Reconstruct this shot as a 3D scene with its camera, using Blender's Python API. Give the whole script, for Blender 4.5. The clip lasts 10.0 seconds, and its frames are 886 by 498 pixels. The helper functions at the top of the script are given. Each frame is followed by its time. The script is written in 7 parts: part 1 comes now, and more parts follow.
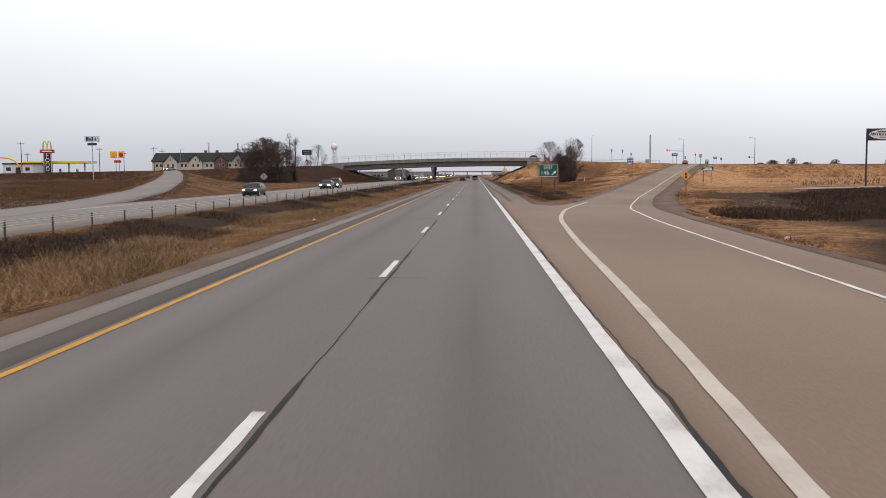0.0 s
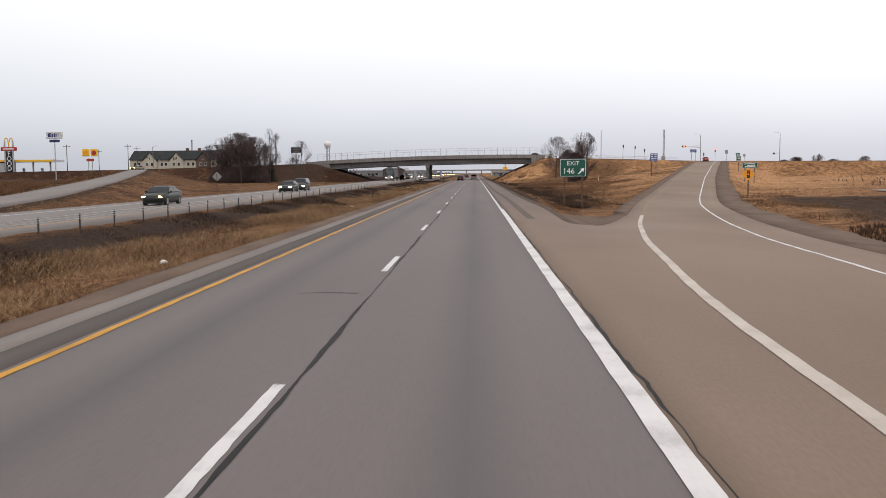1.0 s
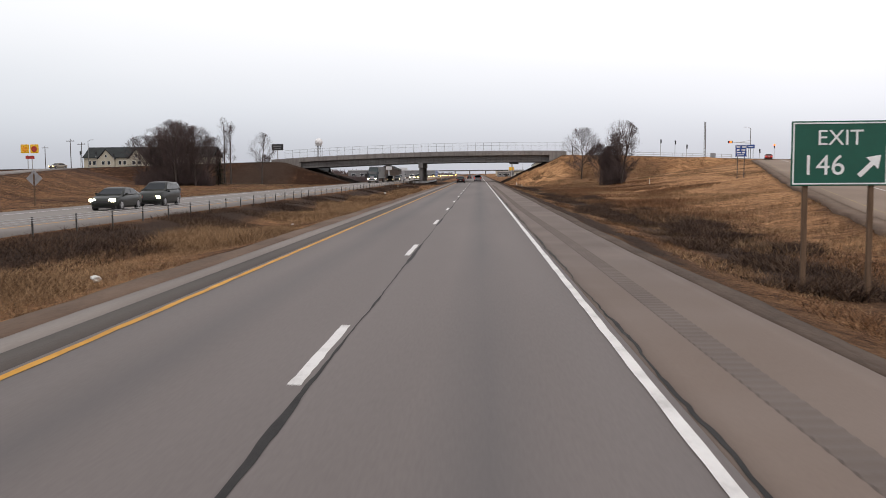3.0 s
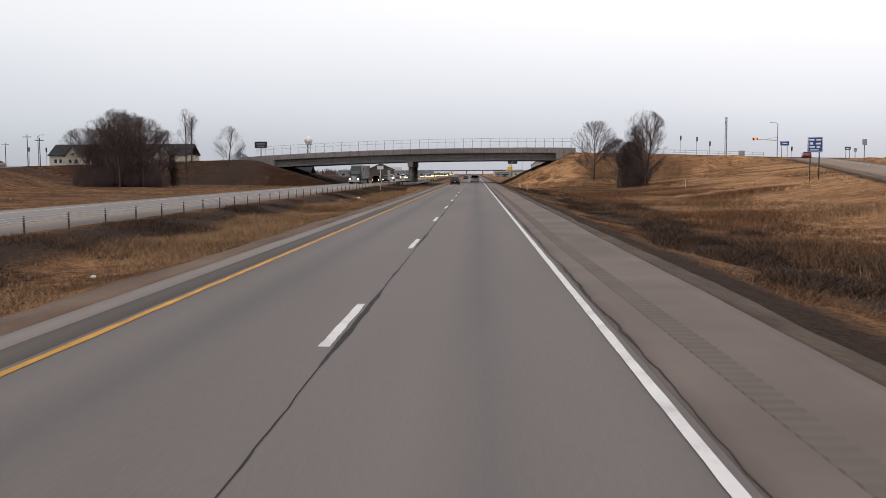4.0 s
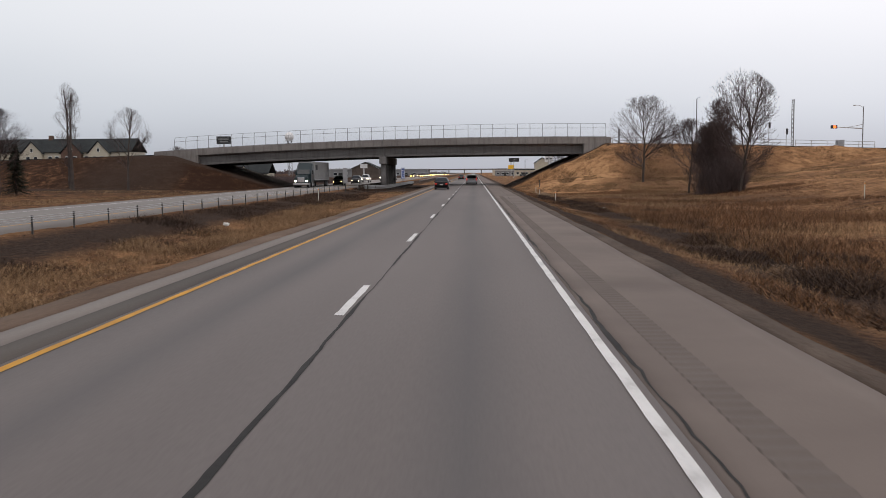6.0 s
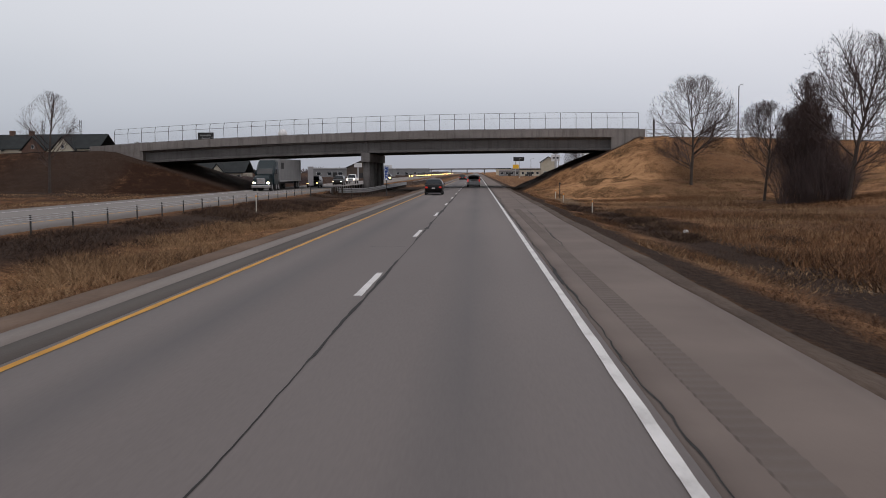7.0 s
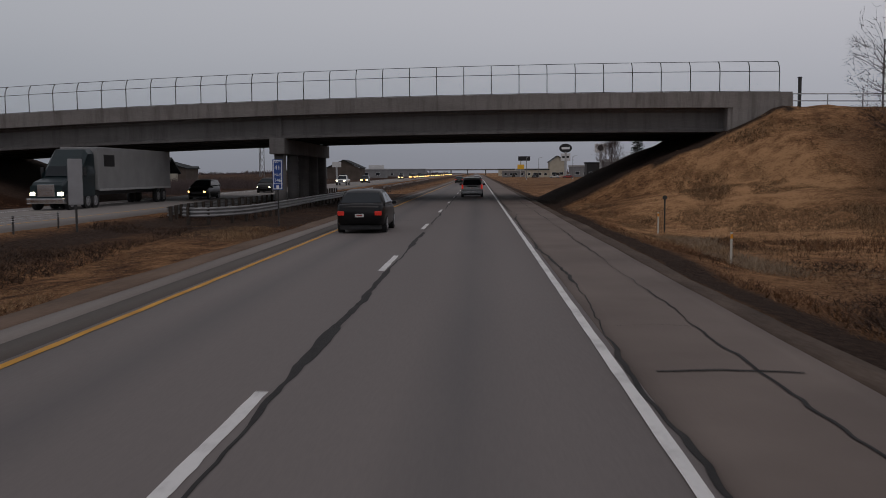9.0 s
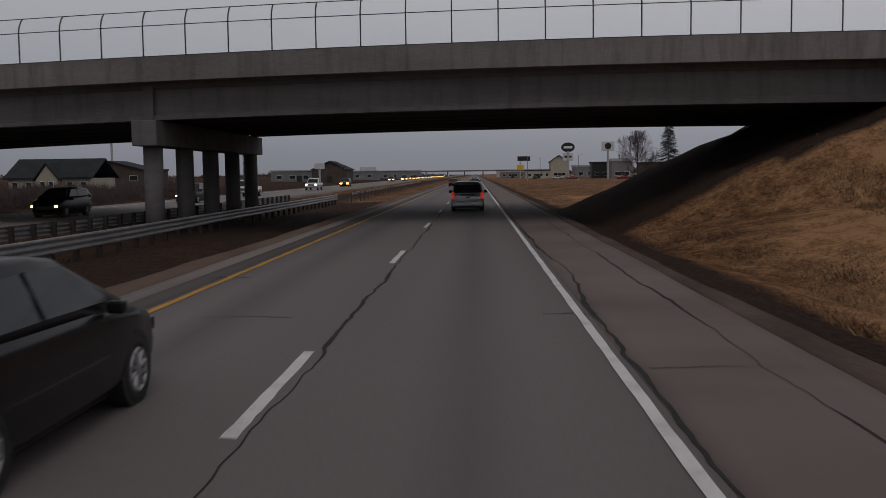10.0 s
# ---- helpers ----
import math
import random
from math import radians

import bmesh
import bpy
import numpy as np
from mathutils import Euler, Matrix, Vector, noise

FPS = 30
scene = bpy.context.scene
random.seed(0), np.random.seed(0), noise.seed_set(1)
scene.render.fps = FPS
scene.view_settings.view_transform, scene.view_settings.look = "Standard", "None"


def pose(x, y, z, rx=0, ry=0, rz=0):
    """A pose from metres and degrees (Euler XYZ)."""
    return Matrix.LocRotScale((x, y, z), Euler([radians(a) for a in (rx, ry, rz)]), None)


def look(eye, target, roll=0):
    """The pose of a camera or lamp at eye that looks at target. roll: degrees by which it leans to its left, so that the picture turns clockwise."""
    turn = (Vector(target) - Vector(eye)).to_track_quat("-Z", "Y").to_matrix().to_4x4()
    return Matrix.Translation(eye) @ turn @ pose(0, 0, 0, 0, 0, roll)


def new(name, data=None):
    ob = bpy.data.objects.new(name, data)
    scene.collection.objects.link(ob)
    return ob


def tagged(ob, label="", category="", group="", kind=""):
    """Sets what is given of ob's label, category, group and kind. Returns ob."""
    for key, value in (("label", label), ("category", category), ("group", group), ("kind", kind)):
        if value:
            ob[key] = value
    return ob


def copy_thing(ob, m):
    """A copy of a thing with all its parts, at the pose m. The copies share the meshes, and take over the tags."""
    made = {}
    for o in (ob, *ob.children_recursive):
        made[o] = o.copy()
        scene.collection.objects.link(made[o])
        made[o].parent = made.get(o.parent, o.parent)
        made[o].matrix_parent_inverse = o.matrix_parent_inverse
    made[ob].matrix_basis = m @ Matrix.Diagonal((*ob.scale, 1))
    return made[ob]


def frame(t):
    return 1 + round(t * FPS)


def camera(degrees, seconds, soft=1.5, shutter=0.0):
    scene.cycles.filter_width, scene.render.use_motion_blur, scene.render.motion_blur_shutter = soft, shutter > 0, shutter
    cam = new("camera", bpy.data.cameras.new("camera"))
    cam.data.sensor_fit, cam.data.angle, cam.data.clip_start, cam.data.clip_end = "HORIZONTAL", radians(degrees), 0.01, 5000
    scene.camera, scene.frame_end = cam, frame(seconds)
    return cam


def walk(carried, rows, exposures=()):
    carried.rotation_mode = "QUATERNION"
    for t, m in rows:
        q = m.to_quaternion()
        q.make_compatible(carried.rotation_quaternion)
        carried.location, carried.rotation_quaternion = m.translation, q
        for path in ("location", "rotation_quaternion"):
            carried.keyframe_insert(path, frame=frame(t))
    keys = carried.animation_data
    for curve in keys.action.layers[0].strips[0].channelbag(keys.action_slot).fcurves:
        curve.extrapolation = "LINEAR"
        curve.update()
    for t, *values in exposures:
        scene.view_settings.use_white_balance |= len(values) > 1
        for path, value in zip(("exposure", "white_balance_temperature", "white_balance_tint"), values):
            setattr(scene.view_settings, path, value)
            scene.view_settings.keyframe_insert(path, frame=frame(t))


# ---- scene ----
cam = camera(51.5, 10.0, 0.62, 0.09)
PATH = [
    (0, (1.922, -0.518, 2.227), (1.850, 1.474, 2.065), -0.38),
    (0.5, (1.925, 14.088, 2.264), (1.860, 16.080, 2.098), -0.28),
    (1, (1.998, 28.704, 2.266), (1.927, 30.696, 2.101), -0.51),
    (1.5, (2.019, 43.030, 2.259), (1.944, 45.021, 2.092), -0.50),
    (2, (1.989, 57.241, 2.253), (1.908, 59.232, 2.087), -0.22),
    (2.5, (1.863, 71.778, 2.225), (1.782, 73.770, 2.061), -0.39),
    (4, (1.794, 114.643, 2.177), (1.722, 116.635, 2.013), -0.28),
    (4.5, (1.784, 129.177, 2.161), (1.718, 131.169, 1.995), -0.34),
    (5, (1.877, 143.917, 2.205), (1.814, 145.909, 2.038), -0.33),
    (5.5, (1.934, 158.600, 2.184), (1.868, 160.592, 2.018), -0.50),
    (7, (2.049, 200.973, 2.235), (1.974, 202.965, 2.068), -0.36),
    (7.5, (2.029, 215.014, 2.217), (1.952, 217.005, 2.045), -0.44),
    (8, (2.037, 229.291, 2.227), (1.955, 231.282, 2.055), -0.31),
    (8.5, (2.035, 243.749, 2.166), (1.953, 245.741, 1.999), -0.29),
    (9, (2.050, 258.005, 2.183), (1.973, 259.996, 2.018), -0.37),
    (9.5, (1.977, 271.808, 2.250), (1.910, 273.800, 2.088), -0.43),
    (10, (1.976, 286.163, 2.196), (1.904, 288.155, 2.034), -0.78),
]
EXPOSURES = [(0.0, -0.15, 6650, 14), (2.5, -0.15, 6650, 14), (4.0, -0.3, 6600, 14), (5.5, -0.4, 6550, 14), (7.0, -0.7, 6400, 15), (7.5, -0.95, 6350, 16), (8.0, -1.25, 6350, 16), (9.0, -1.5, 6350, 16), (9.5, -1.52, 6380, 16), (10.0, -1.65, 6380, 16)]
walk(cam, [(t, look(eye, target, roll)) for t, eye, target, roll in PATH], EXPOSURES)

# ---- world, sun ----
world = bpy.data.worlds.new("overcast_sky")
scene.world = world
world.use_nodes = True
wn, wl = world.node_tree.nodes, world.node_tree.links
wn.clear()
w_out = wn.new("ShaderNodeOutputWorld")
w_bg = wn.new("ShaderNodeBackground")
w_tc = wn.new("ShaderNodeTexCoord")
w_sep = wn.new("ShaderNodeSeparateXYZ")
def sky_step(lo, hi):
    """0 below lo, 1 above hi, by the height of the direction."""
    r = wn.new("ShaderNodeMapRange")
    r.interpolation_type = "SMOOTHSTEP"
    r.inputs["From Min"].default_value, r.inputs["From Max"].default_value = lo, hi
    return r


def sky_mix(fac, a, b):
    m = wn.new("ShaderNodeMix")
    m.data_type = "RGBA"
    wl.new(fac, m.inputs[0])
    for slot, v in ((6, a), (7, b)):
        if isinstance(v, tuple):
            m.inputs[slot].default_value = (*v, 1)
        else:
            wl.new(v, m.inputs[slot])
    return m.outputs[2]


w_noise = wn.new("ShaderNodeTexNoise")
w_noise.inputs["Scale"].default_value, w_noise.inputs["Detail"].default_value = 2.2, 3.0
w_map = wn.new("ShaderNodeMapping")
w_map.inputs["Scale"].default_value = (1, 1, 3.5)
w_add = wn.new("ShaderNodeMath")
w_add.operation = "MULTIPLY_ADD"
w_add.inputs[1].default_value = 0.04
w_sky = wn.new("ShaderNodeTexSky")
w_sky.sky_type, w_sky.sun_disc = "NISHITA", False
w_sky.sun_elevation, w_sky.sun_rotation = radians(64), radians(200)
w_sky.air_density, w_sky.dust_density = 1.0, 4.0
w_scale = wn.new("ShaderNodeMix")
w_scale.data_type, w_scale.blend_type = "RGBA", "MIX"
w_scale.inputs[0].default_value = 0.02
wl.new(w_tc.outputs["Generated"], w_sep.inputs[0])
wl.new(w_tc.outputs["Generated"], w_map.inputs[0])
wl.new(w_map.outputs[0], w_noise.inputs["Vector"])
wl.new(w_noise.outputs["Fac"], w_add.inputs[0])
wl.new(w_sep.outputs["Z"], w_add.inputs[2])
low, mid, high = sky_step(0.0, 0.10), sky_step(0.03, 0.22), sky_step(0.2, 0.6)
for r in (low, mid, high):
    wl.new(w_add.outputs[0], r.inputs["Value"])
overcast = sky_mix(low.outputs[0], (0.64, 0.67, 0.73), (0.8, 0.86, 0.93))
overcast = sky_mix(mid.outputs[0], overcast, (1.24, 1.26, 1.27))
overcast = sky_mix(high.outputs[0], overcast, (0.72, 0.715, 0.71))
side = wn.new("ShaderNodeMapRange")
side.inputs["From Min"].default_value, side.inputs["From Max"].default_value = -0.5, 0.4
wl.new(w_sep.outputs["X"], side.inputs["Value"])
west = sky_mix(side.outputs[0], (0.86, 0.88, 0.885), (1.07, 1.06, 1.06))
cloud = wn.new("ShaderNodeMix")
cloud.data_type, cloud.blend_type = "RGBA", "MULTIPLY"
cloud.inputs[0].default_value = 1.0
wl.new(overcast, cloud.inputs[6])
wl.new(west, cloud.inputs[7])
wl.new(cloud.outputs[2], w_scale.inputs[6])
wl.new(w_sky.outputs[0], w_scale.inputs[7])
wl.new(w_scale.outputs[2], w_bg.inputs[0])
w_bg.inputs[1].default_value = 1.0
wl.new(w_bg.outputs[0], w_out.inputs[0])

sun_data = bpy.data.lights.new("sun", "SUN")
sun_data.energy, sun_data.angle, sun_data.color = 1.3, radians(45), (1.0, 0.97, 0.93)
sun = new("sun", sun_data)
sun.matrix_world = pose(0, 0, 60, 26, 0, 20)


# ---- materials ----
def material(name, colors, scale=4.0, rough=0.8, bump=0.2, metal=0.0, fine=40.0, stretch=(1, 1, 1), island=0.0, pieces=0.0, spec=0.3, bump_size=0.02):
    """Two noises, one broad and one fine, blend the colours; island and pieces vary it from piece to piece."""
    m = bpy.data.materials.new(name)
    m.use_nodes = True
    n, l = m.node_tree.nodes, m.node_tree.links
    b = n["Principled BSDF"]
    tc, mp = n.new("ShaderNodeTexCoord"), n.new("ShaderNodeMapping")
    mp.inputs["Scale"].default_value = stretch
    l.new(tc.outputs["Object"], mp.inputs[0])
    big, small, ramp = n.new("ShaderNodeTexNoise"), n.new("ShaderNodeTexNoise"), n.new("ShaderNodeValToRGB")
    big.inputs["Scale"].default_value, big.inputs["Detail"].default_value = 1 / scale, 6
    small.inputs["Scale"].default_value, small.inputs["Detail"].default_value = fine, 4
    l.new(mp.outputs[0], big.inputs["Vector"])
    l.new(mp.outputs[0], small.inputs["Vector"])
    mix = n.new("ShaderNodeMath")
    mix.operation = "MULTIPLY_ADD"
    mix.inputs[1].default_value = 0.35
    l.new(small.outputs["Fac"], mix.inputs[0])
    sub = n.new("ShaderNodeMath")
    sub.operation = "SUBTRACT"
    sub.inputs[1].default_value = 0.175
    l.new(big.outputs["Fac"], sub.inputs[0])
    l.new(sub.outputs[0], mix.inputs[2])
    last = mix.outputs[0]
    for amount, node, key in ((island, "ShaderNodeNewGeometry", "Random Per Island"), (pieces, "ShaderNodeObjectInfo", "Random")):
        if amount:
            src, add = n.new(node), n.new("ShaderNodeMath")
            add.operation = "MULTIPLY_ADD"
            add.inputs[1].default_value = amount
            l.new(src.outputs[key], add.inputs[0])
            off = n.new("ShaderNodeMath")
            off.operation = "SUBTRACT"
            off.inputs[1].default_value = amount / 2
            l.new(last, off.inputs[0])
            l.new(off.outputs[0], add.inputs[2])
            last = add.outputs[0]
    cr = ramp.color_ramp
    while len(cr.elements) < len(colors):
        cr.elements.new(0.5)
    for i, c in enumerate(colors):
        cr.elements[i].position = 0.25 + 0.5 * i / max(1, len(colors) - 1)
        cr.elements[i].color = (*c, 1)
    l.new(last, ramp.inputs[0])
    l.new(ramp.outputs[0], b.inputs["Base Color"])
    b.inputs["Roughness"].default_value, b.inputs["Metallic"].default_value = rough, metal
    b.inputs["Specular IOR Level"].default_value = spec
    if bump:
        bp = n.new("ShaderNodeBump")
        bp.inputs["Strength"].default_value, bp.inputs["Distance"].default_value = bump, bump_size
        l.new(small.outputs["Fac"], bp.inputs["Height"])
        l.new(bp.outputs[0], b.inputs["Normal"])
    return m


def plain(name, color, rough=0.5, metal=0.0, coat=0.0, emit=0.0, emit_color=None, spread=0.12):
    """A painted, rubber or metal surface with faint dirt."""
    m = material(name, (tuple(c * (1 - spread) for c in color), tuple(min(1, c * (1 + spread)) for c in color)), 0.6, rough, 0.05, metal, 25, spec=0.5, bump_size=0.002)
    b = m.node_tree.nodes["Principled BSDF"]
    b.inputs["Coat Weight"].default_value = coat
    if emit:
        b.inputs["Emission Color"].default_value = (*(emit_color or color), 1)
        b.inputs["Emission Strength"].default_value = emit
    return m


def glass(name, color=(0.02, 0.025, 0.03)):
    m = plain(name, color, 0.06)
    m.node_tree.nodes["Principled BSDF"].inputs["Specular IOR Level"].default_value = 0.25
    return m


def ground_material():
    """Turf of mottled straw and brown; one attribute marks dark earth, and shade painted in near the bridge; straw
    marks where the turf stands thick and pale.
    """
    m = bpy.data.materials.new("dry_winter_turf")
    m.use_nodes = True
    n, l = m.node_tree.nodes, m.node_tree.links
    b = n["Principled BSDF"]
    b.inputs["Roughness"].default_value, b.inputs["Specular IOR Level"].default_value = 1.0, 0.1
    tc = n.new("ShaderNodeTexCoord")
    noises = []
    for scale, detail in ((0.09, 5), (0.9, 6), (6.0, 8), (24.0, 4)):
        t = n.new("ShaderNodeTexNoise")
        t.inputs["Scale"].default_value, t.inputs["Detail"].default_value = scale, detail
        t.inputs["Roughness"].default_value = 0.65
        l.new(tc.outputs["Object"], t.inputs["Vector"])
        noises.append(t.outputs["Fac"])

    def calc(op, a, bb, c=None):
        q = n.new("ShaderNodeMath")
        q.operation = op
        for i, v in enumerate((a, bb, c)):
            if v is None:
                continue
            if isinstance(v, (int, float)):
                q.inputs[i].default_value = v
            else:
                l.new(v, q.inputs[i])
        return q.outputs[0]

    def attr(name):
        a = n.new("ShaderNodeAttribute")
        a.attribute_name = name
        return a.outputs["Fac"]

    f = calc("MULTIPLY_ADD", noises[1], 1.3, calc("MULTIPLY_ADD", noises[2], 1.1, calc("MULTIPLY_ADD", noises[3], 0.7, calc("MULTIPLY_ADD", noises[0], 0.8, -1.47))))
    f = calc("MULTIPLY_ADD", attr("straw"), 0.36, f)
    turf = n.new("ShaderNodeValToRGB")
    cols = ((0.2, (0.036, 0.018, 0.011)), (0.4, (0.1, 0.05, 0.027)), (0.58, (0.21, 0.11, 0.054)), (0.78, (0.35, 0.186, 0.09)), (1.0, (0.53, 0.3, 0.15)))
    for pos in (0.3, 0.6, 0.8):
        turf.color_ramp.elements.new(pos)
    for e, (pos, c) in zip(turf.color_ramp.elements, cols):
        e.position, e.color = pos, (*c, 1)
    l.new(f, turf.inputs[0])
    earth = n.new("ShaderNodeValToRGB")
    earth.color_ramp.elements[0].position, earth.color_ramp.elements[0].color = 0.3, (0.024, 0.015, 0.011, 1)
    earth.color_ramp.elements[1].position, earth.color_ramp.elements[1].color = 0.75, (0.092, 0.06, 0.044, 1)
    l.new(noises[2], earth.inputs[0])
    mix = n.new("ShaderNodeMix")
    mix.data_type = "RGBA"
    s = calc("MULTIPLY_ADD", attr("soil_shade"), 1.9, calc("MULTIPLY_ADD", noises[1], 1.6, -1.35))
    cl = n.new("ShaderNodeClamp")
    l.new(s, cl.inputs[0])
    l.new(cl.outputs[0], mix.inputs[0])
    l.new(turf.outputs[0], mix.inputs[6])
    l.new(earth.outputs[0], mix.inputs[7])
    l.new(mix.outputs[2], b.inputs["Base Color"])
    bp = n.new("ShaderNodeBump")
    bp.inputs["Strength"].default_value, bp.inputs["Distance"].default_value = 1.0, 0.14
    l.new(calc("MULTIPLY_ADD", noises[2], 0.8, calc("MULTIPLY", noises[3], 0.4)), bp.inputs["Height"])
    l.new(bp.outputs[0], b.inputs["Normal"])
    return m


M_CONC_ROAD = material("worn_concrete_pavement", ((0.125, 0.109, 0.104), (0.155, 0.136, 0.13), (0.18, 0.158, 0.15)), 5.0, 0.75, 0.25, 0, 30, (1, 0.12, 1), bump_size=0.006)


def lane_wear(m):
    """A darker, bluish oil-stained band along the middle of each lane, broken up along the road."""
    n, l = m.node_tree.nodes, m.node_tree.links
    b = n["Principled BSDF"]
    base = b.inputs["Base Color"].links[0].from_socket
    tc, sep = n.new("ShaderNodeTexCoord"), n.new("ShaderNodeSeparateXYZ")
    l.new(tc.outputs["Object"], sep.inputs[0])

    def calc(op, a, bb, c=0.0):
        q = n.new("ShaderNodeMath")
        q.operation = op
        for i, v in enumerate((a, bb, c)):
            if isinstance(v, (int, float)):
                q.inputs[i].default_value = v
            else:
                l.new(v, q.inputs[i])
        return q.outputs[0]

    wob = n.new("ShaderNodeTexNoise")
    wob.inputs["Scale"].default_value, wob.inputs["Detail"].default_value = 0.25, 5
    mp = n.new("ShaderNodeMapping")
    mp.inputs["Scale"].default_value = (2.5, 0.25, 1)
    l.new(tc.outputs["Object"], mp.inputs[0])
    l.new(mp.outputs[0], wob.inputs["Vector"])
    x = calc("ABSOLUTE", calc("ADD", sep.outputs["X"], 0.05), 0.0)
    band = calc("ABSOLUTE", calc("SUBTRACT", x, 1.95), 0.0)
    f = calc("SUBTRACT", 1.0, calc("MULTIPLY", band, 1.5))
    cl = n.new("ShaderNodeClamp")
    l.new(calc("MULTIPLY", f, calc("MULTIPLY_ADD", wob.outputs["Fac"], 1.2, -0.1)), cl.inputs[0])
    mix = n.new("ShaderNodeMix")
    mix.data_type = "RGBA"
    l.new(cl.outputs[0], mix.inputs[0])
    l.new(base, mix.inputs[6])
    mix.inputs[7].default_value = (0.088, 0.084, 0.086, 1)
    l.new(mix.outputs[2], b.inputs["Base Color"])


lane_wear(M_CONC_ROAD)
M_SHOULDER = material("brownish_shoulder_concrete", ((0.118, 0.092, 0.08), (0.155, 0.124, 0.108), (0.19, 0.155, 0.136)), 3.5, 0.85, 0.4, 0, 22, (1, 0.25, 1), bump_size=0.008)
M_RAMP = material("tan_ramp_concrete", ((0.18, 0.13, 0.096), (0.228, 0.168, 0.126), (0.265, 0.202, 0.156)), 7.0, 0.85, 0.3, 0, 25, (1, 0.3, 1), bump_size=0.006)


def gore_wear(m):
    """The tan ramp concrete gives way to the browner shoulder concrete past the gore, in ragged patches."""
    n, l = m.node_tree.nodes, m.node_tree.links
    b = n["Principled BSDF"]
    base = b.inputs["Base Color"].links[0].from_socket
    tc, sep, t = n.new("ShaderNodeTexCoord"), n.new("ShaderNodeSeparateXYZ"), n.new("ShaderNodeTexNoise")
    l.new(tc.outputs["Object"], sep.inputs[0])
    t.inputs["Scale"].default_value, t.inputs["Detail"].default_value = 0.3, 5
    l.new(tc.outputs["Object"], t.inputs["Vector"])
    last = None
    for axis, lo, hi in (("Y", 62.0, 110.0), ("X", 11.0, 7.0)):
        add, mr = n.new("ShaderNodeMath"), n.new("ShaderNodeMapRange")
        add.operation = "MULTIPLY_ADD"
        add.inputs[1].default_value = 34.0 if axis == "Y" else -4.0
        l.new(t.outputs["Fac"], add.inputs[0])
        l.new(sep.outputs[axis], add.inputs[2])
        mr.inputs["From Min"].default_value, mr.inputs["From Max"].default_value = lo + (17 if axis == "Y" else -2), hi + (17 if axis == "Y" else -2)
        l.new(add.outputs[0], mr.inputs["Value"])
        if last:
            mul = n.new("ShaderNodeMath")
            mul.operation = "MULTIPLY"
            l.new(last, mul.inputs[0])
            l.new(mr.outputs[0], mul.inputs[1])
            last = mul.outputs[0]
        else:
            last = mr.outputs[0]
    ramp = n.new("ShaderNodeValToRGB")
    ramp.color_ramp.elements[0].position, ramp.color_ramp.elements[0].color = 0.3, (0.124, 0.098, 0.086, 1)
    ramp.color_ramp.elements[1].position, ramp.color_ramp.elements[1].color = 0.75, (0.192, 0.155, 0.135, 1)
    l.new(t.outputs["Fac"], ramp.inputs[0])
    mix = n.new("ShaderNodeMix")
    mix.data_type = "RGBA"
    l.new(last, mix.inputs[0])
    l.new(base, mix.inputs[6])
    l.new(ramp.outputs[0], mix.inputs[7])
    l.new(mix.outputs[2], b.inputs["Base Color"])
    return m


M_GORE = gore_wear(material("gore_concrete", ((0.175, 0.126, 0.094), (0.228, 0.166, 0.126), (0.268, 0.203, 0.158)), 7.0, 0.85, 0.35, 0, 25, (1, 0.3, 1), bump_size=0.008))
M_CURB = material("pale_shoulder_concrete", ((0.165, 0.143, 0.13), (0.205, 0.18, 0.164), (0.24, 0.214, 0.196)), 3.0, 0.85, 0.4, 0, 22, (1, 0.25, 1), bump_size=0.008)
M_RUMBLE = material("milled_shoulder_concrete", ((0.116, 0.094, 0.083), (0.15, 0.124, 0.11)), 2.0, 0.9, 0.5, 0, 20, bump_size=0.008)
M_ASPHALT2 = material("brownish_worn_asphalt", ((0.07, 0.06, 0.054), (0.105, 0.09, 0.08)), 3.0, 0.85, 0.4, 0, 30, (1, 0.2, 1))
M_GRAVEL = material("dark_gravel_shoulder", ((0.04, 0.027, 0.019), (0.078, 0.054, 0.04), (0.12, 0.088, 0.067)), 0.9, 0.95, 0.8, 0, 14, (1, 0.3, 1), bump_size=0.03)
M_EARTHY = material("brown_compacted_gravel", ((0.085, 0.055, 0.038), (0.13, 0.086, 0.06), (0.175, 0.121, 0.088)), 1.4, 0.95, 0.7, 0, 12, (1, 0.35, 1), bump_size=0.02)
M_OPP = material("pale_concrete_carriageway", ((0.19, 0.173, 0.162), (0.235, 0.216, 0.202)), 6.0, 0.85, 0.2, 0, 20, (1, 0.3, 1))
M_ASPHALT = material("asphalt", ((0.045, 0.044, 0.044), (0.075, 0.073, 0.072)), 3.0, 0.85, 0.4, 0, 40)
M_TAR = material("crack_sealant_tar", ((0.012, 0.011, 0.011), (0.032, 0.03, 0.029)), 0.7, 0.8, 0.3, 0, 20)
M_WHITE = material("worn_white_road_paint", ((0.42, 0.41, 0.4), (0.66, 0.65, 0.64), (0.74, 0.73, 0.72)), 0.9, 0.6, 0.3, 0, 18, bump_size=0.004)
M_CREAM = material("faded_cream_road_paint", ((0.4, 0.35, 0.3), (0.6, 0.55, 0.48)), 1.2, 0.7, 0.3, 0, 16, bump_size=0.004)
M_YELLOW = material("worn_yellow_road_paint", ((0.4, 0.19, 0.014), (0.62, 0.31, 0.022)), 0.8, 0.6, 0.3, 0, 14, bump_size=0.004)
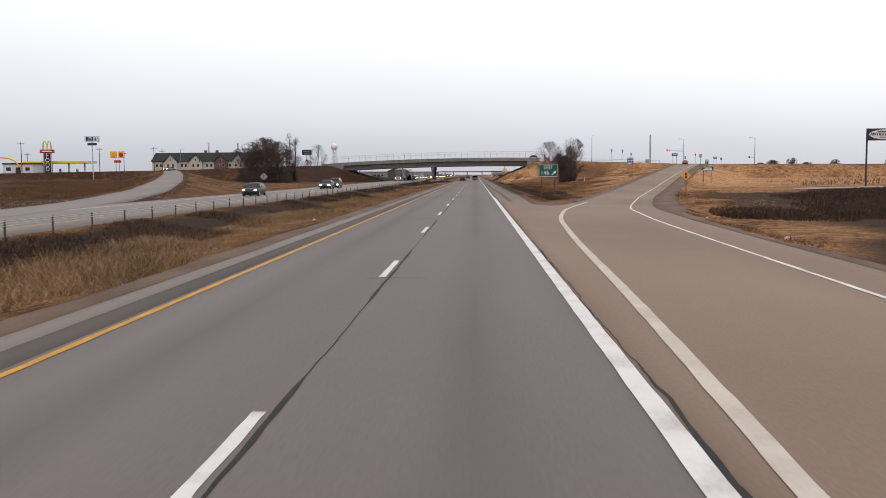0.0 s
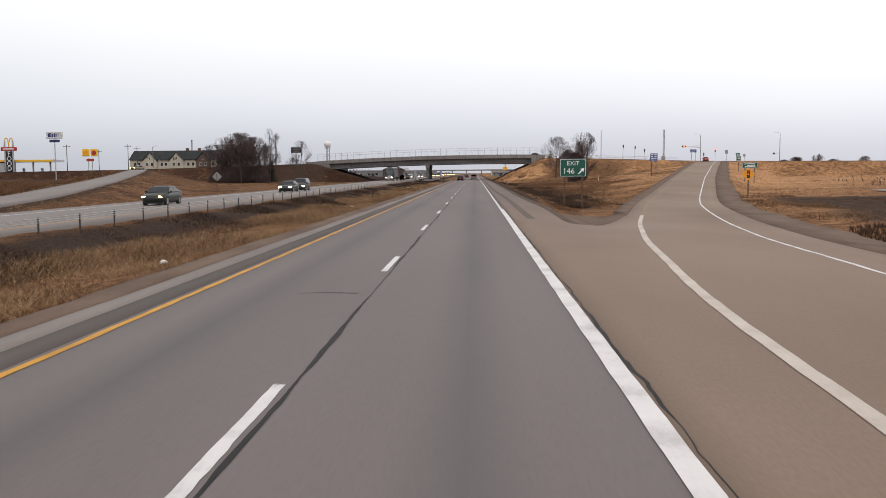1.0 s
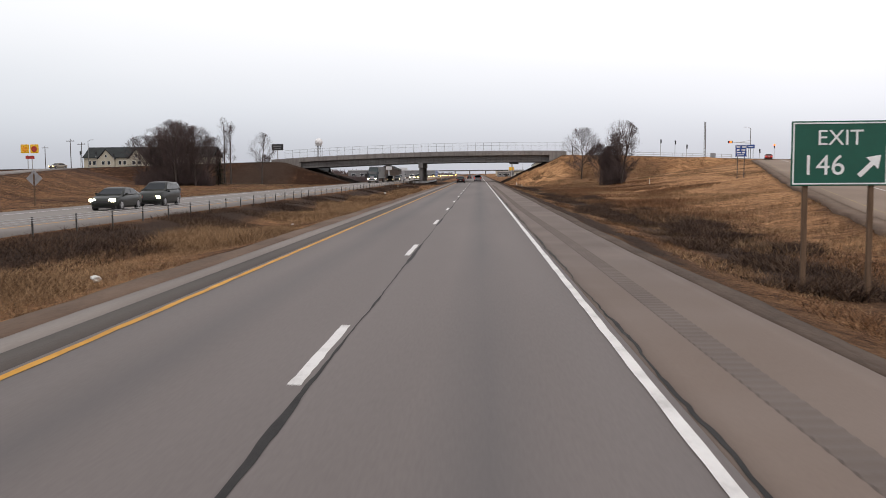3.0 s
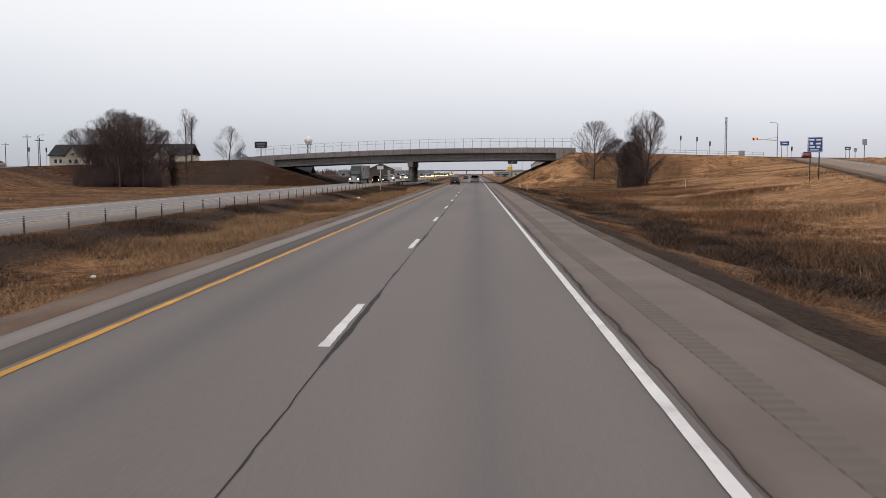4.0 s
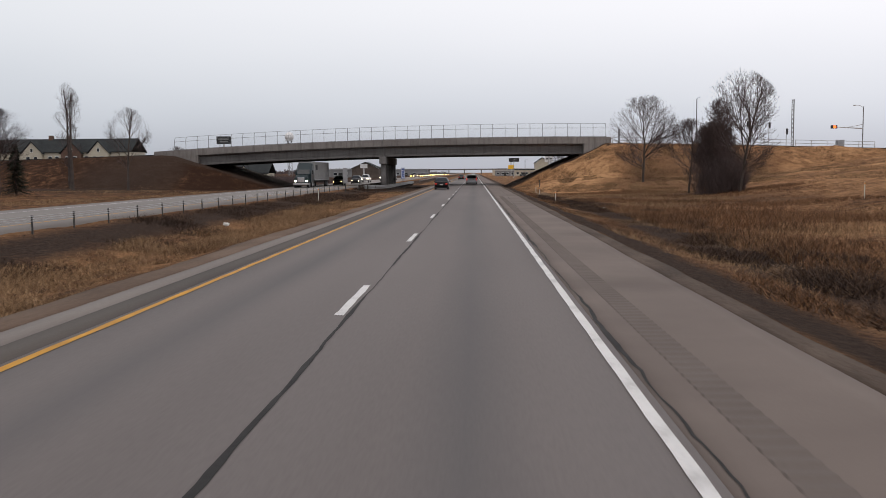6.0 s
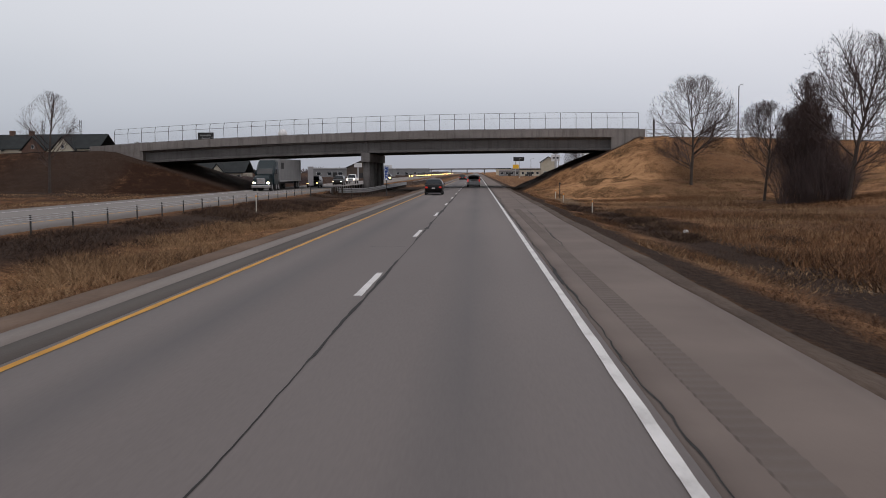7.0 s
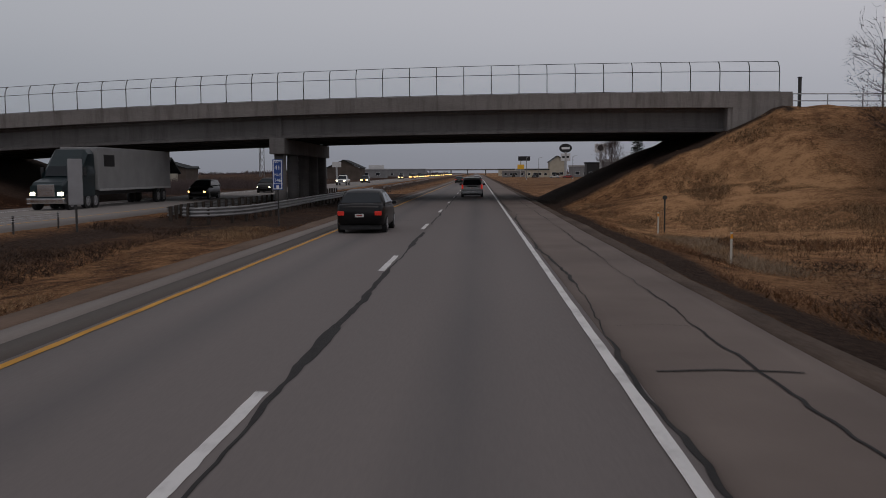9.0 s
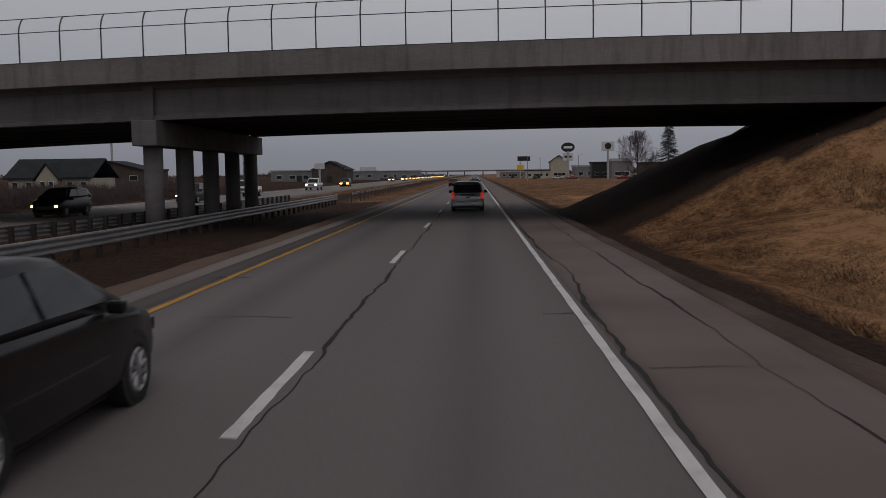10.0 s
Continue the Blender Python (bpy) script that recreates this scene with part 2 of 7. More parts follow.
M_FADEDYEL = material("faded_yellow_road_paint", ((0.17, 0.13, 0.085), (0.24, 0.175, 0.09), (0.33, 0.22, 0.07)), 5.0, 0.7, 0.3, 0, 6, bump_size=0.004)
M_GROUND = ground_material()
M_STRAW = material("straw_grass_blades", ((0.088, 0.051, 0.027), (0.23, 0.136, 0.07), (0.4, 0.258, 0.142)), 6.0, 0.9, 0, 0, 2, island=0.7)
M_TUFT = material("brown_grass_tufts", ((0.1, 0.052, 0.026), (0.19, 0.104, 0.052), (0.28, 0.165, 0.085)), 3.0, 0.9, 0, 0, 2, island=0.6)
M_RUST = material("russet_dead_weeds", ((0.06, 0.029, 0.015), (0.15, 0.074, 0.036), (0.24, 0.13, 0.064)), 5.0, 0.9, 0, 0, 2, island=0.6)
M_DARKWEED = material("dark_wet_weeds", ((0.022, 0.013, 0.009), (0.06, 0.036, 0.025), (0.115, 0.07, 0.045)), 4.0, 0.95, 0, 0, 2, island=0.6)
M_REED = material("pale_flattened_reeds", ((0.2, 0.148, 0.1), (0.36, 0.275, 0.19)), 2.0, 0.9, 0, 0, 3, island=0.5)
M_BARK = material("grey_brown_bark", ((0.05, 0.039, 0.034), (0.1, 0.08, 0.07)), 0.8, 0.95, 0.6, 0, 12)
M_TWIG = material("brown_twigs", ((0.068, 0.049, 0.046), (0.13, 0.097, 0.094)), 1.5, 0.95, 0, 0, 4, island=0.4)
M_SPRUCE = material("dark_spruce_needles", ((0.012, 0.016, 0.011), (0.035, 0.042, 0.028)), 1.0, 0.9, 0, 0, 6, island=0.5)
M_CONC = material("grey_bridge_concrete", ((0.155, 0.139, 0.129), (0.225, 0.206, 0.193), (0.28, 0.258, 0.243)), 3.0, 0.9, 0.25, 0, 9, (0.35, 1, 1.4), bump_size=0.02)
M_CONC_DK = material("stained_girder_concrete", ((0.13, 0.122, 0.118), (0.175, 0.166, 0.16), (0.22, 0.209, 0.2)), 2.5, 0.9, 0.25, 0, 8, (0.25, 1, 2.0), bump_size=0.02)


def streaks(m, dark, amount):
    """Dark stains that run down the face in uneven streaks."""
    n, l = m.node_tree.nodes, m.node_tree.links
    b = n["Principled BSDF"]
    base = b.inputs["Base Color"].links[0].from_socket
    tc, mp, t = n.new("ShaderNodeTexCoord"), n.new("ShaderNodeMapping"), n.new("ShaderNodeTexNoise")
    mp.inputs["Scale"].default_value = (1.5, 1.5, 0.16)
    t.inputs["Scale"].default_value, t.inputs["Detail"].default_value, t.inputs["Roughness"].default_value = 1.0, 7, 0.7
    fade, mix = n.new("ShaderNodeMapRange"), n.new("ShaderNodeMix")
    fade.inputs["From Min"].default_value, fade.inputs["From Max"].default_value = 0.47, 0.75
    fade.inputs["To Max"].default_value = amount
    mix.data_type = "RGBA"
    l.new(tc.outputs["Object"], mp.inputs[0])
    l.new(mp.outputs[0], t.inputs["Vector"])
    l.new(t.outputs["Fac"], fade.inputs["Value"])
    l.new(fade.outputs[0], mix.inputs[0])
    l.new(base, mix.inputs[6])
    mix.inputs[7].default_value = (*dark, 1)
    l.new(mix.outputs[2], b.inputs["Base Color"])


streaks(M_CONC, (0.075, 0.062, 0.055), 0.75)
streaks(M_CONC_DK, (0.07, 0.064, 0.06), 0.6)
# concrete darkened in its colour to deepen the shade under the deck
M_SOFFIT_SHADE = material("shade_darkened_soffit_concrete", ((0.07, 0.066, 0.063), (0.11, 0.104, 0.1)), 2.0, 0.95, 0.2, 0, 8)
M_GALV = material("galvanised_steel", ((0.36, 0.36, 0.36), (0.52, 0.52, 0.52)), 0.6, 0.45, 0.1, 0.35, 12, bump_size=0.004)
M_RAIL = material("weathered_guardrail_steel", ((0.2, 0.2, 0.2), (0.32, 0.32, 0.32)), 0.6, 0.5, 0.1, 0.3, 12, bump_size=0.004)
M_DKSTEEL = plain("weathered_dark_steel", (0.05, 0.048, 0.046), 0.6, 0.3)
M_MESH = plain("fence_wire", (0.5, 0.51, 0.52), 0.5, 0.5)
M_WOOD = material("weathered_treated_timber", ((0.09, 0.055, 0.035), (0.17, 0.11, 0.07)), 0.4, 0.9, 0.4, 0, 12, (6, 6, 0.6), bump_size=0.006)
M_POST = material("dark_wet_timber", ((0.03, 0.024, 0.02), (0.07, 0.055, 0.045)), 0.4, 0.9, 0.4, 0, 12, (6, 6, 0.6), bump_size=0.006)
M_GREEN = plain("green_sign_sheeting", (0.0, 0.085, 0.055), 0.45)
M_BLUE = plain("blue_sign_sheeting", (0.012, 0.06, 0.27), 0.45)
M_ORANGE = plain("orange_yellow_sign_sheeting", (0.85, 0.33, 0.01), 0.45)
M_LEGEND = plain("white_sign_legend", (0.78, 0.8, 0.8), 0.5)
M_BLACK = plain("black_paint", (0.012, 0.012, 0.013), 0.5)
M_SIGNBACK = plain("bare_aluminium_sign_back", (0.3, 0.3, 0.31), 0.45, 0.5)


# ---- building helpers ----
def mesh_object(name, bm, mat, parent=None, label="", smooth=False):
    me = bpy.data.meshes.new(name)
    bm.to_mesh(me)
    bm.free()
    me.materials.append(mat)
    if smooth:
        me.polygons.foreach_set("use_smooth", [True] * len(me.polygons))
    ob = new(name, me)
    if parent:
        ob.parent = parent
    return tagged(ob, label)


def part(name, bm, mat, parent, label="", smooth=False):
    """One mesh under a thing or under a part."""
    return mesh_object(name, bm, mat, parent, label, smooth)


def thing(name, place, label, category, group="", rz=0, kind=""):
    ob = new(name)
    ob.matrix_basis = pose(*place, 0, 0, rz)
    return tagged(ob, label, category, group, kind)


def box(bm, lo, hi, bevel=0.0):
    made = bmesh.ops.create_cube(bm, size=1, matrix=Matrix.LocRotScale([(a + b) / 2 for a, b in zip(lo, hi)], None, [b - a for a, b in zip(lo, hi)]))
    if bevel:
        edges = list({e for v in made["verts"] for e in v.link_edges})
        bmesh.ops.bevel(bm, geom=edges, offset=bevel, segments=2, affect="EDGES", profile=0.6)
    return bm


def boxes(*pairs, bevel=0.0):
    bm = bmesh.new()
    for lo, hi in pairs:
        box(bm, lo, hi, bevel)
    return bm


def tube(bm, a, b, r0, r1=None, sides=8):
    a, b = Vector(a), Vector(b)
    turn = (b - a).to_track_quat("Z", "Y").to_matrix().to_4x4()
    bmesh.ops.create_cone(bm, cap_ends=True, segments=sides, radius1=r0, radius2=r0 if r1 is None else r1, depth=(b - a).length,
                          matrix=Matrix.Translation((a + b) / 2) @ turn)
    return bm


def tubes(*rows, sides=8):
    bm = bmesh.new()
    for row in rows:
        tube(bm, *row, sides=sides)
    return bm


def grid_mesh(name, xs, ys, zs):
    """A sheet from 2D arrays, shape (rows, columns)."""
    rows, cols = xs.shape
    me = bpy.data.meshes.new(name)
    idx = np.arange(rows * cols).reshape(rows, cols)
    quads = np.stack([idx[:-1, :-1], idx[:-1, 1:], idx[1:, 1:], idx[1:, :-1]], -1).reshape(-1, 4)
    me.vertices.add(rows * cols)
    me.vertices.foreach_set("co", np.stack([xs, ys, zs], -1).astype(np.float32).ravel())
    me.loops.add(quads.size)
    me.loops.foreach_set("vertex_index", quads.ravel().astype(np.int32))
    me.polygons.add(len(quads))
    me.polygons.foreach_set("loop_start", np.arange(0, quads.size, 4, dtype=np.int32))
    me.polygons.foreach_set("use_smooth", np.ones(len(quads), dtype=bool))
    me.update(calc_edges=True)
    return me


def tri_mesh(name, verts):
    """Loose triangles from an array of shape (n, 3, 3)."""
    n = len(verts)
    me = bpy.data.meshes.new(name)
    me.vertices.add(3 * n)
    me.vertices.foreach_set("co", verts.astype(np.float32).ravel())
    me.loops.add(3 * n)
    me.loops.foreach_set("vertex_index", np.arange(3 * n, dtype=np.int32))
    me.polygons.add(n)
    me.polygons.foreach_set("loop_start", np.arange(0, 3 * n, 3, dtype=np.int32))
    me.update(calc_edges=True)
    return me


def strip(name, y0, y1, left, right, z, mat, label, step=2.0, cols=6, category="road", parent=None, skirt=0.0):
    """A ribbon along y between two edge functions."""
    y = np.arange(y0, y1 + step / 2, step)
    u = np.linspace(0, 1, cols)
    a, b = left(y)[:, None], right(y)[:, None]
    xs = a + (b - a) * u
    yy = np.repeat(y[:, None], cols, 1)
    zz = np.repeat(z(y)[:, None], cols, 1)
    if skirt:
        xs, yy = np.hstack([xs[:, :1], xs, xs[:, -1:]]), np.hstack([yy[:, :1], yy, yy[:, -1:]])
        zz = np.hstack([zz[:, :1] - skirt, zz, zz[:, -1:] - skirt])
    me = grid_mesh(name, xs, yy, zz)
    me.materials.append(mat)
    ob = new(name, me)
    if parent:
        ob.parent = parent
        return tagged(ob, label)
    return tagged(ob, label, category, "", "structure")


def table(*pairs, reach=12):
    """A smooth curve through (position, value) pairs."""
    p = np.array(pairs, float)
    g = np.arange(p[0, 0] - 40, p[-1, 0] + 40.5, 1.0)
    v = np.interp(g, p[:, 0], p[:, 1])
    s0, s1 = (p[1, 1] - p[0, 1]) / (p[1, 0] - p[0, 0]), (p[-1, 1] - p[-2, 1]) / (p[-1, 0] - p[-2, 0])
    v = np.where(g < p[0, 0], p[0, 1] + s0 * (g - p[0, 0]), v)
    v = np.where(g > p[-1, 0], p[-1, 1] + s1 * (g - p[-1, 0]), v)
    k = np.ones(2 * reach + 1) / (2 * reach + 1)
    v2 = np.convolve(np.pad(v, reach, mode="edge"), k, "valid")
    return lambda q: np.interp(q, g, v2)


def const(c):
    return lambda q: np.full(np.shape(q), float(c))


def jag(y, seed, size, scale):
    """A wandering offset along a line."""
    out = np.zeros(np.shape(y))
    rs = np.random.RandomState(seed)
    for k in range(5):
        f = scale * 2.1 ** k
        out += size / 1.6 ** k * np.sin(f * y + rs.uniform(0, 6.28))
    return out


# ---- plan ----
RAMP_L = table((-60, 3.9), (0, 3.95), (15, 4.68), (30, 5.25), (45, 6.05), (60, 7.8), (75, 10.2), (90, 13.1), (105, 16.1), (120, 19.5), (140, 24.5), (180, 34.7), (250, 53.3), (330, 74.6), (340, 77.3), reach=4)
RAMP_R = table((-60, 7.6), (0, 8.4), (15, 9.1), (30, 9.75), (45, 10.5), (60, 12.0), (75, 14.6), (90, 17.5), (105, 20.5), (120, 24.05), (140, 29.1), (180, 39.3), (250, 58.1), (330, 79.9), (340, 82.6), reach=4)
RAMP_Z = table((-60, 0), (0, 0), (52, 0.0), (75, -0.36), (90, -0.5), (105, -0.52), (120, -0.38), (140, 0.0), (180, 1.05), (250, 3.2), (322, 5.2), (340, 5.5), reach=7)
LRAMP_X = table((40, -25.5), (62, -28.5), (80, -32.0), (95, -35.2), (110, -38.2), (160, -52.5), (215, -70.0), (275, -90.0), (335, -111.0), reach=8)
LRAMP_Z = table((40, 0), (80, 0), (110, 0.5), (160, 1.5), (215, 2.5), (275, 3.6), (335, 4.35))
CROSS_Z = table((-400, 2.6), (-200, 3.5), (-110, 4.4), (-46, 5.9), (0, 7.0), (24, 6.85), (45, 6.3), (75, 5.2), (150, 4.7), (400, 4.2))
OPP_NEAR, OPP_FAR = table((-60, -17.2), (150, -16.8), (330, -17.6), (600, -20.0), (3000, -26.0)), table((-60, -27.6), (150, -27.4), (330, -28.4), (600, -31.0), (3000, -37.0))
BRIDGE_L, BRIDGE_R = -46.0, 20.0


def cross_y(x):
    return 338.3 - 0.1 * x


def ease(a, b, v):
    t = np.clip((v - a) / (b - a), 0, 1)
    return t * t * (3 - 2 * t)


def ground_z(x, y):
    """Height of the turf."""
    x, y = np.asarray(x, float), np.asarray(y, float)
    yy = np.clip(y, -60, 340)
    far = ease(360, 700, y)
    left = np.interp(x, (-900, -260, -150, -100, -60, -40, -29), (2.4, 1.8, 1.2, 0.7, 0.0, -0.5, -0.15))
    opp = np.interp(x, (-29, -17, -15.5, -11.5, -8, -5.7, -5.1), (-0.15, -0.15, -0.3, -1.0, -0.75, -0.2, -0.12))
    edge = np.where(yy < 73, RAMP_R(yy) + 1.5, 6.15)
    right = np.interp(x - edge, (-30, 0, 1.2, 4.5, 9, 24, 110, 400), (-0.12, -0.12, -0.3, -0.85, -0.8, -0.5, 0.6, 2.5))
    right = right + np.minimum(RAMP_Z(yy), 0) * ease(4.5, 8.0, x) * (1 - ease(73, 90, yy))
    fill = ease(284, 300, y) * (1 - ease(372, 400, y))
    opp = opp + (np.maximum(opp, -0.5) - opp) * fill
    z = np.where(x < -29, left, np.where(x < -5.1, opp, right))
    cz, cy = CROSS_Z(np.clip(x, -420, 420)), cross_y(x)
    off = np.abs(y - cy) - 12.0
    gap = np.maximum(0, np.minimum((x + 51) / 3.0, (23.2 - x) / 2.15))
    z = np.maximum(z, cz - 0.12 - np.maximum(0, off) / 2.3 - gap)
    z = np.maximum(z, np.where(x > 0, 1.8 - np.maximum(0, off - 8) / 8 - np.maximum(0, 21 - x) / 6 - np.maximum(0, x - 34) / 6, -9))
    rx0, rx1 = RAMP_L(yy) - 1.2, RAMP_R(yy) + 2.4 + 1.8 * ease(40, 72, yy)
    out = np.maximum(np.maximum((rx0 - x) * 0.5, x - rx1), 0) + np.maximum(0, y - 335) * 2 + np.maximum(0, 70 - y) * 0.4
    z = np.maximum(z, RAMP_Z(yy) - 0.13 - out / 3.6)
    ly = np.clip(y, 45, 335)
    out = np.maximum(np.abs(x - LRAMP_X(ly)) - 4.0, 0) + np.maximum(0, y - 335) * 2 + np.maximum(0, 45 - y) * 2
    return np.maximum(z, LRAMP_Z(ly) - 0.13 - out / 4.0)


def paved(x, y):
    """True where a carriageway, ramp or shoulder lies."""
    yy = np.clip(y, -60, 340)
    main = (x > -5.55) & (x < np.where(y < 73, RAMP_R(yy) + 1.8, np.interp(y, (73, 82, 95, 110), (6.75, 6.7, 6.4, 6.2))))
    ramp = (x > np.where(yy < 86, np.interp(yy, (73, 75, 78, 82, 86), (8.0, 8.7, 9.5, 10.4, 11.3)), RAMP_L(yy) - 1.9)) & (x < RAMP_R(yy) + 1.9 + 1.8 * ease(40, 72, yy)) & (y > 73) & (y < 335)
    opp = (x > OPP_FAR(y) - 0.1) & (x < OPP_NEAR(y) + 0.1)
    lr = (np.abs(x - LRAMP_X(np.clip(y, 45, 335))) < 3.8) & (y > 45) & (y < 335)
    cr = np.abs(y - cross_y(x)) < 10
    nose = (y > 72) & (y < 90) & (x > 6) & (x < RAMP_L(yy)) & ((y < 85) | (x > RAMP_L(yy) - 2.6))
    return main | nose | ramp | opp | lr | (cr & (np.abs(x + 13) > 38))


def spaced(*stretches):
    out = []
    for a, b, step in stretches:
        out.append(np.arange(a, b, step))
    return np.concatenate(out)


# ---- ground ----
gx = spaced((-2400, -400, 200), (-400, -130, 15), (-130, -40, 2.5), (-40, 45, 0.75), (45, 130, 2.0), (130, 400, 15), (400, 2601, 200))
gy = spaced((-200, -20, 20), (-20, 300, 1.6), (300, 365, 0.9), (365, 500, 6), (500, 900, 40), (900, 4500, 300))
GX, GY = np.meshgrid(gx, gy)
GZ = ground_z(GX, GY)
rough = np.zeros_like(GZ)
rs = np.random.RandomState(4)
for k in range(14):
    a, f = rs.uniform(0, 6.28), rs.uniform(0.5, 2.6)
    rough += 0.03 / (0.6 + f) * np.sin(f * (GX * math.cos(a) + GY * math.sin(a)) + rs.uniform(0, 6.28))
GZ += np.where(paved(GX, GY), -0.02, rough * np.where((GX > 12) & (GY > 296), 2.2, 1.0))
me = grid_mesh("ground", GX, GY, GZ)
me.materials.append(M_GROUND)
yq = np.clip(GY, -60, 340)
wander = np.sin(GX * 0.07 + GY * 0.045) + 0.6 * np.sin(GX * 0.16 - GY * 0.11 + 1) + 0.4 * np.sin(GY * 0.23 + GX * 0.05) + 0.3 * np.sin(GX * 0.4 + GY * 0.33)
GXW, GYW = GX + 2.5 * wander, GY + 6.0 * wander
verge = np.where(GY < 73, RAMP_R(yq) + 1.5, 6.1)
soil_shade = (0.5 + 0.6 * ease(100, 125, GY)) * np.exp(-((GX - verge - 1.3) / 0.95) ** 2) * (GX > verge - 2)
soil_shade = np.maximum(soil_shade, 0.95 * np.exp(-((GX - 11.6) / 2.8) ** 2) * ease(95, 115, GY) * (1 - 0.5 * ease(262, 280, GY)) * (1 - ease(278, 292, GY)))
soil_shade = np.maximum(soil_shade, 0.75 * np.exp(-((GX + 6.4) / 0.9) ** 2))
soil_shade = np.maximum(soil_shade, 0.9 * np.exp(-((GX + 14.6) / 2.2) ** 2))
soil_shade = np.maximum(soil_shade, np.where((GY > 72) & (GY < 333), 0.9 * np.exp(-((np.abs(GX - LRAMP_X(np.clip(GY, 45, 335))) - 3.7) / 0.9) ** 2), 0))
# bare earth below the deck, its dark colour spread to cover the bridge's shade
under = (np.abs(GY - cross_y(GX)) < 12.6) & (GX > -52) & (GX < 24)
soil_shade = np.where(under, 1.0, soil_shade)
soil_shade = np.maximum(soil_shade, 0.8 * ease(288, 304, GY) * (1 - ease(375, 400, GY)) * ((GX > -16) & (GX < -5)))
soil_shade = np.maximum(soil_shade, np.where(GY > 74, 0.8 * np.exp(-((GX - RAMP_R(yq) - 2.6) / 0.9) ** 2), 0))
soil_shade = np.maximum(soil_shade, np.where(GY > 74, 0.6 * np.exp(-((GX - RAMP_L(yq) + 2.0) / 0.8) ** 2), 0))
soil_shade = np.maximum(soil_shade, 0.8 * ease(0, 5, GXW - 17.5 - (GY - 54) * 0.17) * (1 - ease(118, 131, GY + 2 * wander)) * ease(14, 40, GYW) * (1 - ease(90, 150, GX + 12 * wander)))
soil_shade = np.maximum(soil_shade, 0.65 * ease(4, 12, LRAMP_X(np.clip(GY, 45, 335)) - GX) * ease(50, 100, GYW) * (1 - ease(220, 280, GYW)) * (1 - ease(40, 120, LRAMP_X(np.clip(GY, 45, 335)) - GX + 14 * wander)))
# shadow on the embankment west of the bridge, painted in as dark ground
soil_shade = np.maximum(soil_shade, 0.72 * ease(-78, -58, GXW) * (1 - ease(-48, -46, GX)) * ease(296, 304, GY) * (1 - ease(350, 360, GY)))
soil_shade = np.maximum(soil_shade, np.where(GX > 5, 0.55 * np.exp(-((GX - 9.0) / 2.3) ** 2 - ((GY - 83) / 9.0) ** 2), 0))
soil_shade = np.maximum(soil_shade, 0.4 * ease(375, 420, GYW) * (1 - ease(900, 1200, GY)))
soil_shade = np.maximum(soil_shade, 0.58 * ease(13, 17, GX) * (1 - ease(30, 37, GXW)) * ease(228, 262, GYW) * (1 - ease(284, 300, GYW)))
# slope behind the tree: brush and its shadow, both painted as darker ground
soil_shade = np.maximum(soil_shade, 0.5 * ease(21, 27, GXW) * (1 - ease(40, 50, GXW)) * ease(284, 298, GYW) * (1 - ease(318, 326, GY)))
straw = 0.3 + 0.1 * ease(10, 14, GX) + 0.72 * ease(10, 15, GXW) * (1 - 0.8 * ease(21, 27, GXW)) * ease(290, 302, GYW) * (1 - ease(380, 440, GYW)) + 0.5 * ease(-22, -12, GXW - RAMP_L(yq)) * ease(140, 190, GYW) * (1 - ease(290, 304, GY)) * (1 - ease(120, 200, GXW))
past_ramp = LRAMP_X(np.clip(GY, 45, 335)) - GX
straw = straw + 0.25 * ease(1.5, 5, GX - RAMP_R(yq)) * (1 - ease(14, 26, GX - RAMP_R(yq))) * ease(84, 104, GYW)
# less straw left of the bridge also deepens that painted shadow
straw = straw * (1 - 0.8 * np.exp(-((GX + 45) / 14) ** 2) * ease(285, 300, GYW)) - 0.4 * (1 - ease(-32, -27, GX)) - 0.55 * (1 - ease(-32, -27, GX)) * np.maximum(ease(286, 304, GYW), ease(2, 9, past_ramp)) - 0.35 * ease(-17.5, -15.5, GX) * (1 - ease(-13, -11.5, GX))
for key, values in (("soil_shade", soil_shade), ("straw", straw)):
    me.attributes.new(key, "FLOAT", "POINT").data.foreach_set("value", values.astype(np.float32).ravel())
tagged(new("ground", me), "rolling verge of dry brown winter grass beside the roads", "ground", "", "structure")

# ---- pavements ----
ZERO = const(0.0)
strip("road", -60, 2600, const(-3.58), const(3.72), ZERO, M_CONC_ROAD, "straight grey concrete carriageway with two lanes", 4.0, 8, skirt=0.3)
strip("shoulder_left_asphalt", -60, 1200, const(-4.18), const(-3.58), const(-0.005), M_ASPHALT2, "dark asphalt strip beside the yellow line", 4.0, 3, "shoulder", skirt=0.3)
strip("shoulder_left_concrete", -60, 1200, lambda y: -4.74 + jag(y, 9, 0.02, 0.3), const(-4.18), const(-0.012), M_CURB, "narrow pale concrete strip of the left shoulder", 1.0, 3, "shoulder", skirt=0.3)
strip("shoulder_left_gravel", -60, 1200, lambda y: -5.55 + jag(y, 3, 0.06, 0.25), lambda y: -4.74 + jag(y, 9, 0.02, 0.3), const(-0.03), M_EARTHY, "gravelly brown edge of the left shoulder", 0.8, 4, "shoulder", skirt=0.3)
NOSE_L = table((60, 6.7), (73, 6.68), (82, 6.62), (95, 6.3), (110, 6.1), (3000, 6.1), reach=2)
NOSE_R = lambda y: np.where(y < 86, np.interp(y, (73, 75, 78, 82, 86), (8.0, 8.7, 9.5, 10.4, 11.3)), RAMP_L(y) - 0.95)


def pad_z(x, y):
    """The gore leans down towards the ramp and comes level again past its nose."""
    return np.minimum(RAMP_Z(y), 0) * ease(4.5, 8.0, x) * (1 - ease(73, 92, y))


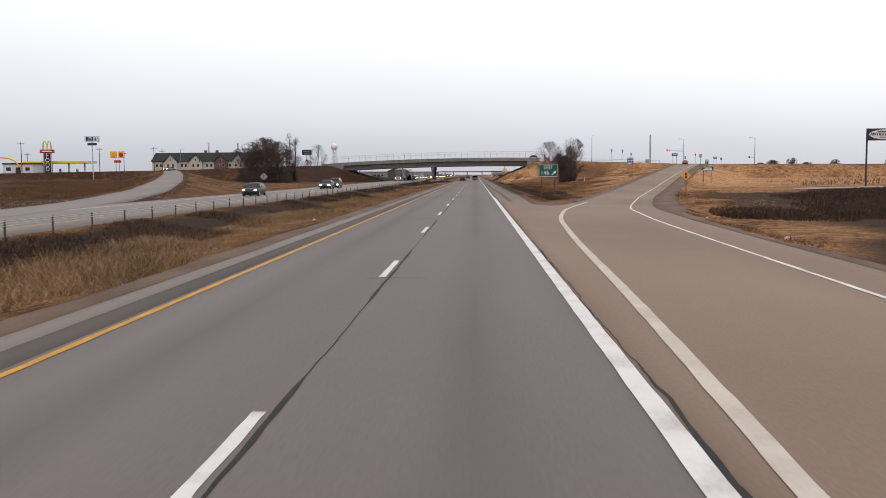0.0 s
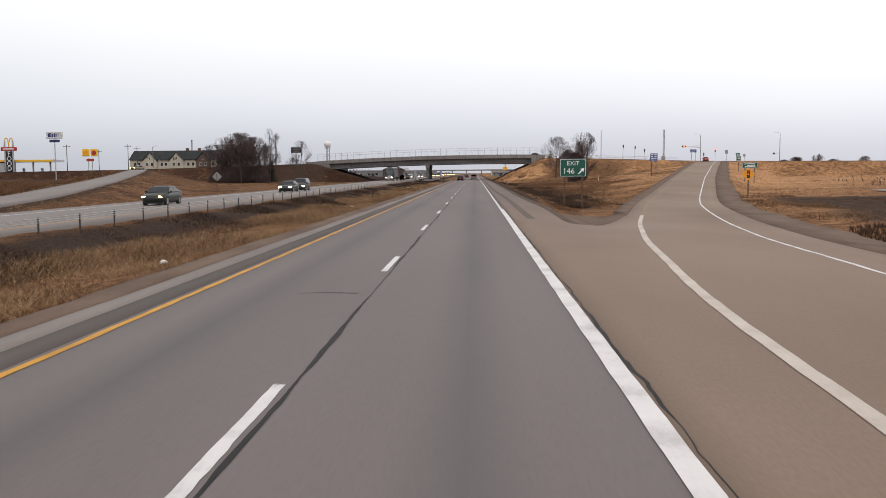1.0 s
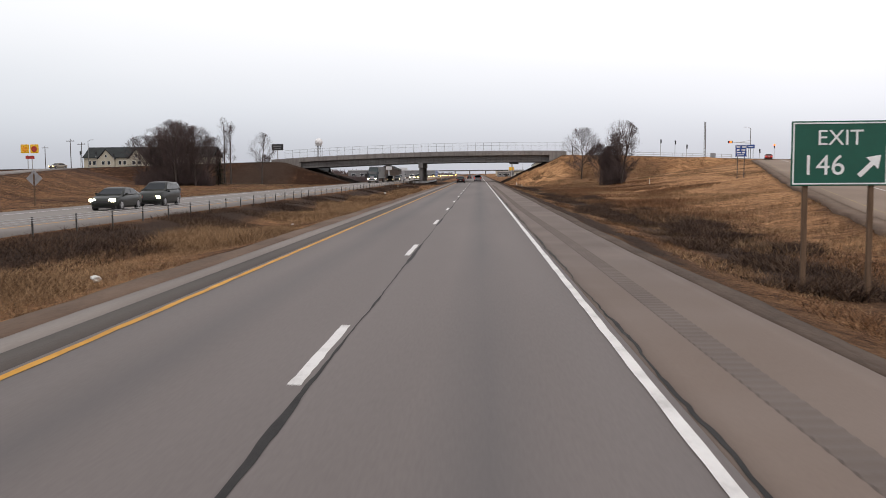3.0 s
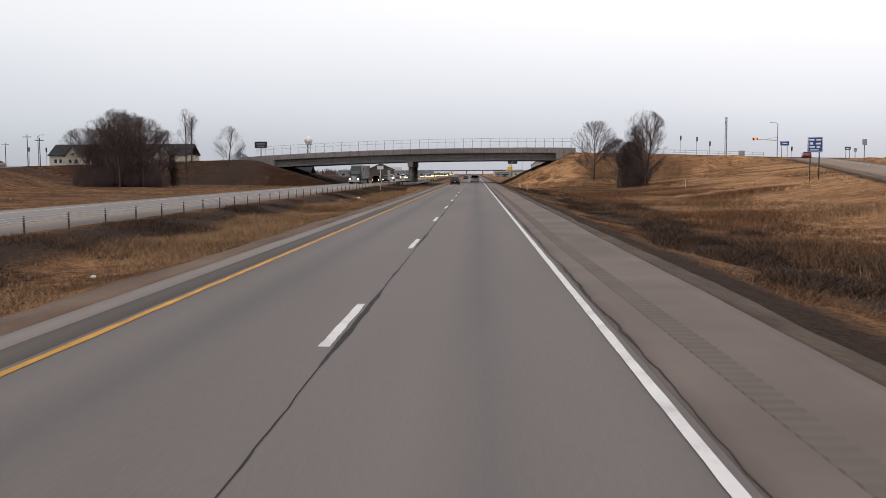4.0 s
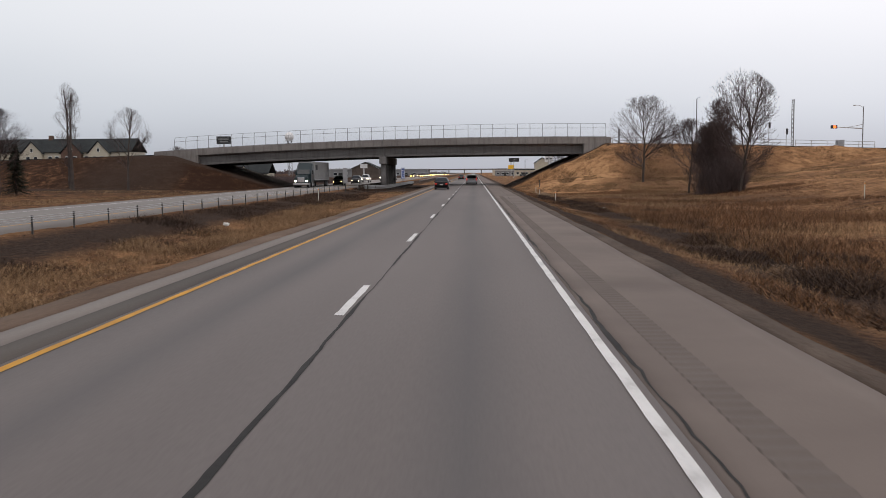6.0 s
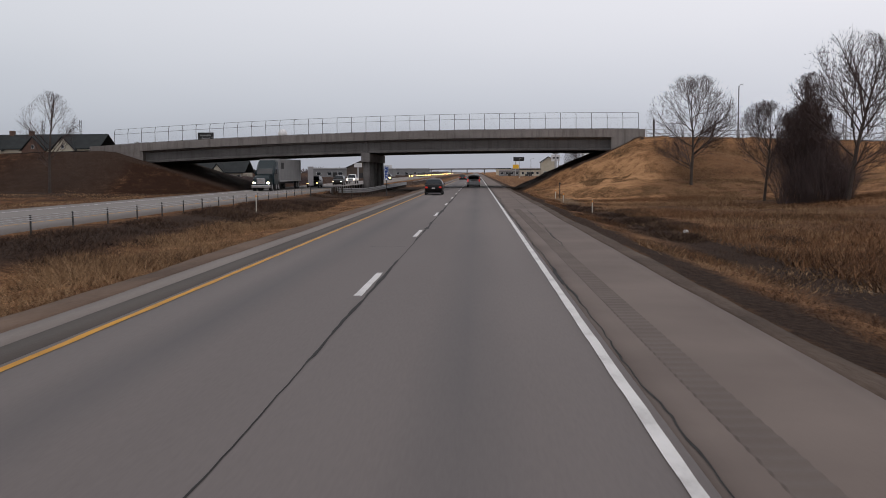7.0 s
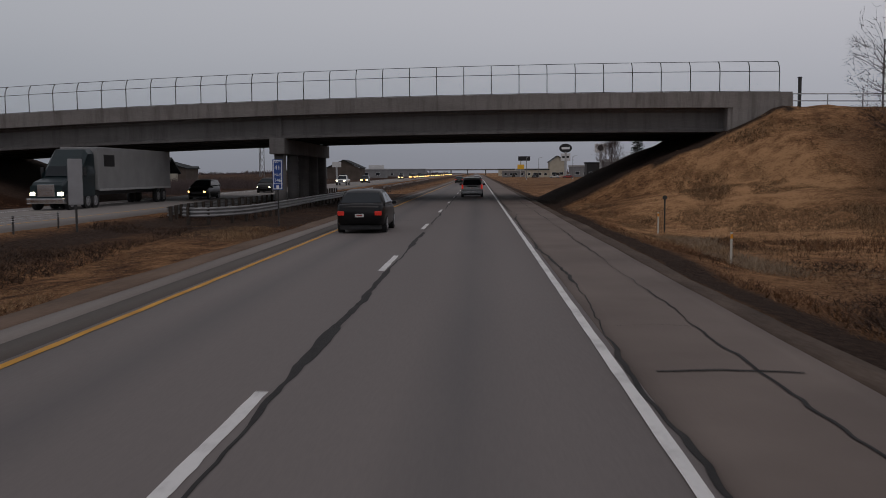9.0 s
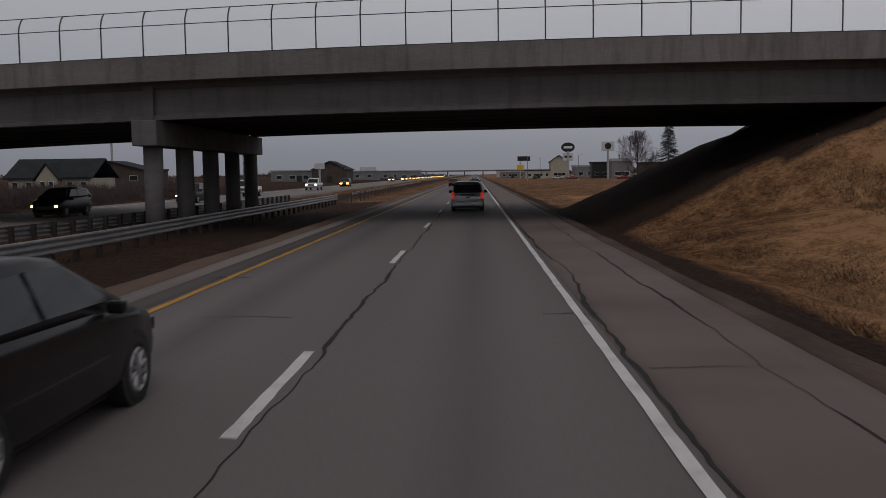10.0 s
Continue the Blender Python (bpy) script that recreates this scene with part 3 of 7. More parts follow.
def pad(name, y0, y1, left, right, drop, mat, label, category, cols=8, step=1.0):
    y = np.arange(y0, y1 + step / 2, step)
    a, b = left(y)[:, None], right(y)[:, None]
    xs = a + (b - a) * np.concatenate([[0], np.linspace(0, 1, cols), [1]])
    yy = np.repeat(y[:, None], cols + 2, 1)
    zz = pad_z(xs, yy) - drop
    zz[:, 0] -= 0.3
    zz[:, -1] -= 0.3
    me = grid_mesh(name, xs, yy, zz)
    me.materials.append(mat)
    return tagged(new(name, me), label, category, "", "structure")


SHOULDER_EDGE = lambda y: NOSE_L(y) - 0.12 + jag(y, 5, 0.025, 0.12)
pad("shoulder_right", 73, 1200, const(3.72), SHOULDER_EDGE, 0.006, M_GORE, "brownish concrete shoulder beside the white line", "shoulder")
pad("shoulder_right_gravel", 73, 1200, SHOULDER_EDGE, lambda y: NOSE_L(y) + 0.38 + jag(y, 6, 0.05, 0.2), 0.025, M_GRAVEL, "gravelly outer edge of the right shoulder", "shoulder", 4)
pad("gore", -60, 73, const(3.72), lambda y: RAMP_R(y) + 1.7, 0.0, M_GORE, "tan concrete gore widening into the exit ramp", "road", 16)
y = np.arange(72.6, 92.1, 0.6)[:, None]
a = NOSE_L(y) + 0.3 + ease(83, 91, y) * (NOSE_R(y) - NOSE_L(y) - 1.7)
xs = a + (NOSE_R(y) - 0.01 - a) * np.linspace(0, 1, 9)
me = grid_mesh("gore_nose", xs, np.repeat(y, 9, 1), ground_z(xs, np.repeat(y, 9, 1)) + 0.07)
me.materials.append(M_EARTHY)
tagged(new("gore_nose", me), "compacted brown gravel at the nose of the gore", "shoulder", "", "structure")
strip("exit_ramp", 73, 334, NOSE_R, lambda y: RAMP_R(y) + 1.7, RAMP_Z, M_RAMP, "tan concrete exit ramp climbing to the crossroad", 1.0, 8, skirt=0.3)
strip("ramp_gravel", 20, 334, lambda y: RAMP_R(y) + 1.7, lambda y: RAMP_R(y) + 2.3 + 1.7 * ease(40, 72, y) + jag(y, 16, 0.12, 0.3), lambda y: RAMP_Z(y) - 0.02, M_EARTHY, "gravelly edge of the exit ramp", 1.0, 3, "shoulder", skirt=0.3)
strip("gore_gravel", 86.4, 334, lambda y: NOSE_R(y) - 0.01 - ease(86.5, 96, y) * (1.1 + jag(y, 26, 0.1, 0.4)), NOSE_R, lambda y: RAMP_Z(y) - 0.03, M_EARTHY, "gravelly earth along the ramp's inner edge", 0.8, 3, "shoulder", skirt=0.3)
strip("opposite_road", -60, 2600, OPP_FAR, OPP_NEAR, const(0.02), M_OPP, "pale concrete carriageway for oncoming traffic", 4.0, 8, skirt=0.3)
strip("entrance_ramp", 48, 334, lambda y: LRAMP_X(y) - 2.2, lambda y: LRAMP_X(y) + 2.8, lambda y: LRAMP_Z(y) + 0.03, M_OPP, "pale concrete ramp coming down from the crossroad", 2.0, 6, skirt=0.3)
for side, x0, x1 in (("east", 24.0, 420.0), ("west", -420.0, -50.5)):
    xs = np.arange(x0, x1 + 1, 3.0)
    v = np.linspace(-9.5, 9.5, 6)
    XX, VV = np.meshgrid(xs, v)
    me = grid_mesh("crossroad_" + side, XX, cross_y(XX) + VV, CROSS_Z(XX) + 0.02)
    me.materials.append(M_ASPHALT)
    tagged(new("crossroad_" + side, me), "grey crossroad on top of the embankment", "road", "", "structure")

# ---- road markings ----
def marking(name, y0, y1, x, z, width, mat, label, step=1.5, wobble=0.008, seed=1):
    return strip(name, y0, y1, lambda y: x(y) - width / 2 + jag(y, seed, wobble, 2.3), lambda y: x(y) + width / 2 + jag(y, seed + 7, wobble, 1.9),
                 lambda y: z(y) + 0.006, mat, label, step, 2, "road marking")


marking("edge_line_yellow", -20, 900, const(-3.42), ZERO, 0.13, M_YELLOW, "worn yellow edge line on concrete", 0.5, 0.008)
marking("gore_line_wide", -20, 86, const(3.62), ZERO, 0.24, M_WHITE, "wide white line before the exit gore", 0.5, 0.004)
marking("edge_line_white", 86, 900, const(3.57), ZERO, 0.13, M_WHITE, "worn white edge line on concrete", 0.5, 0.004)
marking("ramp_line_left", -20, 86, RAMP_L, lambda y: np.where(y < 73, pad_z(RAMP_L(y), y), RAMP_Z(y)) + 0.004, 0.22, M_CREAM, "faded white line at the ramp's left edge", 0.5, 0.005)
marking("ramp_line_right", -20, 330, RAMP_R, lambda y: RAMP_Z(y) + 0.004, 0.12, M_WHITE, "white line along the ramp's right edge", 1.0, 0.01)
marking("ramp_line_yellow", 86, 330, RAMP_L, lambda y: RAMP_Z(y) + 0.004, 0.1, M_FADEDYEL, "faded yellow line along the ramp's left edge", 1.0, 0.02)
marking("opposite_line_yellow", -20, 900, lambda y: OPP_NEAR(y) - 1.3, const(0.02), 0.13, M_YELLOW, "yellow edge line of the oncoming carriageway", 4.0)
marking("opposite_line_white", 60, 900, lambda y: OPP_FAR(y) + 2.2, const(0.02), 0.13, M_WHITE, "white edge line of the oncoming carriageway", 4.0)
lane_line = tagged(new("lane_line"), "broken white lane line on grey concrete", "road marking", "", "structure")
bm = bmesh.new()
ring = []
rs = np.random.RandomState(8)
n = 16
for s in (-1, 1):
    for i in range(n + 1):
        ring.append(bm.verts.new((s * (0.075 + rs.uniform(-0.012, 0.006)), 3.81 * i / n + rs.uniform(-0.03, 0.03), 0)))
for i in range(n):
    bm.faces.new((ring[i], ring[n + 1 + i], ring[n + 2 + i], ring[i + 1]))
dash = part("dash", bm, M_WHITE, lane_line)
dash.location = (-0.13, 19.35 - 30.48, 0.006)
for k in range(-1, 46):
    d = dash.copy()
    scene.collection.objects.link(d)
    d.location = (-0.13, 19.35 + 15.24 * k, 0.006)

# tar-sealed joints and cracks
def crack(name, pts, width, label, seed, wob=0.03, step=0.25):
    """A ribbon of tar that wanders along the line through pts."""
    p = np.array(pts, float)
    seg = np.hypot(*np.diff(p, axis=0).T)
    s = np.concatenate([[0], np.cumsum(seg)])
    q = np.arange(0, s[-1], step)
    x, y = np.interp(q, s, p[:, 0]), np.interp(q, s, p[:, 1])
    dx, dy = np.gradient(x), np.gradient(y)
    ln = np.hypot(dx, dy) + 1e-6
    o = jag(q, seed, wob, 0.7) + jag(q, seed + 3, wob * 0.4, 4.0)
    w = width * np.clip(0.55 + 0.9 * (jag(q, seed + 5, 0.5, 0.35)), 0.25, 1.6) / 2
    nx, ny = dy / ln, -dx / ln
    xs = np.stack([x + nx * (o - w), x + nx * (o + w)], 1)
    ys = np.stack([y + ny * (o - w), y + ny * (o + w)], 1)
    me = grid_mesh(name, xs, ys, np.full_like(xs, 0.0045))
    me.materials.append(M_TAR)
    return tagged(new(name, me), label, "crack", "", "structure")


crack("lane_joint", [(0.03, -15), (0.03, 236.8)], 0.075, "dark tar-sealed joint between the lanes", 11, 0.008)
crack("lane_joint", [(0.03, 237), (0.03, 292)], 0.16, "wide dark tar-sealed joint between the lanes", 12, 0.018)
crack("lane_joint", [(0.03, 292.2), (0.03, 500)], 0.075, "dark tar-sealed joint between the lanes", 13, 0.03)
crack("edge_joint", [(3.79, -15), (3.79, 245)], 0.06, "dark tar-sealed joint beside the white line", 14, 0.02)
crack("edge_joint", [(3.74, 245), (3.72, 270), (4.0, 276), (3.8, 283), (3.76, 300), (4.05, 306), (3.8, 314), (3.76, 500)], 0.075, "ragged dark joint beside the white line", 17, 0.03)
crack("shoulder_joint", [(4.6, 228), (5.1, 262), (5.25, 300), (5.2, 340)], 0.04, "thin dark crack along the concrete shoulder", 19, 0.03)
for k, (xa, xb, y, w) in enumerate(((-0.4, 0.9, 19.1, 0.05), (-3.3, -0.2, 85.6, 0.12), (0.1, 1.0, 84.6, 0.1), (-1.4, -0.2, 46.0, 0.08), (4.0, 5.9, 150.2, 0.035), (3.6, 4.8, 240.0, 0.05),
                                    (-0.1, 0.5, 240.6, 0.07), (-2.4, -0.9, 300.3, 0.03), (3.0, 3.9, 300.4, 0.05), (4.0, 5.2, 271.0, 0.035), (3.9, 5.6, 296.4, 0.04), (-1.2, -0.1, 228.6, 0.12),
                                    (-3.9, -3.0, 296.0, 0.07), (-3.9, -2.9, 306.0, 0.09), (4.0, 5.6, 268.0, 0.05), (-0.3, 0.6, 262.3, 0.05), (-1.5, -0.2, 318.0, 0.07), (0.0, 3.4, 84.9, 0.04))):
    crack("cross_crack", [(xa, y), ((xa + xb) / 2, y + 0.1), (xb, y - 0.05)], w, "dark crack running across the concrete", 30 + k, 0.03, 0.1)

# rumble strip milled into the shoulder
y = np.arange(74, 256, 0.075)
u = np.array([4.2, 4.22, 4.4, 4.58, 4.6])
XX, YY = np.meshgrid(u, y)
groove = 0.008 * np.clip(np.sin(YY * 2 * math.pi / 0.3) * 1.5, -1, 1)
ZZ = np.where((XX > 4.21) & (XX < 4.59), groove + 0.004, -0.01)
me = grid_mesh("rumble_strip", XX + 0.35 * (1 - ease(105, 150, YY)), YY, ZZ + pad_z(XX + 0.35, YY))
me.polygons.foreach_set("use_smooth", np.zeros(len(me.polygons), dtype=bool))
me.materials.append(M_RUMBLE)
tagged(new("rumble_strip", me), "dark milled rumble strip in the concrete shoulder", "rumble strip", "", "structure")

# pale gravel lot beyond the ramp
M_LOT = material("pale_gravel_lot", ((0.24, 0.23, 0.22), (0.34, 0.33, 0.32), (0.42, 0.41, 0.4)), 3.0, 0.95, 0.4, 0, 6)
lx = np.linspace(0, 1, 40)[None] * 75 + 48
ly = np.linspace(0, 1, 8)[:, None] * 8 + 131 + 0.8 * np.sin(lx * 0.13) + 0.5 * np.sin(lx * 0.37)
lx = np.repeat(lx, 8, 0)
me = grid_mesh("gravel_lot", lx, ly, ground_z(lx, ly) + 0.12)
me.materials.append(M_LOT)
tagged(new("gravel_lot", me), "pale gravel lot beyond the dark brush", "lot", "", "structure")

# ---- bridge ----
def deck_dz(x):
    return -((np.asarray(x, float) - 6) / 50) ** 2 * 1.2


def along(bm, x0, x1, y_lo, y_hi, z_lo, z_hi, step=2.2):
    """A beam along the bridge that follows its crest and skew. y is counted from the face towards the camera."""
    n = max(1, round(abs(x1 - x0) / step))
    prev = None
    for x in np.linspace(x0, x1, n + 1):
        base, dz = cross_y(x) - 11.0, float(deck_dz(x))
        row = [bm.verts.new((x, base + a, b + dz)) for a, b in ((y_lo, z_lo), (y_hi, z_lo), (y_hi, z_hi), (y_lo, z_hi))]
        if prev:
            for i in range(4):
                bm.faces.new((prev[i], row[i], row[(i + 1) % 4], prev[(i + 1) % 4]))
        else:
            bm.faces.new(row)
        prev = row
    bm.faces.new(prev[::-1])
    return bm


bridge = thing("overpass_bridge", (0, 0, 0), "grey concrete highway overpass with a chain-link fence on its parapet", "bridge", kind="thing")
part("deck", along(bmesh.new(), -50.5, 24.2, 0.25, 21.75, 6.85, 7.12), M_CONC_DK, bridge)
for k, a in enumerate((0.0, 21.55)):
    part("parapet", along(bmesh.new(), -54, 24.4, a, a + 0.45, 6.83, 7.95), M_CONC, bridge, "pale concrete parapet")
def i_girder(x0, x1, a):
    """One precast girder of I section."""
    bm = bmesh.new()
    sec = ((-0.34, 5.12), (0.34, 5.12), (0.34, 5.3), (0.13, 5.45), (0.13, 6.55), (0.4, 6.68), (0.4, 6.86), (-0.4, 6.86), (-0.4, 6.68), (-0.13, 6.55), (-0.13, 5.45), (-0.34, 5.3))
    prev = None
    for x in np.linspace(x0, x1, max(2, round(abs(x1 - x0) / 2.2)) + 1):
        base, dz = cross_y(x) - 11.0 + a, float(deck_dz(x))
        row = [bm.verts.new((x, base + u, v + dz)) for u, v in sec]
        if prev:
            for i in range(12):
                bm.faces.new((prev[i], row[i], row[(i + 1) % 12], prev[(i + 1) % 12]))
        else:
            bm.faces.new(row)
        prev = row
    bm.faces.new(prev[::-1])
    bmesh.ops.recalc_face_normals(bm, faces=bm.faces)
    return bm


# outer girders stained; inner girders and diaphragms carry the deck's shade in their colour
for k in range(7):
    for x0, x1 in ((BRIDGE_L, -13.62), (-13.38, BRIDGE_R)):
        part("girder", i_girder(x0, x1, 1.35 + k * 3.217), M_CONC_DK if k in (0, 6) else M_SOFFIT_SHADE, bridge, "concrete girder, stained on the outer faces, inner ones coloured dark for shade")
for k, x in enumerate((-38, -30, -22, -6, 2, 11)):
    part("diaphragm", along(bmesh.new(), x - 0.12, x + 0.12, 1.5, 20.5, 5.6, 6.84), M_SOFFIT_SHADE, bridge)
pier_x = -13.5
dzp = float(deck_dz(pier_x))
bm = boxes(((pier_x - 0.6, cross_y(pier_x) - 10.75, 3.9 + dzp), (pier_x + 0.6, cross_y(pier_x) + 10.75, 5.1 + dzp)), bevel=0.06)
part("pier_cap", bm, M_CONC_DK, bridge, "concrete cap beam on the pier columns")
for k in range(5):
    yy = cross_y(pier_x) - 9.6 + 4.8 * k
    col = part("column", tubes(((pier_x, yy, -0.9), (pier_x, yy, 3.92 + dzp), 0.46), sides=24), M_CONC_DK, bridge, "round concrete pier column", True)
for x0, x1, xw in ((BRIDGE_R, 20.9, 24.4), (-46.9, BRIDGE_L, -54.0)):
    lo, hi = min(x0, x1), max(x0, x1)
    part("abutment", along(bmesh.new(), lo, hi, 0.1, 21.9, 1.5, 6.86), M_CONC, bridge, "concrete abutment wall")
    a, b = (hi - 0.6, xw) if xw > 0 else (xw, lo + 0.6)
    for k, q in enumerate((-0.02, 21.57)):
        part("wing_wall", along(bmesh.new(), a, b, q, q + 0.45, 3.2, 6.85), M_CONC, bridge, "pale concrete wing wall")
# expansion joint cover over the pier
part("joint", along(bmesh.new(), -13.62, -13.38, -0.012, 0.0, 6.84, 7.9), M_CONC_DK, bridge)
part("pilaster", along(bmesh.new(), -13.75, -13.25, 0.95, 1.4, 5.1, 6.84), M_CONC_DK, bridge)

# chain-link fence, curved inwards at the top
def chain_link(face, sign, length0, length1):
    fence = new("chain_link_fence")
    fence.parent = bridge
    tagged(fence, "galvanised chain-link fence with a curved top")
    xs = np.arange(length0, length1 + 0.1, 2.05)
    prof = ((0.0, 0.0), (0.0, 1.45), (0.08, 1.75), (0.28, 2.05), (0.5, 2.2))
    bm = bmesh.new()
    for (u0, v0), (u1, v1) in zip(prof, prof[1:]):
        tube(bm, (0, sign * u0, v0), (0, sign * u1, v1), 0.034, sides=6)
    box(bm, (-0.09, -0.08, -0.03), (0.09, 0.08, 0.02))
    proto = None
    for x in xs:
        at = (x, cross_y(x) - 11.0 + face, 7.95 + float(deck_dz(x)))
        if proto is None:
            proto = part("post", bm, M_DKSTEEL, fence)
            proto.location = at
        else:
            d = proto.copy()
            scene.collection.objects.link(d)
            d.location = at
    for u, v in ((0.0, 0.05), (0.0, 1.45), (0.5, 2.2)):
        bm = bmesh.new()
        for x0, x1 in zip(xs, xs[1:]):
            tube(bm, (x0, cross_y(x0) - 11 + face + sign * u, 7.95 + v + float(deck_dz(x0))), (x1, cross_y(x1) - 11 + face + sign * u, 7.95 + v + float(deck_dz(x1))), 0.022, sides=5)
        part("rail", bm, M_DKSTEEL, fence)
    # wires of the mesh, two slanting families
    tris = []
    pitch = 0.16
    flat = np.concatenate([[0], np.cumsum([math.dist(a, b) for a, b in zip(prof, prof[1:])])])
    pu, pv = [p[0] for p in prof], [p[1] for p in prof]
    for x in np.arange(length0 - 2.3, length1, pitch):
        for way in (1, -1):
            s = np.linspace(0, flat[-1], 7)
            xx = x + (s if way > 0 else flat[-1] - s)
            ok = (xx >= length0) & (xx <= length1)
            U, V = np.interp(s, flat, pu), np.interp(s, flat, pv)
            P = np.stack([xx, cross_y(xx) - 11 + face + sign * U, 7.95 + V + deck_dz(xx)], 1)
            for i in range(6):
                if ok[i] and ok[i + 1]:
                    a, b, w = P[i], P[i + 1], np.array((0.0018, 0, 0))
                    tris += [(a - w, a + w, b + w), (a - w, b + w, b - w)]
    me = tri_mesh("wire_mesh", np.array(tris))
    me.materials.append(M_MESH)
    ob = new("wire_mesh", me)
    ob.parent = fence


chain_link(0.22, 1, -50.25, 23.6)

# ---- cable barrier in the median ----
def cable_barrier(post_y, line, label):
    barrier = thing("cable_barrier", (0, 0, 0), label, "barrier")
    bm = boxes(((-0.032, -0.03, -0.5), (0.032, 0.03, 0.58)), bevel=0.008)
    proto = None
    for yq in post_y:
        at = (float(line(yq)), yq, 0.0)
        if proto is None:
            proto = part("post", bm, M_DKSTEEL, barrier)
            proto.location = at
        else:
            d = proto.copy()
            scene.collection.objects.link(d)
            d.location = at
    for z in (0.36, 0.45, 0.54):
        bm = bmesh.new()
        for a, b in zip(post_y, post_y[1:]):
            tube(bm, (float(line(a)) + 0.05, a, z), (float(line(b)) + 0.05, b, z), 0.011, sides=4)
        part("cable", bm, M_GALV, barrier)


cable_barrier(np.arange(14, 302, 4.0), lambda q: OPP_NEAR(q) + 0.9, "low cable barrier on dark steel posts beside the oncoming lanes")
cable_barrier(np.arange(376, 520, 4.0), lambda q: -10.2 - (q - 376) * 0.012, "low cable barrier on steel posts in the far median")

# ---- guardrail at the pier ----
def w_beam(pts, z, name_parent):
    prof = ((0.0, -0.26), (0.085, -0.23), (0.085, -0.16), (0.01, -0.11), (0.01, -0.08), (0.085, -0.035), (0.085, 0.035), (0.01, 0.08), (0.01, 0.11), (0.085, 0.16), (0.085, 0.23), (0.0, 0.26))
    p = np.array(pts, float)
    seg = np.hypot(*np.diff(p, axis=0).T)
    s = np.concatenate([[0], np.cumsum(seg)])
    q = np.arange(0, s[-1], 0.6)
    x = np.convolve(np.pad(np.interp(q, s, p[:, 0]), 4, mode="edge"), np.ones(9) / 9, "valid")
    yv = np.interp(q, s, p[:, 1])
    dx, dy = np.gradient(x), np.gradient(yv)
    ln = np.hypot(dx, dy)
    nx, ny = dy / ln, -dx / ln
    o, v = np.array([a for a, b in prof]), np.array([b for a, b in prof])
    XX, YY = x[:, None] + nx[:, None] * o, yv[:, None] + ny[:, None] * o
    ZZ = np.repeat((z + v)[None], len(q), 0)
    me = grid_mesh("rail", XX, YY, ZZ)
    me.materials.append(M_RAIL)
    ob = new("rail", me)
    ob.parent = name_parent
    return x, yv


for path in ([(-14.6, 307.6), (-13.2, 306.6), (-11.9, 307.0), (-11.1, 309.5), (-11.0, 318), (-11.3, 334), (-11.3, 374)], [(-15.8, 374), (-15.9, 316), (-15.5, 310), (-14.8, 308.0)]):
    rail = thing("guardrail", (0, 0, 0), "galvanised triple-wave guardrail round the bridge pier", "guardrail", "guardrails at the pier")
    gxs, gys = w_beam(path, 0.16, rail)
    proto = None
    for i in range(2, len(gxs), 3):
        at = (gxs[i] - 0.12 if path[0][0] > -15 else gxs[i] + 0.12, gys[i], float(ground_z(gxs[i], gys[i])))
        if proto is None:
            proto = part("post", boxes(((-0.08, -0.1, -0.4), (0.08, 0.1, 1.5)), bevel=0.01), M_POST, rail)
            proto.location = at
        else:
            d = proto.copy()
            scene.collection.objects.link(d)
            d.location = at
        proto_h = at[2]
        (d if i > 2 else proto).scale = (1, 1, (0.44 - proto_h) / 1.5)

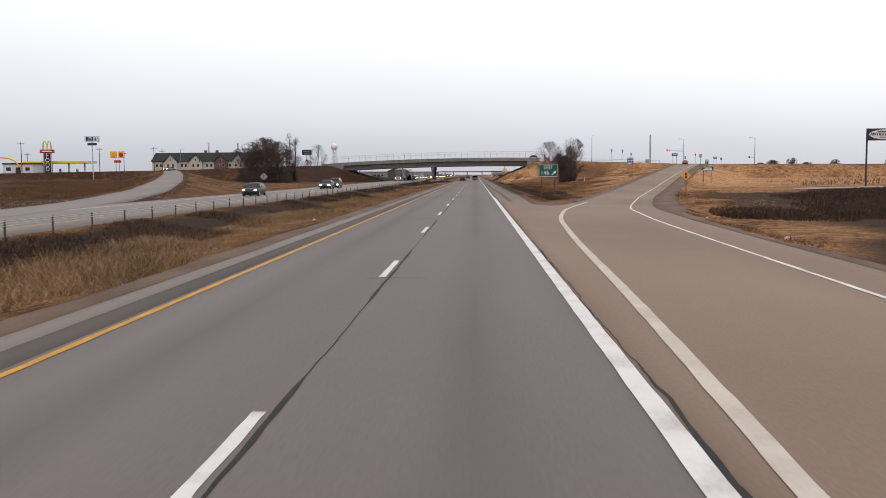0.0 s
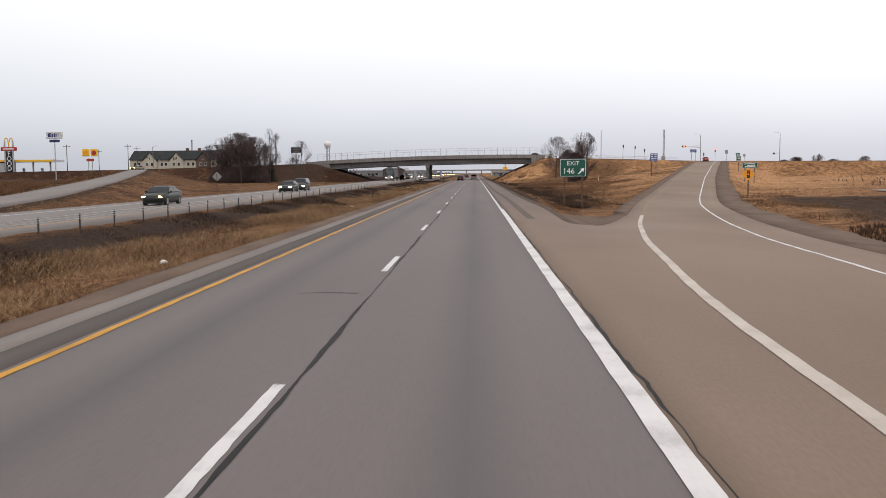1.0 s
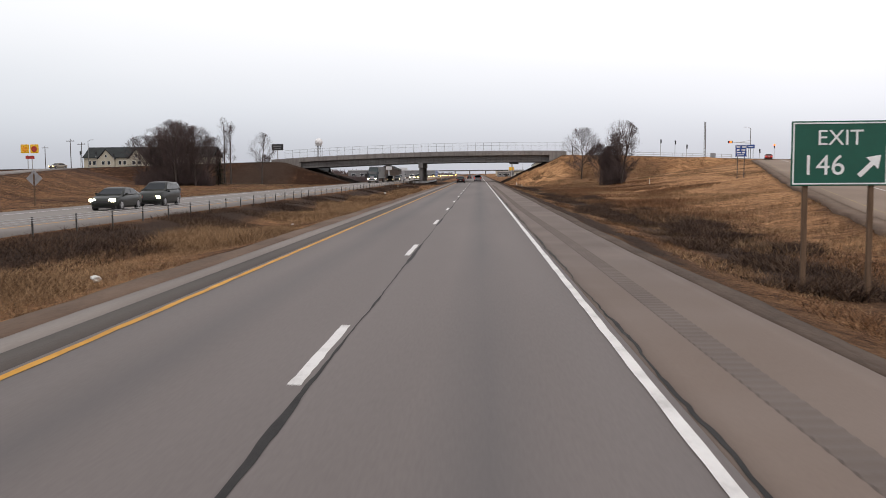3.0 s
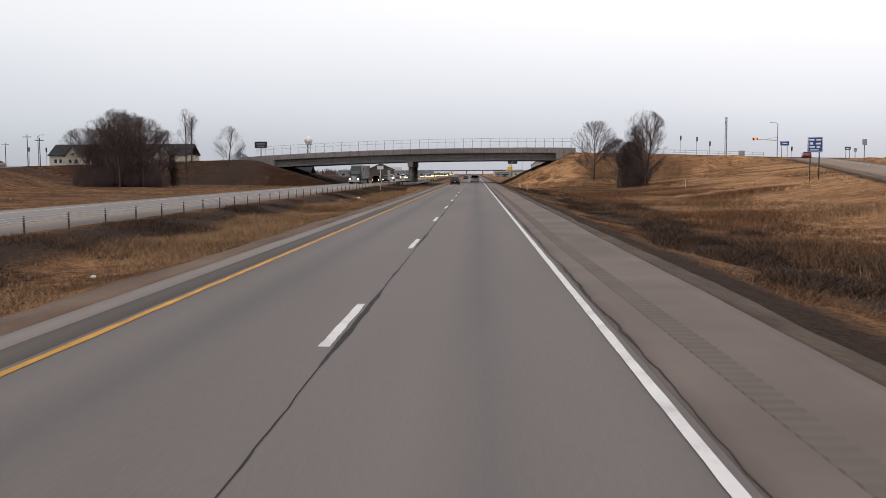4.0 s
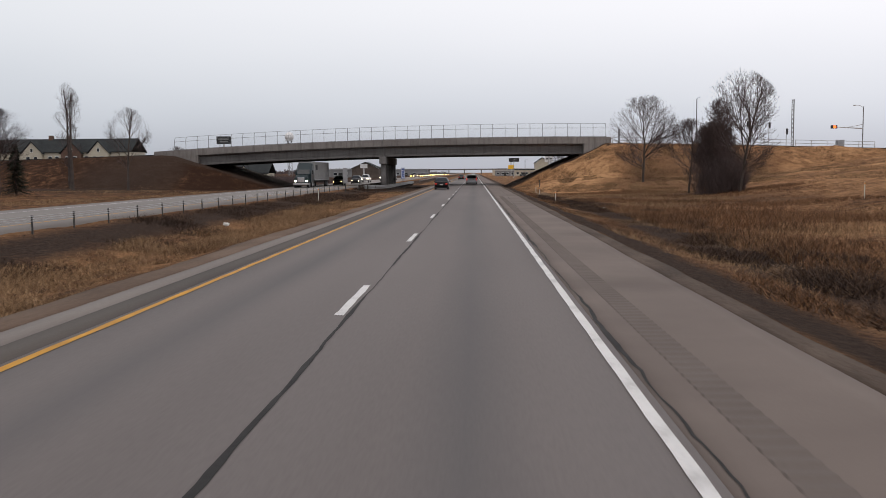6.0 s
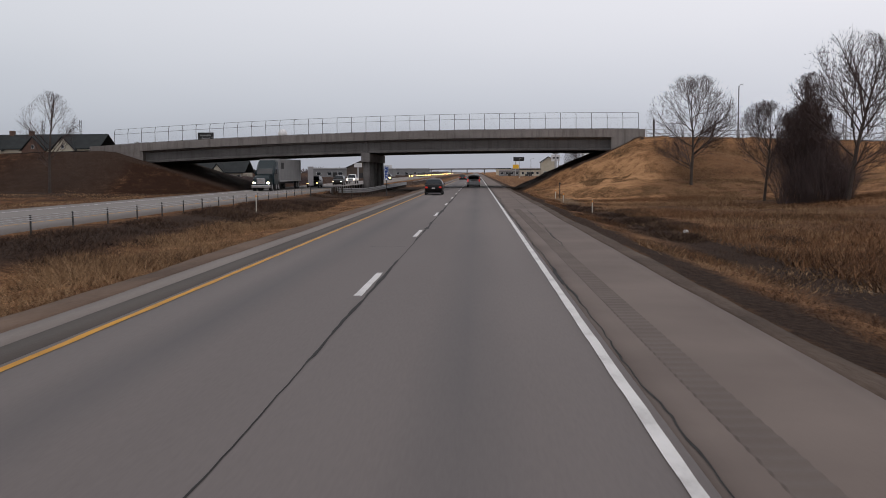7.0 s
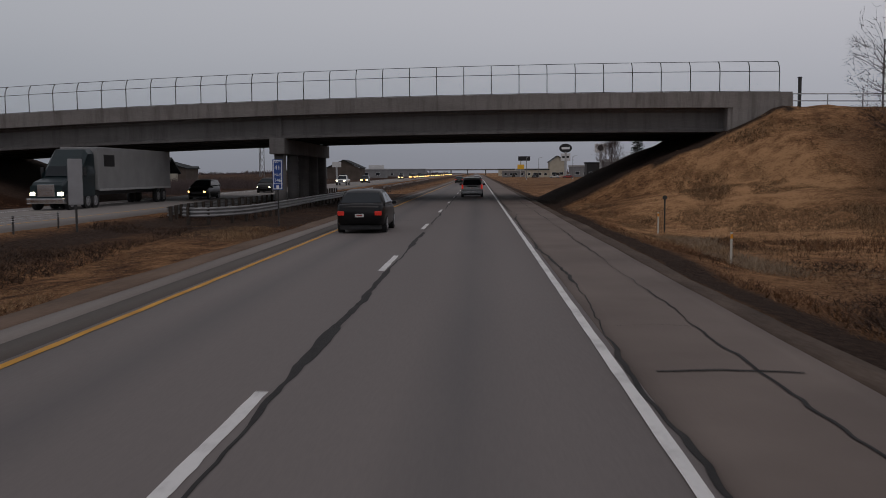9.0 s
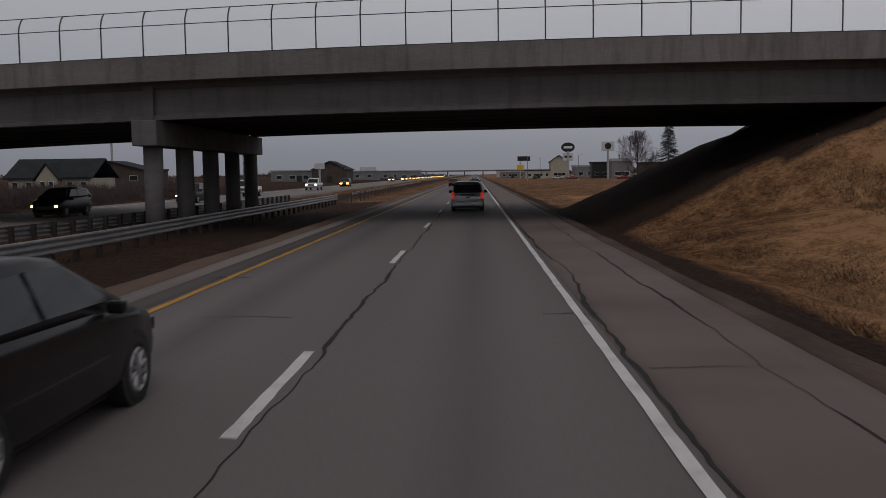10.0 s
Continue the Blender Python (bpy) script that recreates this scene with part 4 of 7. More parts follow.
# ---- trees ----
def bare_tree(place, height, wide, seed, label, trunks=1, low=0.2, up=0.5, twig=0.011, leader=0.95, full=3):
    """A leafless tree: tapered trunk, upswept limbs, branches and many twigs that fill a rounded crown."""
    rnd = random.Random(seed)
    wood, fine = [], []
    mid, half = height * (0.53 + 0.45 * low), height * (0.48 - 0.45 * low)

    def room(p, d):
        """How far it is from p along d to the edge of the crown."""
        a, b, c, u, v, w = p.x / wide, p.y / wide, (p.z - mid) / half, d.x / wide, d.y / wide, d.z / half
        qa, qb, qc = u * u + v * v + w * w, a * u + b * v + c * w, a * a + b * b + c * c - 1
        disc = qb * qb - qa * qc
        return max(0.0, (math.sqrt(disc) - qb) / qa) if disc > 0 else 0.0

    def wander(size):
        return Vector((rnd.gauss(0, size), rnd.gauss(0, size), rnd.gauss(0, size)))

    def grow(p, d, length, r, depth):
        n = (10, 6, 4, 2)[depth]
        end = max(r * (0.2, 0.25, 0.35, 0.5)[depth], twig * 0.6)
        for i in range(n):
            d = (d + wander((0.03, 0.07, 0.1, 0.14)[depth]) + Vector((0, 0, (0.02, 0.13 * up, 0.16 * up, 0.12 * up)[depth]))).normalized()
            q = p + d * (length / n)
            ra, rb = r + (end - r) * i / n, r + (end - r) * (i + 1) / n
            (wood if depth < 2 else fine).append(((8, 5, 3, 1)[depth], *p, *q, ra, rb))
            if depth == 3:
                for _ in range(2):
                    tip = q + (d + wander(0.45)).normalized() * length * rnd.uniform(0.25, 0.5)
                    fine.append((1, *q, *tip, twig * 0.8, 0))
            elif depth > 0 or (q.z > low * height and q.z < 0.9 * height):
                for _ in range((full if i < 7 else 2, full, 2)[depth] if i or depth == 0 else 0):
                    side = wander(1.0)
                    side = (side - d * side.dot(d)).normalized()
                    if depth == 0:
                        f = min(1.0, max(0.0, (q.z / height - low) / (1 - low)))
                        tilt = radians(rnd.uniform(70, 98) - 26 * up - 46 * f)
                    else:
                        tilt = radians(rnd.uniform(22, 52))
                    way = d * math.cos(tilt) + side * math.sin(tilt)
                    start = p.lerp(q, rnd.uniform(0.1, 1))
                    space = room(start, way)
                    if depth == 0:
                        reach = space * rnd.uniform(0.8, 1.0)
                    else:
                        reach = min(space * rnd.uniform(0.8, 1.0), length * (0.6, 0.6, 0.55)[depth] * (1 - 0.35 * i / n) * rnd.uniform(0.8, 1.25))
                    if reach > 0.25:
                        grow(start, way, reach, max(twig, min(rb * 0.75, 0.012 * reach + 0.006)), depth + 1)
            p = q

    for k in range(trunks):
        root = Vector((0, 0, -0.3)) if trunks == 1 else Vector((rnd.uniform(-0.9, 0.9), rnd.uniform(-0.9, 0.9), -0.3))
        lean = Vector((rnd.gauss(0, 0.03), rnd.gauss(0, 0.03), 1)) if trunks == 1 else Vector((root.x * 0.22, root.y * 0.22, 1))
        grow(root, lean.normalized(), height * leader * (1 if k == 0 else rnd.uniform(0.75, 0.95)), height * 0.0155, 0)
    tree = thing("bare_tree", place, label, "tree")
    for nm, rows, mat in (("trunk", wood, M_BARK), ("crown", fine, M_TWIG)):
        rows = np.array(rows)
        tris = []
        for sides in np.unique(rows[:, 0]).astype(int):
            q = rows[rows[:, 0] == sides]
            A, B = q[:, 1:4], q[:, 4:7]
            d = B - A
            d /= np.linalg.norm(d, axis=1, keepdims=True) + 1e-9
            u = np.cross(d, (0.3, 0.5, 0.81))
            u /= np.linalg.norm(u, axis=1, keepdims=True) + 1e-9
            v = np.cross(d, u)
            if sides == 1:
                w = u * q[:, 7:8] * 1.3
                tris.append(np.stack([A - w, A + w, B], 1))
                continue
            corner = [(math.cos(i * 2 * math.pi / sides), math.sin(i * 2 * math.pi / sides)) for i in range(sides + 1)]
            for (c0, s0), (c1, s1) in zip(corner, corner[1:]):
                a0, a1 = A + q[:, 7:8] * (c0 * u + s0 * v), A + q[:, 7:8] * (c1 * u + s1 * v)
                b0, b1 = B + q[:, 8:9] * (c0 * u + s0 * v), B + q[:, 8:9] * (c1 * u + s1 * v)
                tris += [np.stack([a0, a1, b1], 1), np.stack([a0, b1, b0], 1)]
        me = tri_mesh(nm, np.concatenate(tris))
        me.materials.append(mat)
        ob = new(nm, me)
        ob.parent = tree
    return tree


def gz(x, y):
    return float(ground_z(x, y))


def planted(x, y, *rest, **kw):
    return bare_tree((x, y, gz(x, y)), *rest, **kw)


planted(26.2, 306.0, 12.2, 5.2, 21, "round-crowned leafless tree at the foot of the embankment", low=0.12, up=0.5, leader=0.8)
planted(30.3, 272.3, 12.8, 4.3, 22, "tall leafless tree at the edge of a dense thicket", low=0.08, up=0.6, leader=0.9)
planted(27.6, 284.0, 8.8, 2.9, 23, "small round-crowned leafless tree beside a thicket", low=0.15, up=0.6, leader=0.85)
planted(30.6, 281.0, 10.6, 3.0, 24, "leafless tree in a dense thicket", low=0.1, up=0.7, trunks=2)
planted(28.8, 277.0, 8.0, 2.6, 25, "leafless tree in a dense thicket", low=0.1, up=0.8, trunks=3)
planted(-53.2, 318.0, 13.0, 3.9, 26, "slender leafless tree on the embankment slope", low=0.22, up=0.7, full=2)
planted(-63.0, 319.0, 16.8, 2.4, 27, "tall narrow leafless tree beside its twin", low=0.1, up=0.75, full=2)
planted(-59.5, 312.0, 15.6, 2.1, 28, "tall narrow leafless tree beside its twin", low=0.12, up=0.75, full=2)
grove = []
for k, (x, y, h) in enumerate(((-56.5, 283, 10.5), (-59, 279, 12.5), (-62.5, 284, 13.6), (-65, 279, 13), (-67.5, 284, 12.0), (-61, 275, 11.5), (-69, 280, 10.5), (-57.5, 277, 10.5), (-64, 282, 13.0))):
    if k < 3:
        grove.append(planted(x, y, h, 5.4, 40 + k, "leafless tree in a dense grove beside the oncoming lanes", low=0.08, up=0.6, leader=0.85))
        tagged(grove[-1], group="trees of the grove")
    else:
        copy_thing(grove[k % 3], pose(x, y, gz(x, y), 0, 0, 75 * k))


def brush(name, boxes_xy, count, height, label, seed, mat, wide=0.02):
    """A thicket of thin upright stems, many forks."""
    rs = np.random.RandomState(seed)
    tris = []
    for (cx, cy, rx, ry), n in zip(boxes_xy, count):
        a, r = rs.uniform(0, 6.28, n), np.sqrt(rs.uniform(0, 1, n))
        x, y = cx + rx * r * np.cos(a), cy + ry * r * np.sin(a)
        h = height * rs.uniform(0.4, 1.0, n) * (1 - 0.5 * r ** 3)
        keep = ~paved(x, y)
        a, x, y, h, n = a[keep], x[keep], y[keep], h[keep], int(keep.sum())
        base = np.stack([x, y, ground_z(x, y) - 0.1], 1)
        lean = np.stack([rs.normal(0, 0.3, n) * h, rs.normal(0, 0.3, n) * h, h], 1)
        for fork in range(6):
            st = base + lean * (0.0 if fork == 0 else rs.uniform(0.2, 0.7, (n, 1)))
            tip = base + lean + rs.normal(0, 0.12, (n, 3)) * h[:, None] * (0.3 if fork == 0 else 1.0)
            w = np.stack([np.cos(a + fork), np.sin(a + fork), 0 * a], 1) * wide * (1 if fork == 0 else 0.6)
            tris.append(np.stack([st - w, st + w, tip], 1))
    me = tri_mesh(name, np.concatenate(tris))
    me.materials.append(mat)
    return tagged(new(name, me), label, "shrubs", "", "stuff")


brush("thicket", [(29.3, 277, 2.6, 3.6), (29.8, 275, 1.8, 3)], [700, 520], 6.2, "dense dark thicket of bare shrubs below the embankment", 5, M_TWIG, 0.014)
brush("undergrowth", [(-63, 280, 8.5, 5), (-60, 281, 4, 5)], [2400, 2200], 5.4, "dense bare undergrowth in the grove", 6, M_TWIG, 0.016)


def spruce(x, y, height, seed):
    rs = np.random.RandomState(seed)
    tree = thing("spruce", (x, y, gz(x, y)), "dark green spruce beside the bare grove", "tree")
    part("trunk", tubes(((0, 0, -0.3), (0, 0, height * 0.95), 0.16, 0.03)), M_BARK, tree)
    tris = []
    for z in np.arange(0.5, height, 0.16):
        reach = (1 - z / height) ** 0.8 * height * 0.27 + 0.1
        for a in rs.uniform(0, 6.28, 11):
            d = np.array((math.cos(a), math.sin(a), -0.25 + rs.normal(0, 0.1)))
            s = np.array((-math.sin(a), math.cos(a), 0))
            ln = reach * rs.uniform(0.6, 1.1)
            for t in np.linspace(0.15, 1, 6):
                c = np.array((0, 0, z)) + d * ln * t
                for sg in (-1, 1):
                    tip = c + s * sg * 0.3 * (1.15 - t) + d * 0.22 + rs.normal(0, 0.05, 3)
                    tris.append((c - d * 0.06, c + d * 0.06 + np.array((0, 0, 0.06)), tip))
    me = tri_mesh("crown", np.array(tris))
    me.materials.append(M_SPRUCE)
    ob = new("crown", me)
    ob.parent = tree


spruce(-55.2, 286, 6.3, 4)

# ---- grass ----
def blades(name, x, y, h, label, mat, seed, width=0.02, lean=0.35, per=3):
    """Tufts of blades, each a thin triangle."""
    rs = np.random.RandomState(seed)
    keep = ~paved(x, y)
    x, y, h = x[keep], y[keep], h[keep]
    x, y, h = np.repeat(x, per), np.repeat(y, per), np.repeat(h, per)
    n = len(x)
    x, y = x + rs.normal(0, 0.06, n), y + rs.normal(0, 0.06, n)
    h = h * rs.uniform(0.5, 1.15, n)
    base = np.stack([x, y, ground_z(x, y) - 0.06], 1)
    a = rs.uniform(0, 6.28, n)
    w = np.stack([np.cos(a), np.sin(a), 0 * a], 1) * (width * rs.uniform(0.6, 1.3, n))[:, None]
    tip = base + np.stack([rs.normal(0, lean, n) * h, rs.normal(0, lean, n) * h, h], 1)
    me = tri_mesh(name, np.stack([base - w, base + w, tip], 1))
    me.materials.append(mat)
    return tagged(new(name, me), label, "grass", "", "stuff")


def patchy(x, y, seed, scale=0.25):
    rs = np.random.RandomState(seed)
    v = np.zeros_like(x)
    for k in range(7):
        a, f = rs.uniform(0, 6.28), scale * rs.uniform(0.4, 2.4)
        v += np.sin(f * (x * math.cos(a) + 0.6 * y * math.sin(a)) + rs.uniform(0, 6.28))
    return v / 2.6


def scatter(n, x0, x1, y0, y1, seed):
    rs = np.random.RandomState(seed)
    return rs.uniform(x0, x1, n), rs.uniform(y0, y1, n)


def thin(x, y, v, seed, base=0.55, gain=0.5):
    """Keeps more where v is high, with soft borders."""
    k = np.random.RandomState(seed).uniform(0, 1, len(x)) < np.clip(base + gain * v, 0.06, 1)
    return x[k], y[k], v[k]


x, y = scatter(130000, -12.8, -7.0, 0, 306, 61)
x, y, p = thin(x, y, patchy(x, y, 1, 0.5), 161, 1.0, 0.25)
k = np.random.RandomState(162).uniform(0, 1, len(x)) > 0.5 * ease(190, 235, y)
x, y, p = x[k], y[k], p[k]
blades("median_grass", x, y, (0.2 + 0.38 * np.clip(p + 0.3, 0, 1.2)) * np.clip((-6.5 - x) / 1.8, 0.25, 1) * np.clip((305 - y) / 60, 0.28, 1), "tall golden dry grass in the median", M_STRAW, 1, 0.012, 0.75)
x, y = scatter(22000, -9.0, -5.8, 0, 306, 161)
blades("median_russet", x, y, 0.08 + 0.1 * np.clip(patchy(x, y, 11, 0.6), -0.5, 1), "russet dead weeds among the golden median grass", M_RUST, 11, 0.014, 0.8)
x, y = scatter(52000, -16.3, -11.4, 0, 320, 62)
blades("median_weeds", x, y, 0.2 + 0.2 * np.clip(patchy(x, y, 2, 0.5), -0.8, 1), "dark brown dead weeds in the median ditch", M_DARKWEED, 2, 0.018, 0.7)
x, y = scatter(90000, 7.9, 30, 74, 324, 63)
x, y, p = thin(x, y, patchy(x, y, 3, 0.6), 163, 0.45, 0.4)
blades("verge_grass", x, y, 0.1 + 0.14 * np.clip(p, 0, 1), "short dry grass on the verge", M_STRAW, 3, 0.016, 0.9)
x, y = scatter(15000, 8.0, 9.8, 80, 312, 163)
x, y, p = thin(x, y, patchy(x, y, 13, 0.7), 173, 0.6, 0.5)
blades("verge_russet", x, y, 0.1 + 0.16 * np.clip(p + 0.3, 0, 1), "orange-brown grass between the shoulder and the ditch", M_RUST, 13, 0.014, 0.8)
x, y = scatter(110000, 8.4, 17.5, 108, 300, 64)
x, y, p = thin(x, y, patchy(x, y, 4, 0.8) - ((x - 12.0) / 3.4) ** 4 - 1.6 * ease(268, 292, y), 164, 0.8, 0.5)
blades("ditch_weeds", x, y, 0.14 + 0.32 * np.clip(p + 0.2, 0, 1), "dark matted dead weeds along the ditch", M_DARKWEED, 4, 0.02, 1.1)
x, y = scatter(125000, 12, 48, 105, 300, 65)
x, y, p = thin(x, y, patchy(x, y, 5, 0.3) - np.maximum(0, x - 15 - (y - 150) * 0.17) / 4 - 1.3 * ease(245, 285, y), 165, 0.8, 0.5)
blades("russet_weeds", x, y, 0.2 + 0.3 * np.clip(p + 0.6, 0, 1), "russet dead weeds at the foot of the bank", M_RUST, 5, 0.02, 0.6)
x, y = scatter(26000, 12, 26, 105, 300, 165)
x, y, p = thin(x, y, patchy(x, y, 15, 0.5), 175, 0.4, 0.6)
blades("pale_stems", x, y, 0.25 + 0.3 * np.clip(p, 0, 1), "pale dry stems among the russet weeds", M_STRAW, 15, 0.012, 0.5)
x, y = scatter(110000, 9.5, 46, 292, 326, 66)
k = (y < cross_y(x) - 13.0) | (x > 24)
x, y = x[k], y[k]
p = patchy(x, y, 6, 0.7)
blades("slope_grass", x, y, 0.08 + 0.14 * np.clip(p + 0.2, 0, 1), "straw grass on the embankment slope", M_STRAW, 6, 0.014, 0.6)
x, y = scatter(20000, 12, 74, 190, 327, 166)
x, y, p = thin(x, y, patchy(x, y, 16, 1.6), 176, 0.1, 0.55)
blades("slope_tufts", x, y, 0.1 + 0.1 * np.clip(p, 0, 1), "brown tufts dotted over the straw slope", M_TUFT, 16, 0.016, 0.6)
x, y = scatter(45000, 10, 52, 8, 135, 67)
p = patchy(x, y, 7, 0.35)
yy_ = RAMP_R(np.clip(y, -60, 340))
k = (x > yy_ + 1.9) & (p > -0.4) & (x < 19 + (y - 54) * 0.2 + 2 * p)
blades("ramp_verge_grass", x[k], y[k], (0.15 + 0.25 * np.clip(p[k] + 0.3, 0, 1.2)) * np.clip((x[k] - yy_[k] - 1.5) / 4, 0.3, 1), "brown grass beside the exit ramp", M_RUST, 7, 0.022, 0.6)
x, y = scatter(40000, -64, -28.5, 60, 320, 68)
blades("far_verge_grass", x, y, 0.14 + 0.12 * np.clip(patchy(x, y, 8), -1, 1), "short straw grass beyond the oncoming lanes", M_STRAW, 8, 0.035, 0.7)
x, y = scatter(30000, 40, 78, 170, 322, 69)
k = x < RAMP_L(np.clip(y, -60, 340)) - 1.5
blades("bank_grass", x[k], y[k], 0.15 + 0.15 * np.clip(patchy(x[k], y[k], 9, 0.5), -0.8, 1), "straw grass on the bank below the ramp", M_STRAW, 9, 0.035, 0.7)
x, y = scatter(5000, 10.5, 15.5, 140, 300, 70)
p = patchy(x, y, 10, 0.4)
k = p > 0.35
blades("flattened_reeds", x[k], y[k], np.full(k.sum(), 0.1), "pale flattened reeds lying in the ditch", M_REED, 10, 0.02, 4.0)
x, y = scatter(900, 9.9, 11.6, 284, 299, 170)
blades("leaning_reeds", x, y, 0.3 + 0.15 * patchy(x, y, 17, 0.9), "pale reeds leaning at the ditch's end", M_REED, 17, 0.014, 0.8)
brush("dark_brush", [(24, 68, 4, 12), (31, 66, 7, 10), (40, 76, 11, 16), (48, 95, 15, 18), (60, 112, 18, 17), (78, 108, 20, 18)], [2500, 4000, 7000, 9000, 9000, 5000], 0.7, "low dark reddish brush in front of the gravel lot", 25, M_DARKWEED, 0.03)
brush("hillside_brush", [(-52, 125, 10, 22), (-68, 165, 12, 30), (-92, 215, 14, 25)], [4000, 5000, 4000], 0.9, "dark bare brush on the hillside beside the entrance ramp", 27, M_RUST, 0.03)
brush("scattered_shrubs", [(95, 200, 30, 25), (70, 165, 14, 12), (120, 260, 30, 30)], [300, 150, 300], 1.1, "scattered dark shrubs in the brown field", 28, M_DARKWEED, 0.05)

# litter caught in the grass
M_LITTER = plain("crumpled_white_litter", (0.6, 0.6, 0.58), 0.7)
for k, (x, y, r) in enumerate(((-9.2, 112.0, 0.16), (-9.4, 141.0, 0.09), (-8.8, 60.0, 0.15), (14.4, 181.3, 0.17), (17.5, 62.0, 0.1), (12.2, 246.0, 0.16), (-12.5, 226.0, 0.2), (15.5, 40.0, 0.12))):
    bm = bmesh.new()
    bmesh.ops.create_icosphere(bm, subdivisions=2, radius=r)
    rs = np.random.RandomState(300 + k)
    for v in bm.verts:
        v.co = v.co * rs.uniform(0.55, 1.2)
        v.co.z *= 0.7
    ob = mesh_object("litter", bm, M_LITTER)
    ob.location = (x, y, float(ground_z(x, y)) + r * 0.55)
    tagged(ob, "crumpled white litter lying in the dry grass", "litter", "litter along the verges")

# ---- vehicles ----
M_SILVER = plain("silver_car_paint", (0.42, 0.43, 0.44), 0.32, 0.55, 0.6, spread=0.05)
M_BLACKCAR = plain("black_car_paint", (0.008, 0.008, 0.009), 0.3, 0.0, 0.15, spread=0.05)
M_BLACKCAR.node_tree.nodes["Principled BSDF"].inputs["Specular IOR Level"].default_value = 0.2
M_DARKCAR = plain("dark_green_grey_car_paint", (0.018, 0.022, 0.02), 0.35, 0.1, 0.2, spread=0.05)
M_DARKCAR.node_tree.nodes["Principled BSDF"].inputs["Specular IOR Level"].default_value = 0.3
M_WHITECAR = plain("white_car_paint", (0.6, 0.6, 0.58), 0.35, 0, 0.5, spread=0.05)
M_REDCAR = plain("red_car_paint", (0.3, 0.02, 0.015), 0.3, 0.1, 0.7, spread=0.05)
M_TAN = plain("tan_car_paint", (0.25, 0.21, 0.16), 0.3, 0.3, 0.6, spread=0.05)
M_TEAL = plain("dark_teal_truck_paint", (0.005, 0.017, 0.021), 0.35, 0.1, 0.2, spread=0.05)
M_GLASS = glass("tinted_car_glass")
M_RUBBER = plain("tyre_rubber", (0.018, 0.018, 0.018), 0.85)
M_RIM = plain("alloy_rim", (0.4, 0.4, 0.41), 0.35, 0.8)
M_TRIM = plain("black_plastic_trim", (0.02, 0.02, 0.021), 0.6)
M_TAIL = plain("red_tail_lens", (0.35, 0.01, 0.008), 0.3, emit=0.35, emit_color=(1, 0.05, 0.02))
M_BRAKE = plain("lit_red_tail_lens", (0.6, 0.02, 0.015), 0.3, emit=0.9, emit_color=(1, 0.05, 0.02))
M_HEAD = plain("lit_headlight", (0.9, 0.85, 0.7), 0.3, emit=14.0, emit_color=(1, 0.86, 0.55))
M_HEADW = plain("lit_warm_headlight", (0.9, 0.7, 0.4), 0.3, emit=16.0, emit_color=(1, 0.55, 0.16))
M_HEADFAR = plain("lit_amber_headlight", (0.9, 0.6, 0.3), 0.3, emit=22.0, emit_color=(1, 0.5, 0.14))
M_PLATE = plain("licence_plate", (0.6, 0.6, 0.58), 0.5)
M_PLATEBAR = plain("plate_lettering", (0.25, 0.03, 0.03), 0.6)
M_TRAILER = material("dirty_white_trailer_panel", ((0.22, 0.22, 0.22), (0.3, 0.3, 0.295)), 1.5, 0.5, 0.05, 0, 12)
M_CHROME = plain("chrome", (0.6, 0.6, 0.6), 0.15, 1.0)


def loft(bm, rings, cap=True):
    rows = [[bm.verts.new(p) for p in ring] for ring in rings]
    n = len(rows[0])
    for a, b in zip(rows, rows[1:]):
        for i in range(n):
            bm.faces.new((a[i], a[(i + 1) % n], b[(i + 1) % n], b[i]))
    if cap:
        bm.faces.new(rows[0][::-1])
        bm.faces.new(rows[-1])
    bmesh.ops.recalc_face_normals(bm, faces=bm.faces)
    return bm


def mirror(pts, y):
    return [(x, y, z) for x, z in pts] + [(-x, y, z) for x, z in reversed(pts)]


def hull(stations):
    """Lower body: (y, half width, bottom, top) from tail to nose."""
    rings = []
    for y, w, zb, zt in stations:
        rings.append(mirror([(w * 0.88, zb), (w * 0.98, zb + 0.1), (w, zb + 0.45 * (zt - zb)), (w * 0.985, zt - 0.12), (w * 0.95, zt - 0.03), (w * 0.86, zt), (w * 0.4, zt + 0.015)], y))
    return loft(bmesh.new(), rings)


